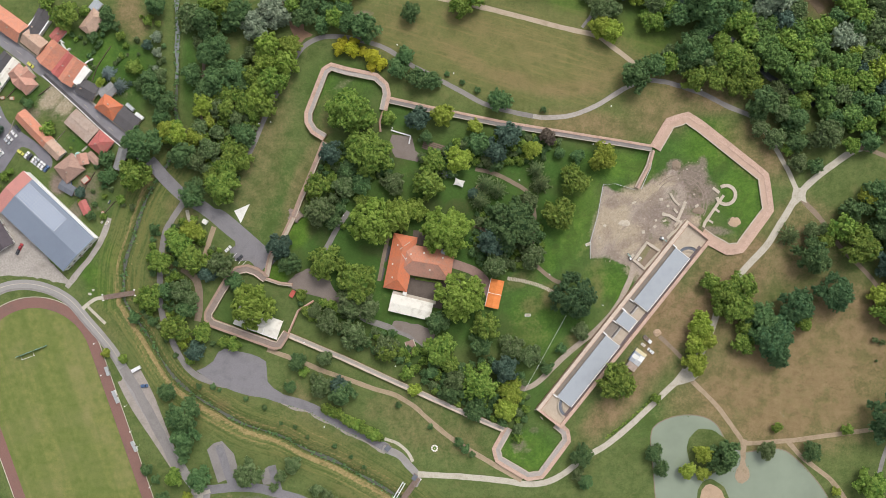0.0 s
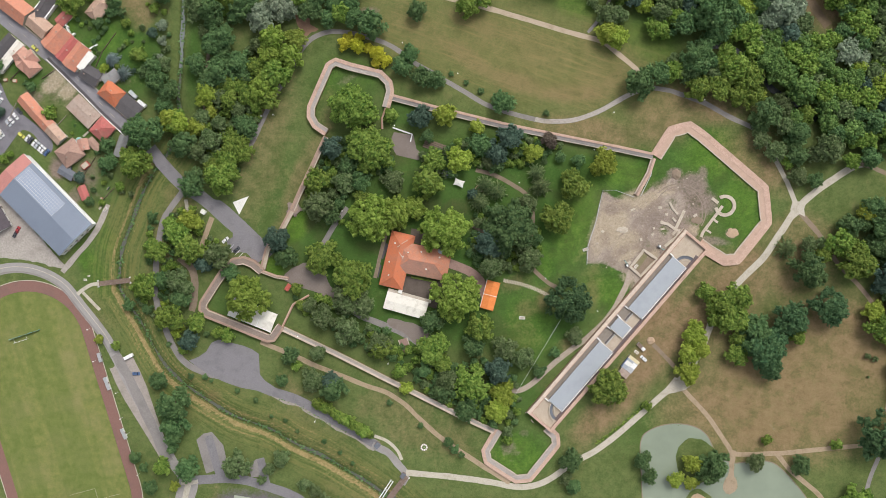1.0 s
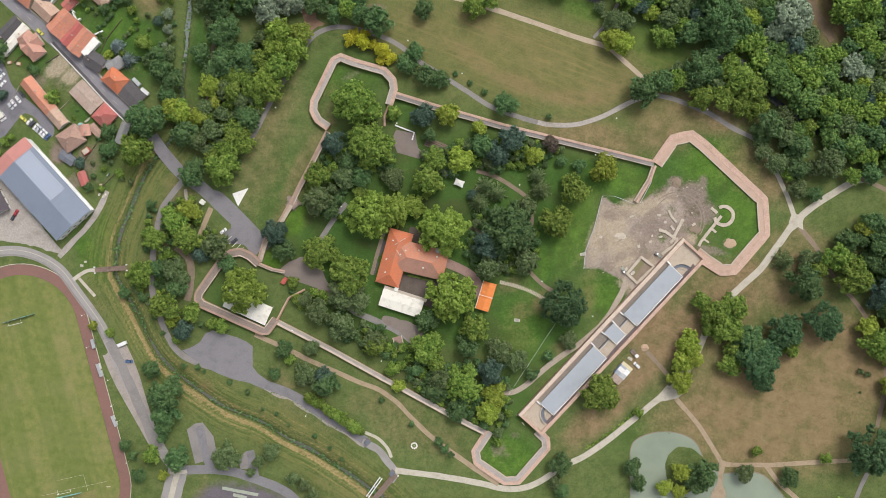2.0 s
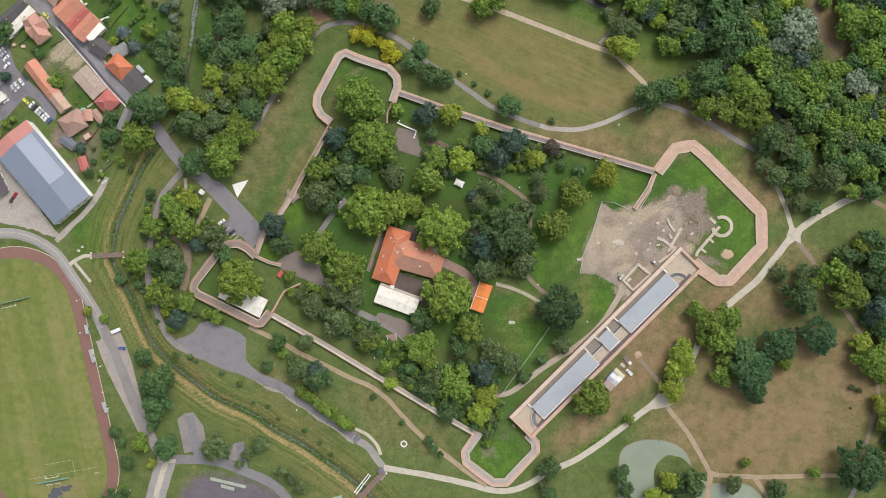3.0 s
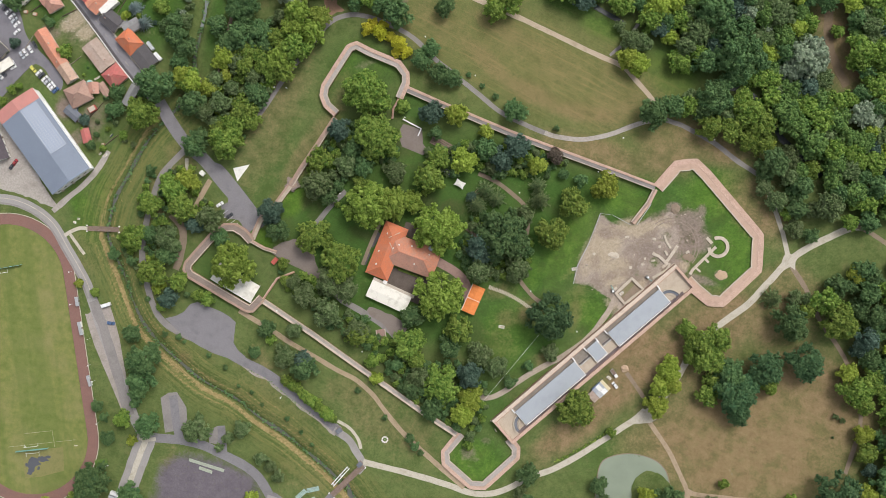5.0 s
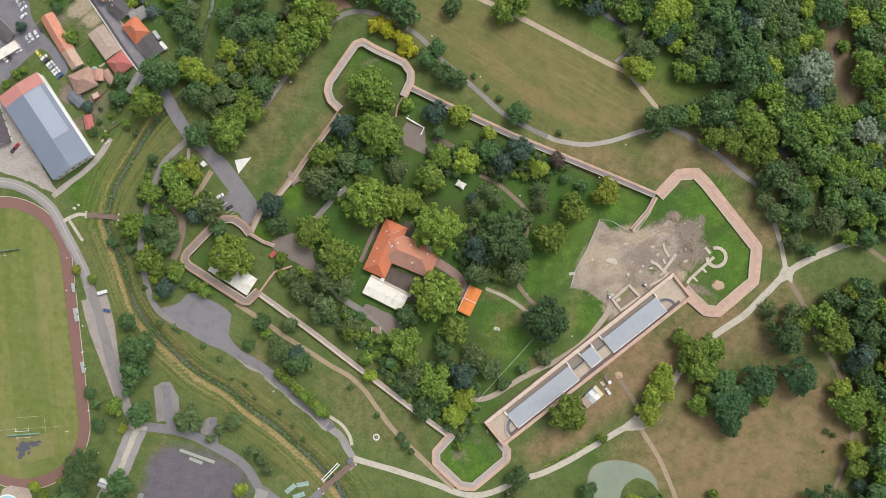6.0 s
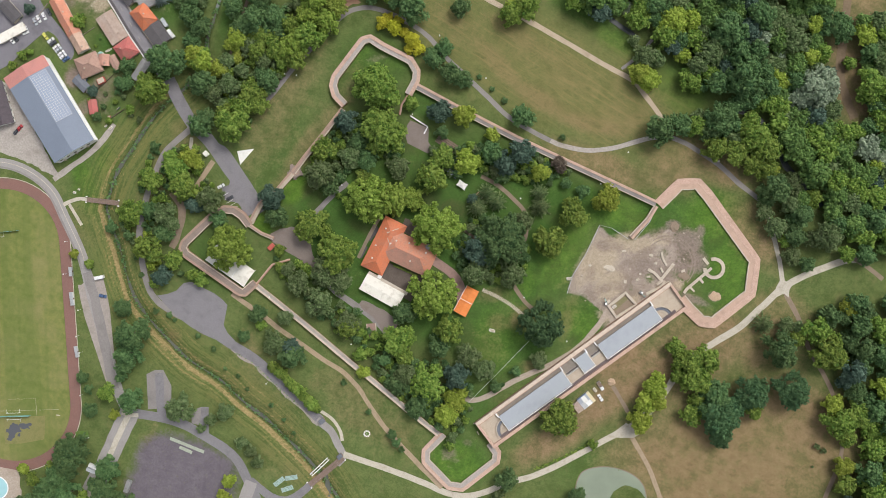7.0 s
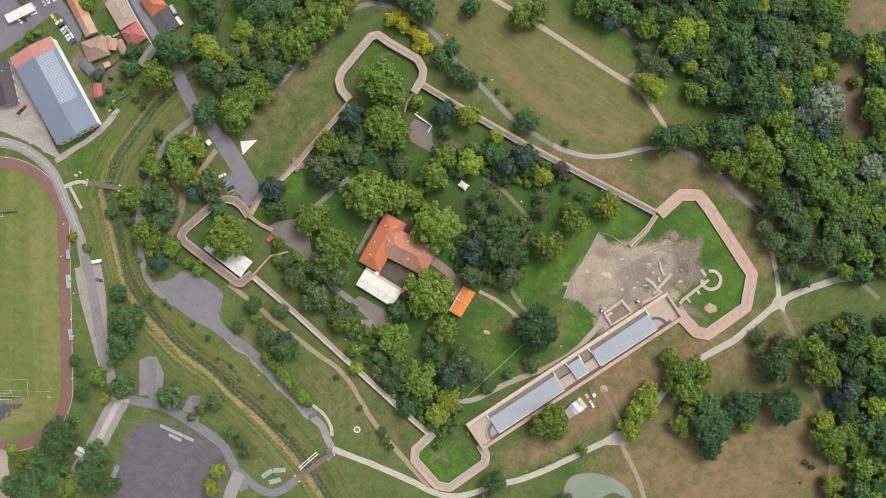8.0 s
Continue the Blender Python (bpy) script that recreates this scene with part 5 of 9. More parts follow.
def casemates():
    """Local axes: x along the block from its south-west end, y from the outer face (negative) to the courtyard (0)."""
    top = thing("casemate_block", "long low brick casemate block with grey sheet roofs", "building", BLOCK_POSE)
    u, w = LEN / 428.0, WID
    part("base", box(LEN, w, 2.6, (LEN / 2, -w / 2, -0.2)), M_WALL, top)
    part("terrace", box(LEN - 2.4, w - 3.2, 0.12, (LEN / 2, -w / 2, 2.4)), M_TERRACE, top, "pale gravel terrace")
    part("court_wall", box(LEN, 2.0, 1.9, (LEN / 2, -1.0, 2.4), 0.08), M_CREAM, top, "cream and pink brick parapet on the courtyard side")
    part("court_wall_edge", box(LEN - 2, 0.3, 1.6, (LEN / 2, -2.15, 2.4)), M_WALL, top, "brown brick edge")
    part("outer_wall", box(LEN, 1.9, 1.9, (LEN / 2, -w + 0.95, 2.4), 0.08), M_WALLTOP, top, "pinkish brick outer parapet")
    for x in (0.7, LEN - 0.7):
        part("end_wall", box(1.4, w - 3.1, 2.1, (x, -w / 2, 2.4), 0.08), M_WALLTOP, top)
    # shade in the gap behind the outer parapet, put in as a dark strip
    part("shadow_strip", box(LEN * 0.9, 1.7, 0.06, (LEN * 0.5, -w + 2.75, 2.52)), M_STRIP, top, "dark strip painted for the shadowed gap behind the outer parapet")
    part("roof_gap", box(LEN * 0.78, 2.6, 0.06, (LEN * 0.49, -3.6, 2.52)), M_COURTBAY, top, "mossy strip between roof and parapet")
    for a, b in ((42, 180), (211, 234), (259, 377)):
        a, b = a * u, b * u
        lo, hi = -w * 46.5 / 57, -w * 14.5 / 57
        if b - a < 10:
            lo, hi = -w * 43 / 57, -w * 12 / 57
        mid, span = (a + b) / 2, b - a
        part("roof_body", box(span - 0.6, hi - lo - 0.6, 1.5, (mid, (lo + hi) / 2, 2.4)), M_WHITE, top, "white rendered wall below the roof")
        roof = box(span, hi - lo - 0.5, 0.3, (mid, (lo + hi) / 2 + 0.25, 3.9))
        for vert in roof.verts:
            if vert.co.z > 4.1:
                vert.co.z += 0.5 * (vert.co.y - lo) / (hi - lo)
        sheet = part("roof", roof, M_ROOFMETAL, top, "smooth grey-blue roof sheeting")
        if span > 20:
            for x in np.arange(a + 1.0, b - 0.5, 2.0):
                seam = box(0.04, hi - lo - 0.7, 0.025, (0, 0, 0))
                for vert in seam.verts:
                    vert.co.z += 0.5 * (vert.co.y + (hi - lo - 0.5) / 2 + 0.5) / (hi - lo)
                part("seam", seam, M_ROOFMETAL, sheet, m=Matrix.Translation((x, (lo + hi) / 2 + 0.25, 4.2)))
        part("gutter", box(span + 0.3, 0.35, 0.4, (mid, lo - 0.05, 3.8)), M_PAINT, top, "white gutter board")
        for x in (a - 0.2, b + 0.2):
            part("verge", box(0.22, hi - lo, 0.6, (x, (lo + hi) / 2, 3.8)), M_PAINT, top, "white roof edge")
    for x, deep in ((40, 17), (182, 17), (209, 17), (236, 17), (257, 17), (379, 17)):
        part("cross_wall", box(0.6, w * deep / 57 - 1.6, 1.5, (x * u, -1.5 - (w * deep / 57 - 1.6) / 2, 2.4)), M_PAINT, top, "white stone cross wall")
    for a, b in ((183, 208), (237, 256)):
        mid, span = (a + b) / 2 * u, (b - a) * u
        part("bay_floor", box(span, 5.2, 0.1, (mid, -w * 0.27, 2.55)), M_COURTBAY, top, "mossy stone floor of an open bay")
        part("light_well", box(span, 0.9, 0.12, (mid, -w * 0.45, 2.55)), M_DARK, top, "dark slot of a light well")
        part("well_rail", box(span, 0.35, 0.7, (mid, -w * 0.50, 2.5)), M_METAL, top, "grey metal railing")
        part("well_floor", box(span, 5.0, 0.1, (mid, -w * 0.66, 2.54)), M_TERRACE, top)
    for cx, turn in ((43 * u, 90), (376 * u, -90)):
        # curved stair wall at each end of the roofs
        for r, mat, wide, tall, tag in ((7.4, M_STONE, 0.5, 1.1, "pale curved parapet"), (6.2, M_SLATE, 1.6, 0.25, "dark curved ramp"), (4.6, M_STONE, 0.4, 0.8, "pale curved parapet")):
            arc = np.array([(cx + r * math.cos(radians(turn + s)), -w * 46 / 57 + r * math.sin(radians(turn + s))) for s in (np.linspace(0, 90, 16) if turn > 0 else np.linspace(90, 180, 16))])
            vv, ff = strip_mesh(arc, [-wide / 2, -wide / 2, wide / 2, wide / 2], [2.4, 2.5 + tall, 2.5 + tall, 2.4])
            put("curved_wall", mesh_of("curved_wall", vv, ff, mat), top, label=tag)
    for i in range(24):
        x = LEN * (0.06 + 0.88 * i / 23)
        part("embrasure", box(1.1, 0.3, 0.8, (x, -w - 0.02, 1.1)), M_DARK, top)
    return top


casemates()


# ---- houses ----
def roof_mesh(L, W, eave, ridge, hip, over=0.5, thick=0.22):
    """A pitched roof with a real thickness; hip: how far its ridge stops short of the ends."""
    a, b = L / 2 + over, W / 2 + over
    drop = (ridge - eave) * over / (W / 2)
    e, r = eave - drop, L / 2 + over - hip
    v = [(-a, -b, e), (a, -b, e), (a, b, e), (-a, b, e), (-r, 0, ridge), (r, 0, ridge)]
    v += [(x, y, z + thick) for x, y, z in v]
    f = [(0, 1, 5, 4)[::-1], (2, 3, 4, 5)[::-1], (6, 7, 11, 10), (8, 9, 10, 11), (0, 1, 7, 6), (2, 3, 9, 8)]
    if hip > 0.01:
        f += [(1, 2, 5)[::-1], (3, 0, 4)[::-1], (7, 8, 11), (9, 6, 10), (1, 2, 8, 7), (3, 0, 6, 9)]
    else:
        f += [(1, 7, 11, 5), (5, 11, 8, 2), (3, 9, 10, 4), (4, 10, 6, 0)]
    return v, f


def house(name, label, place, roof, wall=None, eave=3.2, pitch=0.72, hip=0.0, category="house", chimney=1, openings=True, over=0.5, cap=True):
    x, y, L, W, turn = place
    if W > L:
        L, W, turn = W, L, turn + 90
    wall = wall or M_PLASTER
    ridge = eave + pitch * W / 2
    top = thing(name, label, category, pose(x, y, 0, 0, 0, turn))
    bm = box(L, W, eave + 0.2, (0, 0, -0.2))
    if hip < 0.01:
        s = L / 2 - 0.002
        for sx in (-s, s):
            vs = [bm.verts.new(p) for p in ((sx, -W / 2, eave), (sx, W / 2, eave), (sx, 0, ridge))]
            bm.faces.new(vs)
    part("wall", bm, wall, top)
    h = hip * W / 2 if hip else 0.0
    v, f = roof_mesh(L, W, eave, ridge, h + (over if hip else 0), over)
    tiled = put("roof", mesh_of("roof", v, f, roof), top)
    if cap:
        part("ridge_cap", box(max(0.6, L + 2 * over - 2 * h), 0.35, 0.16, (0, 0, ridge + 0.16)), roof, tiled)
        if hip:
            a, b, r = L / 2 + over, W / 2 + over, L / 2 - h
            for sx in (-1, 1):
                for sy in (-1, 1):
                    p0, p1 = Vector((sx * r, 0, ridge + 0.24)), Vector((sx * a, sy * b, eave - (ridge - eave) * over / (W / 2) + 0.24))
                    d = p1 - p0
                    part("hip_cap", tube(0.16, 0.16, d.length, p0, 5, d.to_track_quat("Z", "Y").to_matrix().to_4x4()), roof, tiled)
    rng = random.Random(int(x * 7 + y * 3))
    for i in range(chimney):
        cx, cy = rng.uniform(-0.3, 0.3) * L, rng.choice((-1, 1)) * W * 0.14
        stack = part("chimney", box(0.7, 0.6, 1.5, (cx, cy, ridge - abs(cy) * pitch - 0.4), 0.03), M_STONE, tiled, "pale plastered chimney")
        part("pot", tube(0.16, 0.14, 0.35, (cx, cy, ridge - abs(cy) * pitch + 1.1)), M_TILE_RED, stack)
    if openings:
        n = max(1, int(L / 4.5))
        for side in (-1, 1):
            for i in range(n):
                px = (i - (n - 1) / 2) * L / n
                if side == 1 and i == n // 2:
                    d = part("door", box(1.0, 0.16, 2.05, (px, side * (W / 2 + 0.02), 0)), M_WOOD, top)
                    part("handle", box(0.08, 0.08, 0.12, (px + 0.35, side * (W / 2 + 0.12), 1.0)), M_METAL, d)
                    continue
                wdw = part("window", box(1.3, 0.14, 1.3, (px, side * (W / 2 + 0.02), 0.95)), M_PAINT, top, "white-framed window")
                part("pane", box(1.1, 0.05, 1.1, (px, side * (W / 2 + 0.09), 1.05)), M_GLASS, wdw)
    return top


HOUSES = "houses along the village street"
for args in (
    ("orange-tiled corner house on the village street", (-246.0, 96.3, 20.1, 10.7, -35.8), M_TILE, M_PLASTER, 3.6, 0.75, 0.0),
    ("long outbuilding with a dark sheet roof", (-228.9, 96.8, 17.9, 6.9, 59.3), M_DARK, M_WHITE, 3.0, 0.55, 0.0),
    ("house with a faded beige tile roof", (-231.4, 86.1, 11.8, 8.8, -38.8), M_TILE_TAN, M_PLASTER, 3.4, 0.7, 0.0),
    ("row house with bright orange tiles", (-221.5, 79.0, 10.5, 13.8, -40.4), M_TILE, M_PLASTER, 3.6, 0.75, 0.0),
    ("row house with crimson tiles", (-215.5, 73.7, 5.9, 13.8, -38.8), M_TILE_RED, M_PLASTER, 3.4, 0.75, 0.0),
    ("gabled house with a white end wall and orange-red tiles", (-210.3, 69.8, 8.0, 14.4, -35.7), M_TILE, M_WHITE, 4.2, 0.8, 0.0),
    ("short wing with red tiles behind a row house", (-218.4, 90.7, 7.5, 5.0, 47.2), M_TILE_RED, M_WHITE, 2.8, 0.7, 0.0),
    ("house with a bright orange hipped roof", (-190.8, 50.5, 11.5, 9.4, -36.4), M_TILE_BRIGHT, M_PLASTER, 3.5, 0.8, 0.85),
    ("garden house with a tan hipped roof", (-199.2, 96.8, 12.6, 7.8, 52.0), M_TILE_TAN, M_PLASTER, 3.0, 0.7, 0.8),
    # lit slope of the neighbouring dark slate roof, added as a pale house
    ("long house with a pale whitish roof", (-248.1, 68.2, 20.3, 4.1, 52.5), M_CANVAS, M_WHITE, 3.2, 0.4, 0.0),
) + (
    ("low house with a dark roof beside the street", (-202.6, 60.0, 10.0, 8.2, -29.4), M_DARK, M_PLASTER, 3.0, 0.4, 0.0),
    ("low house with a dark slate roof", (-252.7, 72.2, 19.2, 5.6, 47.7), M_DARK, M_PLASTER, 3.0, 0.5, 0.0),
    ("house with faded pink tiles", (-238.4, 65.7, 14.8, 8.2, -48.8), M_TILE_PINK, M_PLASTER, 3.4, 0.8, 0.6),
    ("cross wing with faded pink tiles", (-238.1, 66.6, 10.7, 6.9, 39.2), M_TILE_PINK, M_PLASTER, 3.3, 0.8, 0.0),
    ("north part of a long orange-tiled row", (-235.9, 41.8, 12.7, 6.9, -47.5), M_TILE, M_PLASTER, 3.2, 0.7, 0.0),
    ("middle part of a long orange-tiled row", (-228.2, 33.7, 9.6, 6.9, -45.4), M_TILE, M_PLASTER, 3.0, 0.7, 0.0),
    ("south part of a long row with a pale gable", (-221.5, 26.8, 9.6, 6.3, -45.4), M_TILE_TAN, M_WHITE, 3.3, 0.7, 0.0),
    ("long low house with a dull brownish roof", (-206.2, 39.9, 16.2, 9.6, -42.5), M_TILE_DULL, M_PLASTER, 3.0, 0.14, 0.0),
    ("house with a red hipped roof by the road", (-195.5, 30.3, 9.6, 9.9, -39.0), M_TILE_RED, M_PLASTER, 3.4, 0.75, 0.85),
    ("long building with a dark brown roof beside the gravel yard", (-256.4, -17.6, 23.2, 10.0, -59.1), M_DARKBROWN, M_WHITE, 3.4, 0.4, 0.0),
    ("house with a brownish hipped roof", (-213.5, 16.5, 12.2, 10.7, 38.0), M_TILE_BROWN, M_PLASTER, 3.4, 0.7, 0.9),
    ("small wing with faded brown tiles", (-206.2, 21.5, 5.2, 5.6, 13.8), M_TILE_PINK, M_PLASTER, 2.9, 0.6, 0.0),
):
    tagged(house("house", args[0], args[1], *args[2:]), group=HOUSES)
for args in (
    ("small shed with a pinkish-red roof", (-205.8, -5.1, 7.5, 4.4, -66.5), M_TILE_RED, M_WOOD, 2.3, 0.4),
    ("narrow brown lean-to shed", (-200.2, 21.8, 7.9, 3.8, -45.4), M_TILE_BROWN, M_WOOD, 2.4, 0.3),
    # added block: shows the gable house's white end wall from above
    ("low annex with a pale flat roof", (-205.6, 67.7, 10.7, 4.7, 51.0), M_WHITE, M_WHITE, 4.4, 0.1),
    ("long garage row with a cream flat roof", (-259.3, 22.1, 15.9, 4.4, 43.6), M_CANVAS, M_PLASTER, 2.8, 0.1),
    ("low building with a dark flat roof", (-262.9, 33.6, 11.9, 6.3, -33.2), M_DARK, M_PLASTER, 3.0, 0.15),
    ("low shed with a flat grey roof", (-199.1, 59.5, 10.2, 5.6, 29.1), M_GREYROOF, M_PLASTER, 2.6, 0.12),
    ("grey-roofed annex behind the orange house", (-191.2, 58.9, 9.0, 6.0, 40.0), M_GREYROOF, M_PLASTER, 2.8, 0.3),
    ("wide dark grey shed roof over a yard", (-182.0, 43.8, 14.0, 10.0, -40.2), M_DARK, M_PLASTER, 2.8, 0.12),
    ("narrow grey sheet-roofed shed under the trees", (-185.2, 21.5, 11.9, 4.7, 72.2), M_GREYROOF, M_WOOD, 2.5, 0.25),
    ("small garden shed with a pale blue-grey roof", (-197.3, 106.1, 6.0, 4.6, 50.0), M_ROOFMETAL, M_WHITE, 2.3, 0.2),
    ("low shed with a dark slate-blue roof", (-215.3, 5.6, 8.7, 5.0, -30.4), M_SLATE, M_WOOD, 2.4, 0.3),
):
    house("shed", *args, category="shed", chimney=0, openings=False, over=0.3, cap=False)


def sports_hall():
    x, y, L, W, turn = (-226.7, -13.0, 53.3, 25.7, -44.0)
    eave, ridge = 7.3, 9.6
    top = thing("sports_hall", "large sports hall with a blue-grey sheet roof", "sports hall", pose(x, y, 0, 0, 0, turn))
    bm = box(L - 0.6, W - 0.6, eave + 0.2, (0, 0, -0.2))
    s = L / 2 - 0.31
    for sx in (-s, s):
        bm.faces.new([bm.verts.new(p) for p in ((sx, -W / 2 + 0.3, eave), (sx, W / 2 - 0.3, eave), (sx, 0, ridge))])
    part("wall", bm, M_PAINT, top, "white rendered wall")
    red = 6.2
    for name, x0, x1, mat, tag in (("roof", -L / 2 + red, L / 2, M_HALLROOF, "blue-grey sheet roof"), ("roof", -L / 2 - 0.6, -L / 2 + red, M_REDSHEET, "faded red end of the roof")):
        v, f = roof_mesh(x1 - x0, W, eave, ridge, 0.0, 0.0, 0.25)
        deck = put(name, mesh_of(name, v, f, mat), top, Matrix.Translation(((x0 + x1) / 2, 0, 0)), tag)
        if mat is M_HALLROOF:
            slope = math.atan2(ridge - eave, W / 2)
            cell = mesh_of("panel", *strip_mesh(np.array([(-0.62, 0), (0.62, 0)]), [-0.7, -0.7, 0.7, 0.7], [0.0, 0.06, 0.06, 0.0]), M_PANEL)
            for i in range(20):
                for j in range(6):
                    yy = 1.5 + j * 1.56
                    px = -L / 2 + red + 1.5 + i * 1.4 - (x0 + x1) / 2
                    put("panel", cell, deck, pose(px, yy, ridge + 0.26 - yy * (ridge - eave) / (W / 2), -math.degrees(slope), 0, 0), "framed roof panel" if i + j == 0 else "")
            for i in range(21):
                px = -L / 2 + red + 0.8 + i * 1.4 - (x0 + x1) / 2
                bar = box(0.16, 9.6, 0.09)
                part("frame_bar", bar, M_METAL, deck, m=pose(px, 5.4, ridge + 0.24 - 5.4 * (ridge - eave) / (W / 2), -math.degrees(slope), 0, 0))
            for j in range(7):
                yy = 0.72 + j * 1.56
                part("frame_rail", box(28.2, 0.16, 0.09), M_METAL, deck, m=pose(-L / 2 + red + 14.8 - (x0 + x1) / 2, yy, ridge + 0.24 - yy * (ridge - eave) / (W / 2), -math.degrees(slope), 0, 0))
    part("gutter", box(L, 0.3, 0.35, (0, W / 2 + 0.12, eave - 0.25)), M_PAINT, top, "white gutter")
    part("canopy", box(L - 8, 0.7, 0.3, (4, W / 2 - 0.0, 3.4)), M_PAINT, top, "white canopy along the long wall")
    for i in range(5):
        px = -W / 2 + 3.2 + i * 4.4
        w = part("window", box(0.2, 1.5, 1.3, (L / 2 - 0.25, px, 3.6)), M_DARK, top, "dark gable window")
        part("pane", box(0.06, 1.3, 1.1, (L / 2 - 0.13, px, 3.7)), M_GLASS, w)
    for i in range(3):
        part("buttress", box(0.7, 0.6, 3.0, (L / 2 + 0.05, -W / 2 + 4 + i * 7.5, 0)), M_STONE, top)
    return top


sports_hall()


def mosque():
    """Two hipped wings that meet at an angle, with an arcade court between them."""
    wx, wy, wl, ww, wt = (-29.2, -35.8, 31.1, 13.4, 78.7)
    ex, ey, el, ew, et = (-15.2, -35.6, 30.3, 16.9, -9.1)
    top = thing("mosque_house", "old building with two orange-tiled hipped wings", "building", pose(wx, wy, 0, 0, 0, wt))
    rel = pose(wx, wy, 0, 0, 0, wt).inverted() @ pose(ex, ey, 0, 0, 0, et)
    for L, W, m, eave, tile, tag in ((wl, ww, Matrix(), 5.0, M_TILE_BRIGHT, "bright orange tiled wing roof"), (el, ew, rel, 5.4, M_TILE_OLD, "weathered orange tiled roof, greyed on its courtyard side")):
        part("wall", box(L - 1.4, W - 1.4, eave + 0.2, (0, 0, -0.2)), M_PLASTER, top, m=m)
        pitch = 0.62
        v, f = roof_mesh(L - 1.4, W - 1.4, eave, eave + pitch * (W - 1.4) / 2, 0.9 * W / 2 + 0.5, 0.7, 0.25)
        shell = mesh_of("roof", v, f, tile)
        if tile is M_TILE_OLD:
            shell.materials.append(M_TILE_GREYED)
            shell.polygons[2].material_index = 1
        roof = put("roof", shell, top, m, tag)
        r = L / 2 - 0.9 * W / 2 - 0.5
        top_z = eave + pitch * (W - 1.4) / 2 + 0.22
        part("ridge_cap", box(2 * r + 0.4, 0.3, 0.2, (0, 0, top_z)), tile, roof, "paler ridge tiles")
        for sx in (-1, 1):
            for sy in (-1, 1):
                p0, p1 = Vector((sx * r, 0, top_z)), Vector((sx * L / 2, sy * W / 2, eave - 0.3))
                d = p1 - p0
                part("hip_cap", tube(0.15, 0.15, d.length, p0, 5, d.to_track_quat("Z", "Y").to_matrix().to_4x4()), tile, roof)
        for cx, cy in ((-0.28, 0.2), (0.1, -0.22), (0.3, 0.24), (-0.05, 0.3)):
            zz = eave + pitch * (W / 2 - abs(cy * W)) - 0.3
            stack = part("chimney", box(0.8, 0.7, 1.3, (cx * L, cy * W, zz), 0.04), M_WHITE, roof, "small white roof vent")
            part("pot", tube(0.2, 0.16, 0.3, (cx * L, cy * W, zz + 1.3)), M_STONE, stack)
        n = int(L / 5)
        for side in (-1, 1):
            for i in range(n):
                w = part("window", box(1.2, 0.2, 1.8, ((i - (n - 1) / 2) * L / n, side * (W / 2 - 0.68), 1.4)), M_PAINT, top, m=m)
                part("pane", box(1.0, 0.06, 1.6, ((i - (n - 1) / 2) * L / n, side * (W / 2 - 0.56), 1.5)), M_GLASS, w)
    dome = bmesh.new()
    bmesh.ops.create_uvsphere(dome, u_segments=14, v_segments=8, radius=1.5, matrix=rel @ Matrix.Translation((el * 0.3, ew * 0.44, 6.8)) @ Matrix.Diagonal((1.2, 1, 0.7, 1)))
    part("turret_cap", dome, M_ROOFMETAL, top, "small pale blue-grey metal turret cap")
    home = pose(wx, wy, 0, 0, 0, wt).inverted()
    for line in ([(-29.3, -28.2, 9.0), (-26.5, -26.2, 8.3), (-23.8, -24.3, 7.0)], [(-28.4, -30.6, 9.0), (-26.4, -33.5, 8.3), (-23.5, -38.8, 6.6)]):
        for a, b in zip(line, line[1:]):
            p0, p1 = home @ Vector(a), home @ Vector(b)
            d = p1 - p0
            part("flashing", tube(0.24, 0.24, d.length + 0.1, p0, 6, d.to_track_quat("Z", "Y").to_matrix().to_4x4()), M_STONE, top, "pale lead flashing in the valley")
    part("turret", tube(1.2, 1.2, 6.4, rel @ Vector((el * 0.3, ew * 0.44, 0)), 12), M_PLASTER, top)
    return top


mosque()


def pavilion():
    x, y, L, W, turn = (-23.5, -60.8, 23.2, 9.4, -13.5)
    top = thing("pavilion", "open pavilion with a stained white canvas roof", "pavilion", pose(x, y, 0, 0, 0, turn))
    v, f = roof_mesh(L, W, 3.6, 4.2, 0.0, 0.3, 0.2)
    put("roof", mesh_of("roof", v, f, M_CANVAS), top, label="stained off-white roof")
    part("beam", box(L + 1.6, 2.0, 0.3, (0.6, W / 2 + 0.9, 3.3)), M_STONE, top, "grey concrete edge beam")
    for i in range(6):
        for sy in (-1, 1):
            part("post", tube(0.14, 0.14, 3.7, ((i - 2.5) * (L - 1) / 5, sy * (W / 2 - 0.4), 0)), M_WOOD, top)
    part("stage", box(L - 1, W - 1, 0.5, (0, 0, 0)), M_WOOD, top)
    part("vent_box", box(2.2, 2.2, 1.6, (-L / 2 + 6.5, W / 2 + 2.0, 3.0), 0.1), M_WHITE, top, "white box on the roof edge")
    return top


pavilion()
patch("courtyard", "dark brown paved courtyard between the wings", [(-24.6, -44.5), (-3.0, -47.0), (-6.5, -62.5), (-27.0, -57.0)], M_YARD, "courtyard", smooth=False)
patch("courtyard", "dark paved nook beside the north wing", [(-22.9, -24.9), (-22.1, -17.9), (-14.5, -18.6), (-14.9, -27.4)], M_YARD, "courtyard", smooth=False)
ribbon("path", "narrow brown path along the building", [(-33.0, -12.0), (-36.5, -23.0), (-39.3, -35.0), (-41.5, -46.5)], 2.0, M_TRAIL, 0.1)
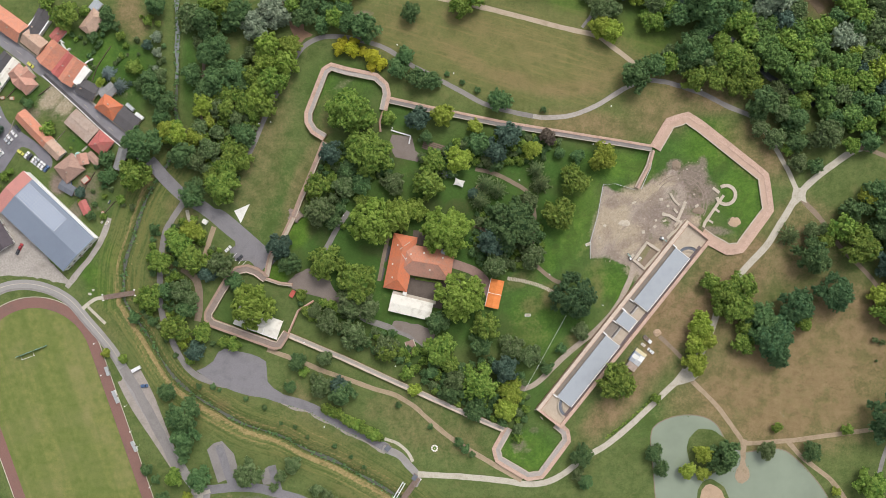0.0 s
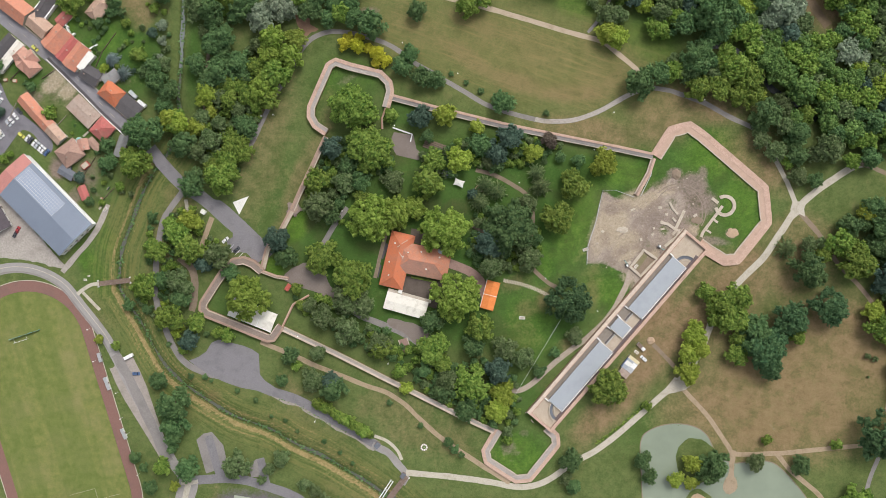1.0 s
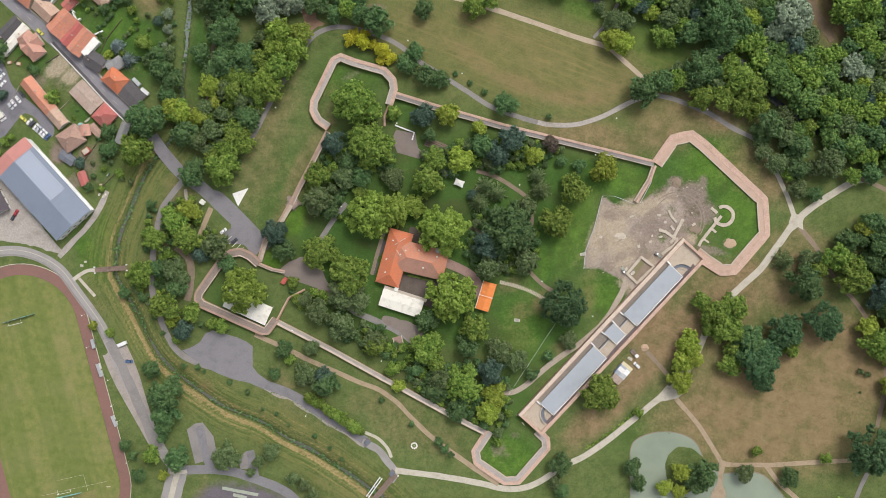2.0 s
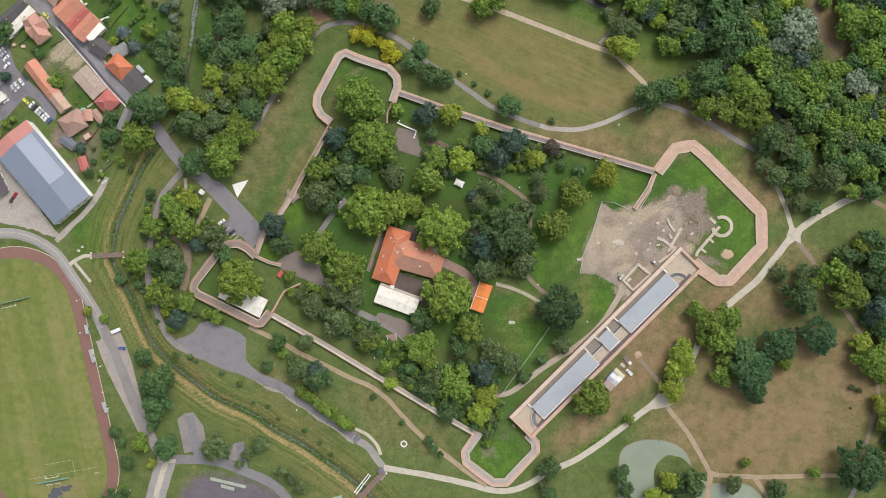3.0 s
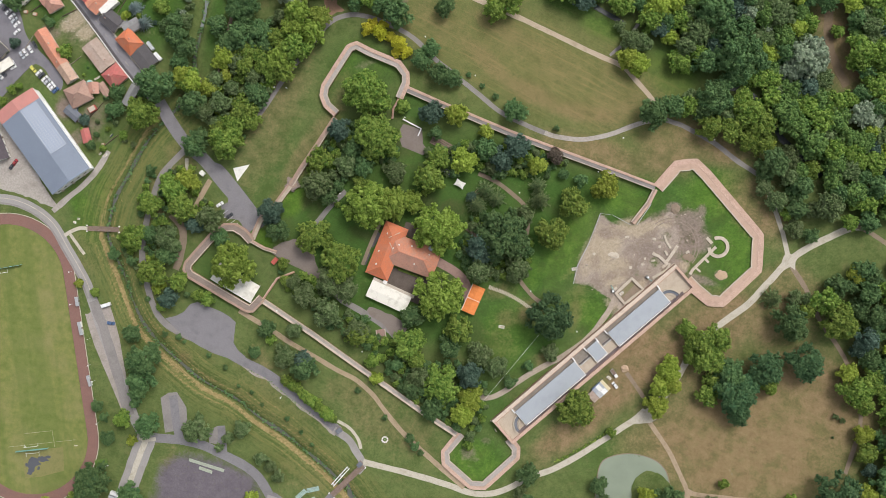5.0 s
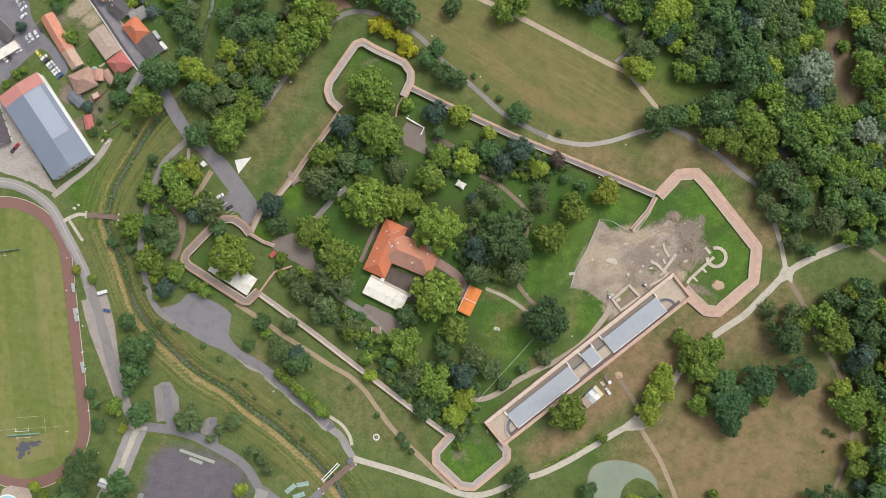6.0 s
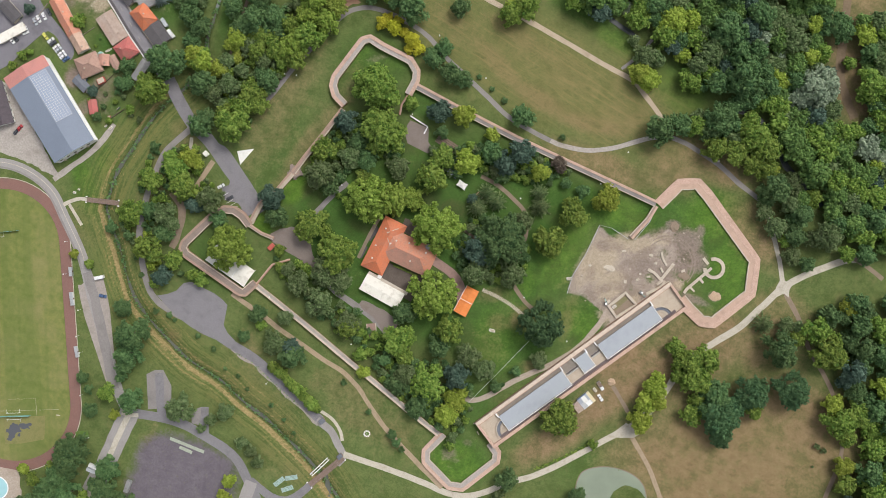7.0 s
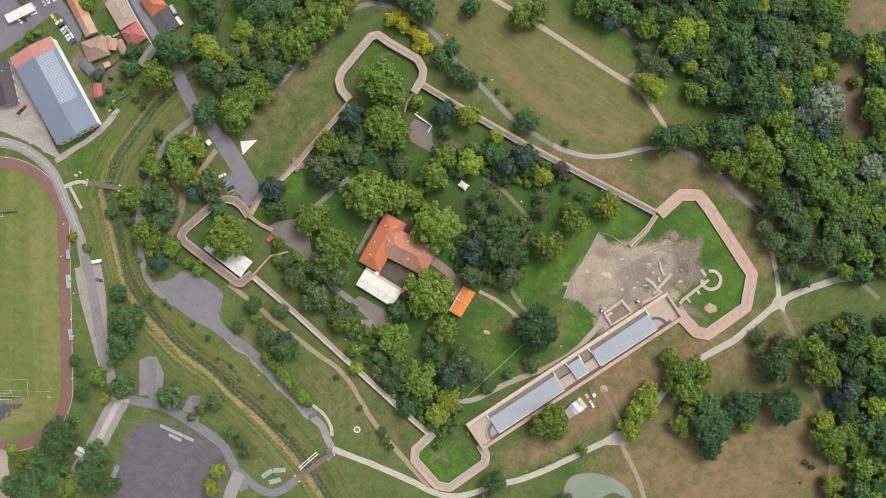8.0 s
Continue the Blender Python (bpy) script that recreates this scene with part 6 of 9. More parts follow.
for well in ([(-36.9, -25.8), (-34.4, -28.0), (-37.4, -35.9), (-39.5, -35.0)], [(-40.2, -38.4), (-38.0, -39.4), (-39.6, -46.4), (-42.0, -45.2)]):
    patch("light_well", "dark basement light well beside the building", well, M_DARK, "light well", smooth=False, top=0.16)
part("hedge", box(15, 1.0, 1.0, (-14, -46.3, 0), 0.2, -9), FOLIAGE["plane"], None, "low clipped green hedge along the courtyard")
tagged(bpy.data.objects["hedge"], category="hedge")


def awning(name, label, place, cloth, height, bays, category):
    x, y, L, W, turn = place
    top = thing(name, label, category, pose(x, y, 0, 0, 0, turn))
    span = L / bays
    for i in range(bays):
        c = (i - (bays - 1) / 2) * span
        bm = bmesh.new()
        bmesh.ops.create_grid(bm, x_segments=6, y_segments=6, size=0.5, matrix=Matrix.Translation((c, 0, height)) @ Matrix.Diagonal((span - 0.25, W, 1, 1)))
        for vert in bm.verts:
            k = abs(vert.co.y) / (W / 2)
            vert.co.z += 0.8 * (1 - k) + 0.08 * math.sin(vert.co.x * 3.1)
        extr = bmesh.ops.extrude_face_region(bm, geom=bm.faces[:])
        bmesh.ops.translate(bm, vec=(0, 0, -0.05), verts=[g for g in extr["geom"] if isinstance(g, bmesh.types.BMVert)])
        part("canopy", bm, cloth, top)
        for sy in (-1, 1):
            part("post", tube(0.08, 0.08, height, (c - span / 2 + 0.3, sy * (W / 2 - 0.1), 0)), M_PAINT, top)
            part("post", tube(0.08, 0.08, height, (c + span / 2 - 0.3, sy * (W / 2 - 0.1), 0)), M_PAINT, top)
        if i:
            part("seam", box(0.3, W, 0.12, (c - span / 2, 0, height + 0.3)), M_PAINT, top, "white joint between two awnings")
    part("edge_beam", box(L, 0.25, 0.25, (0, -W / 2 - 0.15, height - 0.1)), M_PAINT, top, "white edge beam")
    return top


awning("awning", "bright orange two-bay canvas awning on posts", (23.4, -53.4, 16.4, 7.5, -102.4), M_ORANGE, 2.8, 2, "awning")
awning("marquee", "long white marquee partly under a tree", (-109.2, -69.6, 26.3, 10.7, -19.9), M_CANVAS, 3.0, 3, "marquee")


# ---- trees ----
def ico():
    bm = bmesh.new()
    bmesh.ops.create_icosphere(bm, subdivisions=1, radius=1)
    v = np.array([p.co[:] for p in bm.verts])
    f = np.array([[q.index for q in t.verts] for t in bm.faces])
    bm.free()
    return v, f


ICO_V, ICO_F = ico()


def crown_mesh(name, material, R, seed, clump=1.0, tall=0.75, open_=0.0, leaf=0.74):
    """A crown of radius R: a dome of leafy lobes, each a crowd of clumps, with dark clefts and an uneven outline."""
    rng = np.random.default_rng(seed)
    size = min(2.5, 0.42 * R)
    n = int(np.clip(1.25 * (R / size) ** 2, 5, 36))
    lobes = []
    squash = rng.uniform(0.86, 1.0)
    turn = rng.uniform(0, 6.28)
    for i in range(n):
        a = i * 2.39996 + rng.uniform(-0.3, 0.3)
        q = math.sqrt((i + 0.35) / n)
        r = size * rng.uniform(0.72, 1.25)
        d = (R - r * 0.8) * q * rng.uniform(0.88, 1.05)
        x, y = d * math.cos(a), d * math.sin(a) * squash
        z = R * (0.45 + tall * (1 - q ** 2.4)) * rng.uniform(0.9, 1.1) + rng.normal() * 0.25 * size
        lobes.append((x * math.cos(turn) - y * math.sin(turn), x * math.sin(turn) + y * math.cos(turn), z, r))
    lobes = np.array(lobes)
    pts, nor = [], []
    for l in lobes:
        want = max(4, int(2.2 * (l[3] / clump) ** 2 * (1 - open_)))
        mine = []
        for _ in range(want * 6):
            if len(mine) >= want:
                break
            d = rng.normal(size=3)
            d /= np.linalg.norm(d)
            if d[2] < -0.1:
                d[2] = -d[2]
            p = l[:3] + d * l[3] * rng.uniform(0.8, 1.02)
            if mine and np.min(np.linalg.norm(np.array(mine) - p, axis=1)) < clump * 0.66:
                continue
            if (np.linalg.norm(lobes[:, :3] - p, axis=1) < lobes[:, 3] * 0.72).any():
                continue
            mine.append(p)
            nor.append(d)
        pts += mine
    V, F, base = [], [], 0
    for p in pts:
        s = clump * float(np.clip(rng.lognormal(-0.08, 0.3), 0.45, 1.5))
        bumps = 1 + 0.34 * rng.normal(size=len(ICO_V))
        V.append(p + ICO_V * s * bumps[:, None] * rng.uniform(0.6, 1.1, size=3) * 0.78)
        F.append(ICO_F + base)
        base += len(ICO_V)
    for l in lobes:
        V.append(l[:3] + ICO_V * l[3] * 0.78)
        F.append(ICO_F + base)
        base += len(ICO_V)
    V, F = [np.concatenate(V)], [np.concatenate(F)]
    # loose leaf sprays round the clumps
    m = len(pts) * 9
    who = rng.integers(len(pts), size=m)
    dirs = rng.normal(size=(m, 3)) + np.array(nor)[who] * 0.8 + np.array((0, 0, 0.5))
    dirs /= np.linalg.norm(dirs, axis=1)[:, None]
    at = np.array(pts)[who] + dirs * clump * rng.uniform(0.45, 1.0, size=(m, 1))
    u = np.cross(dirs, rng.normal(size=(m, 3)))
    u /= np.linalg.norm(u, axis=1)[:, None]
    w = np.cross(dirs, u) + dirs * rng.uniform(-0.5, 0.5, size=(m, 1))
    s = leaf * rng.uniform(0.5, 1.0, size=(m, 1))
    tri = np.stack([at + u * s * 0.6, at - u * s * 0.6 + w * s * 0.2, at + w * s], 1).reshape(-1, 3)
    V.append(tri)
    F.append(np.arange(m * 3).reshape(-1, 3) + base)
    return mesh_of(name, np.concatenate(V), np.concatenate(F).tolist(), material)


def fir_mesh(name, material, R, seed):
    """Tiers of drooping branches that radiate from the stem."""
    rng = np.random.default_rng(seed)
    V, F, base = [], [], 0
    for tier in range(11):
        z, r = R * (0.30 + tier * 0.19), R * (1.0 - tier * 0.086)
        many = max(7, 17 - tier)
        for i in range(many):
            a = i * 6.283 / many + rng.uniform(-0.25, 0.25) + tier
            length = r * rng.uniform(0.62, 1.08)
            d, s = np.array((math.cos(a), math.sin(a), 0)), np.array((-math.sin(a), math.cos(a), 0))
            for k in range(12):
                t = (k + 0.5) / 12
                c = d * length * t + np.array((0, 0, z - 0.25 * length * t * t))
                wide = length * 0.15 * (1.15 - t * 0.8)
                V.append(np.array([c - d * length * 0.05, c + s * wide + d * length * 0.05, c + d * length * 0.09 + np.array((0, 0, 0.1)), c - s * wide + d * length * 0.05]) + rng.normal(size=(4, 3)) * 0.14)
                F += [(base, base + 1, base + 2), (base, base + 2, base + 3)]
                base += 4
    return mesh_of(name, np.concatenate(V), F, material)


def trunk_mesh(name, R, seed):
    rng = random.Random(seed)
    bm = tube(R * 0.06 + 0.08, R * 0.035 + 0.04, R * 0.95, (0, 0, -0.15), 8)
    for i in range(5):
        a, tilt = i * 72 + rng.uniform(-20, 20), rng.uniform(35, 60)
        merge(bm, tube(R * 0.025 + 0.03, 0.03, R * rng.uniform(0.5, 0.75), (0, 0, R * rng.uniform(0.45, 0.8)), 5, pose(0, 0, 0, tilt, 0, a)))
    me = bpy.data.meshes.new(name)
    bm.to_mesh(me)
    bm.free()
    me.materials.append(M_BARK)
    return me


SIZES = (1.6, 3.0, 5.0, 7.5, 10.0, 13.0)
STYLE = {"chestnut": (1.0, 0.78, 0.0), "plane": (1.0, 0.75, 0.0), "linden": (0.92, 0.8, 0.0), "maple": (0.95, 0.75, 0.0), "golden": (0.95, 0.75, 0.0),
         "spruce": (0.9, 0.85, 0.0), "olive": (0.82, 0.7, 0.15), "willow": (0.85, 0.7, 0.1), "copper": (0.9, 0.75, 0.05), "elm": (0.92, 0.8, 0.0), "beech": (0.95, 0.78, 0.0)}
LABELS = {"chestnut": "large tree with a bright yellow-green clumpy crown", "plane": "broad leafy tree with a mid-green clumpy crown", "linden": "dense tree with a dark green rounded crown",
          "maple": "leafy tree with a yellow-green crown", "golden": "tree with a bright golden-yellow crown",
          "spruce": "dense tree with a dark blue-green crown", "olive": "open tree with a grey-green loose crown",
          "willow": "tall tree with a silvery pale crown", "fir": "conifer with star-shaped tiers of branches", "beech": "tall tree with a dense mid-green crown", "elm": "large round tree with a deep green crown", "copper": "small tree with a dull reddish-brown crown", "bluefir": "blue spruce with silvery tiers of branches"}
MOLDS = {}


def mold(kind, size, variant):
    """A tree of one kind and size, built when first asked for and then copied."""
    key = (kind, size, variant)
    if key not in MOLDS:
        R = SIZES[size]
        seed = size * 31 + variant * 7 + len(kind) * 101
        if kind in ("fir", "bluefir"):
            crown = fir_mesh("crown", FOLIAGE[kind], R, seed)
        else:
            clump, tall, open_ = STYLE[kind]
            crown = crown_mesh("crown", FOLIAGE[kind], R, seed, clump * min(1.0, 0.5 + R / 14), tall, open_)
        MOLDS[key] = (crown, trunk_mesh("trunk", R, seed))
    return MOLDS[key]


PLANTED = []


def plant(kind, spots, group=""):
    PLANTED.extend(spots)
    for x, y, r in spots:
        size = int(np.argmin([abs(math.log(r / s)) for s in SIZES]))
        rng = random.Random(int(x * 13 + y * 29))
        crown, trunk = mold(kind, size, rng.randrange(3))
        k = r / SIZES[size] * (1.2 if r >= 2.4 else 0.92)
        name = "bush" if r < 2.4 else "tree"
        label = LABELS[kind] if r >= 2.4 else "small round green bush on the grass"
        top = thing(name, label, name, pose(x, y, 0, 0, 0, rng.uniform(0, 360)), group)
        top.scale = (k, k, k * rng.uniform(0.9, 1.15))
        put("trunk", trunk, top)
        put("crown", crown, top)


plant("plane", [(-49.5, 43.8, 6.9), (91.0, -101.6, 10.0), (4.3, 104.8, 6.2), (-223.8, 39.0, 2.8), (-185.7, -90.2, 2.5), (182.1, -128.8, 2.8), (232.5, -160.0, 8.4), (221.0, -129.9, 3.1), (-154.5, -222.6, 6.9), (-185.9, -217.5, 3.5), (-177.9, -207.1, 3.1)])
plant("plane", [(-127.0, 6.0, 9.0), (-56.7, 47.1, 12.1), (-150.5, -25.0, 7.5), (-143.5, -33.5, 8.1), (-154.7, -20.2, 4.7), (-162.6, -35.5, 5.9), (-167.9, -55.3, 7.2), (-154.6, -72.1, 8.1), (-140.2, -75.2, 5.0), (-128.3, -80.5, 3.1), (-122.8, -82.1, 3.8), (-52.9, -45.9, 10.6), (-70.6, -35.6, 9.3), (-84.6, -54.0, 3.1), (-82.0, -63.1, 2.8), (-84.0, -97.6, 2.8), (-7.8, -84.1, 8.4), (-1.9, -92.4, 5.3), (17.9, -71.2, 7.8), (14.7, -102.8, 10.0), (-25.5, -98.0, 3.8), (-36.5, -85.0, 5.9), (-46.2, 25.0, 12.5)])
plant("plane", [(-75.1, 6.4, 7.2), (-13.3, 8.2, 8.4), (-11.0, 20.5, 5.9), (-35.5, 44.2, 3.8), (-49.7, -2.6, 4.7), (66.9, 9.5, 7.8), (58.5, -8.4, 8.7), (-175.0, 12.8, 8.7), (-157.0, -157.1, 5.0), (10.9, 111.2, 6.9), (-224.2, 38.5, 3.5), (-250.1, 12.1, 2.5), (-246.9, 14.8, 2.2), (-254.3, 4.7, 2.5), (-194.7, 0.8, 1.6), (-195.7, -10.3, 1.9), (-185.6, -1.0, 2.5), (-208.9, -2.2, 1.6), (-228.0, 29.5, 1.3), (113.8, -112.5, 2.7), (151.3, -51.3, 8.7), (142.8, -46.3, 4.7)])
plant("plane", [(159.6, -48.1, 8.1), (157.2, -60.0, 8.4), (148.3, -59.5, 5.3), (161.4, -80.4, 6.5), (162.3, -71.0, 5.0), (194.5, -69.0, 4.6), (206.2, -23.5, 4.4), (213.9, -15.7, 7.8), (223.4, -26.5, 9.3), (227.0, -18.3, 4.7), (231.4, -29.0, 5.3), (240.9, -61.6, 9.0), (247.6, -55.1, 7.8), (248.6, -69.1, 5.3), (255.0, -95.0, 5.9), (253.2, -100.0, 2.2)])
# the park trees between the creek and the ring path, and the gardens behind the street
plant("willow", [(-107.5, 94.7, 8.2), (-113.6, 96.3, 4.4), (-99.0, 101.6, 8.5), (-93.5, 99.8, 5.4), (-105.6, 88.9, 4.4), (-163.6, 80.7, 2.5), (-164.8, 71.8, 2.2), (-164.0, 88.7, 2.8)])
plant("plane", [(-133.7, 106.0, 5.4), (-125.5, 104.6, 6.0), (-128.7, 99.0, 3.5), (-125.0, 57.4, 5.4), (-110.7, 67.8, 6.0), (-99.5, 64.4, 8.2), (-113.9, 52.3, 6.6), (-103.2, 49.9, 6.0), (-116.5, 59.4, 4.4), (-109.8, 47.6, 4.1), (-93.4, 65.6, 3.8), (-125.2, 48.1, 5.4), (-121.3, 25.7, 7.0), (-116.5, 20.5, 6.3), (-124.0, 15.8, 6.6), (-133.4, 12.1, 4.4), (-153.9, 35.7, 6.0), (-183.9, 89.7, 2.4), (-181.3, 83.9, 2.2), (-168.3, 97.9, 2.8), (-203.2, 102.9, 2.8), (-176.3, 72.4, 4.4), (-212.1, 99.8, 7.9), (-223.2, 106.5, 3.5), (-162.9, 96.2, 2.2)])
plant("chestnut", [(-101.3, 82.9, 7.3), (-89.1, 82.5, 6.3), (-102.7, 74.4, 7.0), (-91.5, 74.3, 7.3), (-105.7, 56.5, 8.2)])
plant("linden", [(-135.2, 97.0, 7.3), (-117.1, 101.2, 7.9), (-123.7, 94.6, 3.8), (-134.1, 90.8, 4.7), (-128.7, 83.0, 7.0), (-134.6, 78.9, 6.0), (-130.0, 74.2, 4.4), (-143.6, 67.3, 5.4), (-129.2, 64.5, 8.2), (-119.5, 68.9, 7.0), (-136.2, 58.0, 5.7), (-115.1, 62.4, 4.7), (-115.2, 34.4, 6.0), (-119.5, 39.0, 3.5), (-149.3, 23.2, 7.6), (-189.5, 100.8, 4.4), (-191.2, 96.0, 3.5), (-199.1, 88.7, 2.8), (-195.7, 85.8, 2.2), (-162.6, 106.0, 5.4), (-166.9, 66.2, 4.7), (-172.4, 62.6, 3.5), (-164.7, 58.0, 6.3), (-158.8, 53.1, 5.4), (-161.3, 45.1, 4.7), (-186.3, 95.0, 2.5), (-81.6, 98.4, 6.0), (-77.9, 104.6, 5.4)])
plant("olive", [(-143.6, 101.0, 6.0), (-145.8, 95.3, 3.8), (-140.3, 85.6, 2.8), (-142.3, 88.8, 2.2), (-110.7, 79.8, 4.1), (-115.5, 76.3, 2.5), (-129.6, 51.3, 5.1), (-120.4, 44.5, 4.4), (-139.8, 38.9, 4.7), (-130.0, 36.4, 4.1), (-133.9, 27.0, 6.3), (-141.3, 20.2, 5.1), (-136.7, 15.3, 3.8), (-175.0, 87.6, 1.9), (-161.0, 67.5, 3.8), (-160.2, 76.5, 1.9)])
plant("maple", [(-136.2, 53.0, 6.0), (-140.0, 47.7, 3.8), (-142.8, 33.9, 4.4), (-147.8, 32.1, 3.5), (-134.6, 42.7, 3.2), (-195.3, 64.0, 2.5)])
plant("spruce", [(-169.2, 84.4, 2.7), (-179.3, 63.5, 1.6)])
plant("linden", [(-194.1, 90.3, 1.6), (-197.4, 83.5, 1.6), (-199.4, 81.0, 1.4), (-201.9, 78.8, 1.6), (-206.4, 89.1, 1.3), (-211.1, 90.3, 1.4), (-160.3, 84.0, 1.6), (-167.4, 72.3, 1.6), (-201.4, 74.8, 1.3)])
plant("olive", [(-187.5, 74.8, 1.4), (-185.6, 76.6, 1.4), (-204.3, 86.0, 1.3), (-180.8, 79.4, 1.1), (-162.1, 90.9, 1.6), (-163.0, 75.0, 1.6), (-174.5, 79.7, 1.1), (-199.5, 72.6, 1.3)])
plant("plane", [(-209.0, 87.8, 1.4), (-184.3, 79.4, 1.3), (-169.4, 69.5, 1.6), (-189.0, 65.8, 1.6), (-183.4, 78.2, 1.1), (-172.6, 100.2, 1.3)])
plant("linden", [(32.7, -14.5, 13.7)])
plant("elm", [(210.9, -52.0, 10.0), (190.0, -59.0, 9.5), (175.5, -77.5, 10.9), (180.5, -87.6, 6.2), (180.6, -70.3, 7.8), (66.2, -53.6, 12.1), (242.3, -121.6, 13.1)])
plant("copper", [(51.9, 33.3, 4.3)])
plant("bluefir", [(-190.9, 69.1, 4.0), (-184.4, 61.9, 4.1)])
# the edge of the wood beside the ring path
plant("linden", [(99.8, 66.0, 8.2), (110.8, 72.7, 6.6), (128.8, 80.1, 8.9), (126.3, 74.0, 6.0), (134.5, 87.3, 6.0), (168.9, 52.4, 8.5), (167.4, 46.0, 4.4), (187.0, 43.8, 7.3), (188.4, 31.5, 5.7), (199.7, 17.8, 4.1)])
plant("olive", [(118.5, 79.4, 4.4), (178.4, 57.1, 6.3), (168.1, 39.8, 5.1), (176.7, 33.3, 6.3), (197.8, 31.1, 4.1), (204.9, 35.9, 8.2), (189.7, 19.2, 5.1)])
plant("plane", [(131.7, 65.0, 6.7), (142.9, 66.3, 7.3), (150.0, 76.6, 8.2), (158.7, 72.4, 7.9), (161.6, 62.3, 7.0), (146.6, 84.2, 5.5), (153.8, 62.8, 5.5), (191.9, 53.8, 4.7), (184.1, 27.3, 3.5)])
plant("maple", [(165.7, 70.9, 2.2), (168.2, 63.1, 2.5)])
plant("plane", [(-70.8, -118.6, 3.0), (-67.4, -120.6, 2.7), (-64.2, -121.4, 3.2), (-60.6, -123.9, 3.0), (-57.6, -125.3, 3.3), (-53.9, -127.4, 3.1), (-50.7, -129.0, 3.4), (-47.2, -131.2, 3.0), (-44.3, -133.4, 3.3), (-41.9, -135.2, 2.6)], "hedge of young trees along the lane")
plant("linden", [(-170.7, -208.9, 7.5), (-175.1, -220.6, 7.5), (-163.9, -218.2, 7.5), (-175.0, -232.1, 7.5), (-185.2, -231.4, 6.2), (-133.5, -214.9, 6.2), (-191.1, 12.5, 4.1), (-256.1, 61.1, 5.6), (-48.3, 92.6, 8.1), (-56.5, 95.3, 5.6), (-30.3, 71.4, 5.0), (-26.7, 78.1, 4.7), (-19.1, 65.7, 6.2), (-12.0, 64.3, 5.0), (23.2, 57.3, 2.8), (13.4, 59.6, 1.9), (5.1, 64.0, 1.6), (-3.2, 68.7, 1.6), (-23.2, 101.5, 4.7), (-61.8, -108.3, 7.5), (72.1, -143.8, 5.6), (-160.5, -108.6, 5.0), (-150.5, -120.9, 9.3), (-150.2, -132.1, 7.8), (-151.8, -139.4, 5.3), (-142.5, -157.4, 7.5), (-173.5, -153.0, 3.1), (-164.5, -169.7, 3.8), (-168.2, -158.9, 2.5)])
plant("linden", [(-168.1, -192.8, 8.7), (152.2, -141.8, 7.8), (149.1, -147.5, 6.9), (112.9, -142.8, 4.7), (117.5, -151.7, 4.1), (200.7, -141.6, 5.0), (-166.8, -198.8, 9.3), (-145.2, -198.4, 6.9), (-144.5, -211.8, 8.7), (-152.7, -147.1, 3.1), (-179.0, -66.5, 3.1), (-143.4, -106.1, 2.2), (-135.5, -106.2, 1.9), (-116.8, -113.4, 1.6), (-106.4, -118.2, 1.6), (-142.8, 5.5, 5.0), (-144.4, 1.3, 5.9)])
plant("linden", [(-160.6, -52.0, 4.7), (-148.6, -63.0, 5.3), (-168.3, -68.5, 2.8), (-134.9, -81.9, 1.9), (-161.5, -80.0, 1.6), (-156.3, -88.7, 1.6), (-121.5, -47.6, 5.0), (-87.7, -91.3, 4.7), (-91.8, -105.9, 3.1), (15.4, -81.2, 6.5), (-1.9, -109.4, 5.3), (12.5, -118.4, 5.9), (15.8, -111.7, 4.7), (52.4, -94.7, 3.5), (60.7, -84.3, 2.8), (-67.0, -12.1, 4.7), (-50.7, 7.4, 5.6), (-57.3, 15.4, 5.3), (-15.0, 33.2, 3.5), (-91.3, -36.3, 5.9), (14.2, 29.6, 6.5), (23.4, 18.5, 3.8), (26.3, 52.4, 5.9), (50.1, 48.8, 2.2), (26.7, -9.5, 6.2), (58.9, 25.3, 2.8), (69.0, 22.8, 3.5), (50.0, 22.2, 2.2)])
plant("linden", [(-170.4, 29.7, 10.0), (-192.0, 21.6, 4.1), (-30.6, -116.4, 1.9), (-12.7, -129.0, 1.9), (-166.7, -16.4, 2.5), (-168.0, -23.2, 2.2), (3.1, -137.6, 2.5), (6.9, -141.1, 2.5), (11.0, -144.4, 1.9), (-193.2, 12.0, 3.5), (-194.7, 6.5, 2.2), (-202.0, -9.9, 2.5), (-200.4, -3.4, 1.9), (-236.0, 52.2, 2.5), (-239.1, 54.1, 2.2), (-240.2, 12.6, 1.9), (-217.1, 20.6, 1.3), (-198.6, 17.8, 1.9), (74.5, -159.2, 4.1), (-135.4, -106.7, 1.6), (-131.9, -108.3, 1.3), (-106.5, -118.8, 1.3), (-97.4, -127.3, 1.3), (-89.3, -129.2, 1.3), (-82.4, -135.2, 1.3), (-67.0, -140.3, 1.6), (-57.8, -146.5, 1.3), (-50.3, -152.4, 1.3), (-8.3, -69.3, 5.9)])
plant("linden", [(-62.7, -5.5, 2.8), (-12.4, -96.9, 3.8), (5.2, -96.0, 3.8), (-33.7, -75.9, 2.5), (170.3, -65.6, 8.4), (167.4, -74.3, 6.2), (197.5, -31.6, 9.6), (219.2, -6.9, 5.6), (235.6, -6.8, 7.2), (240.9, -18.7, 7.8), (227.3, -5.9, 4.1), (246.8, -43.8, 5.3), (231.5, 3.6, 5.9), (238.7, -0.0, 5.9), (233.7, -17.3, 5.6), (244.6, -28.2, 5.6), (244.8, -41.5, 3.8)])
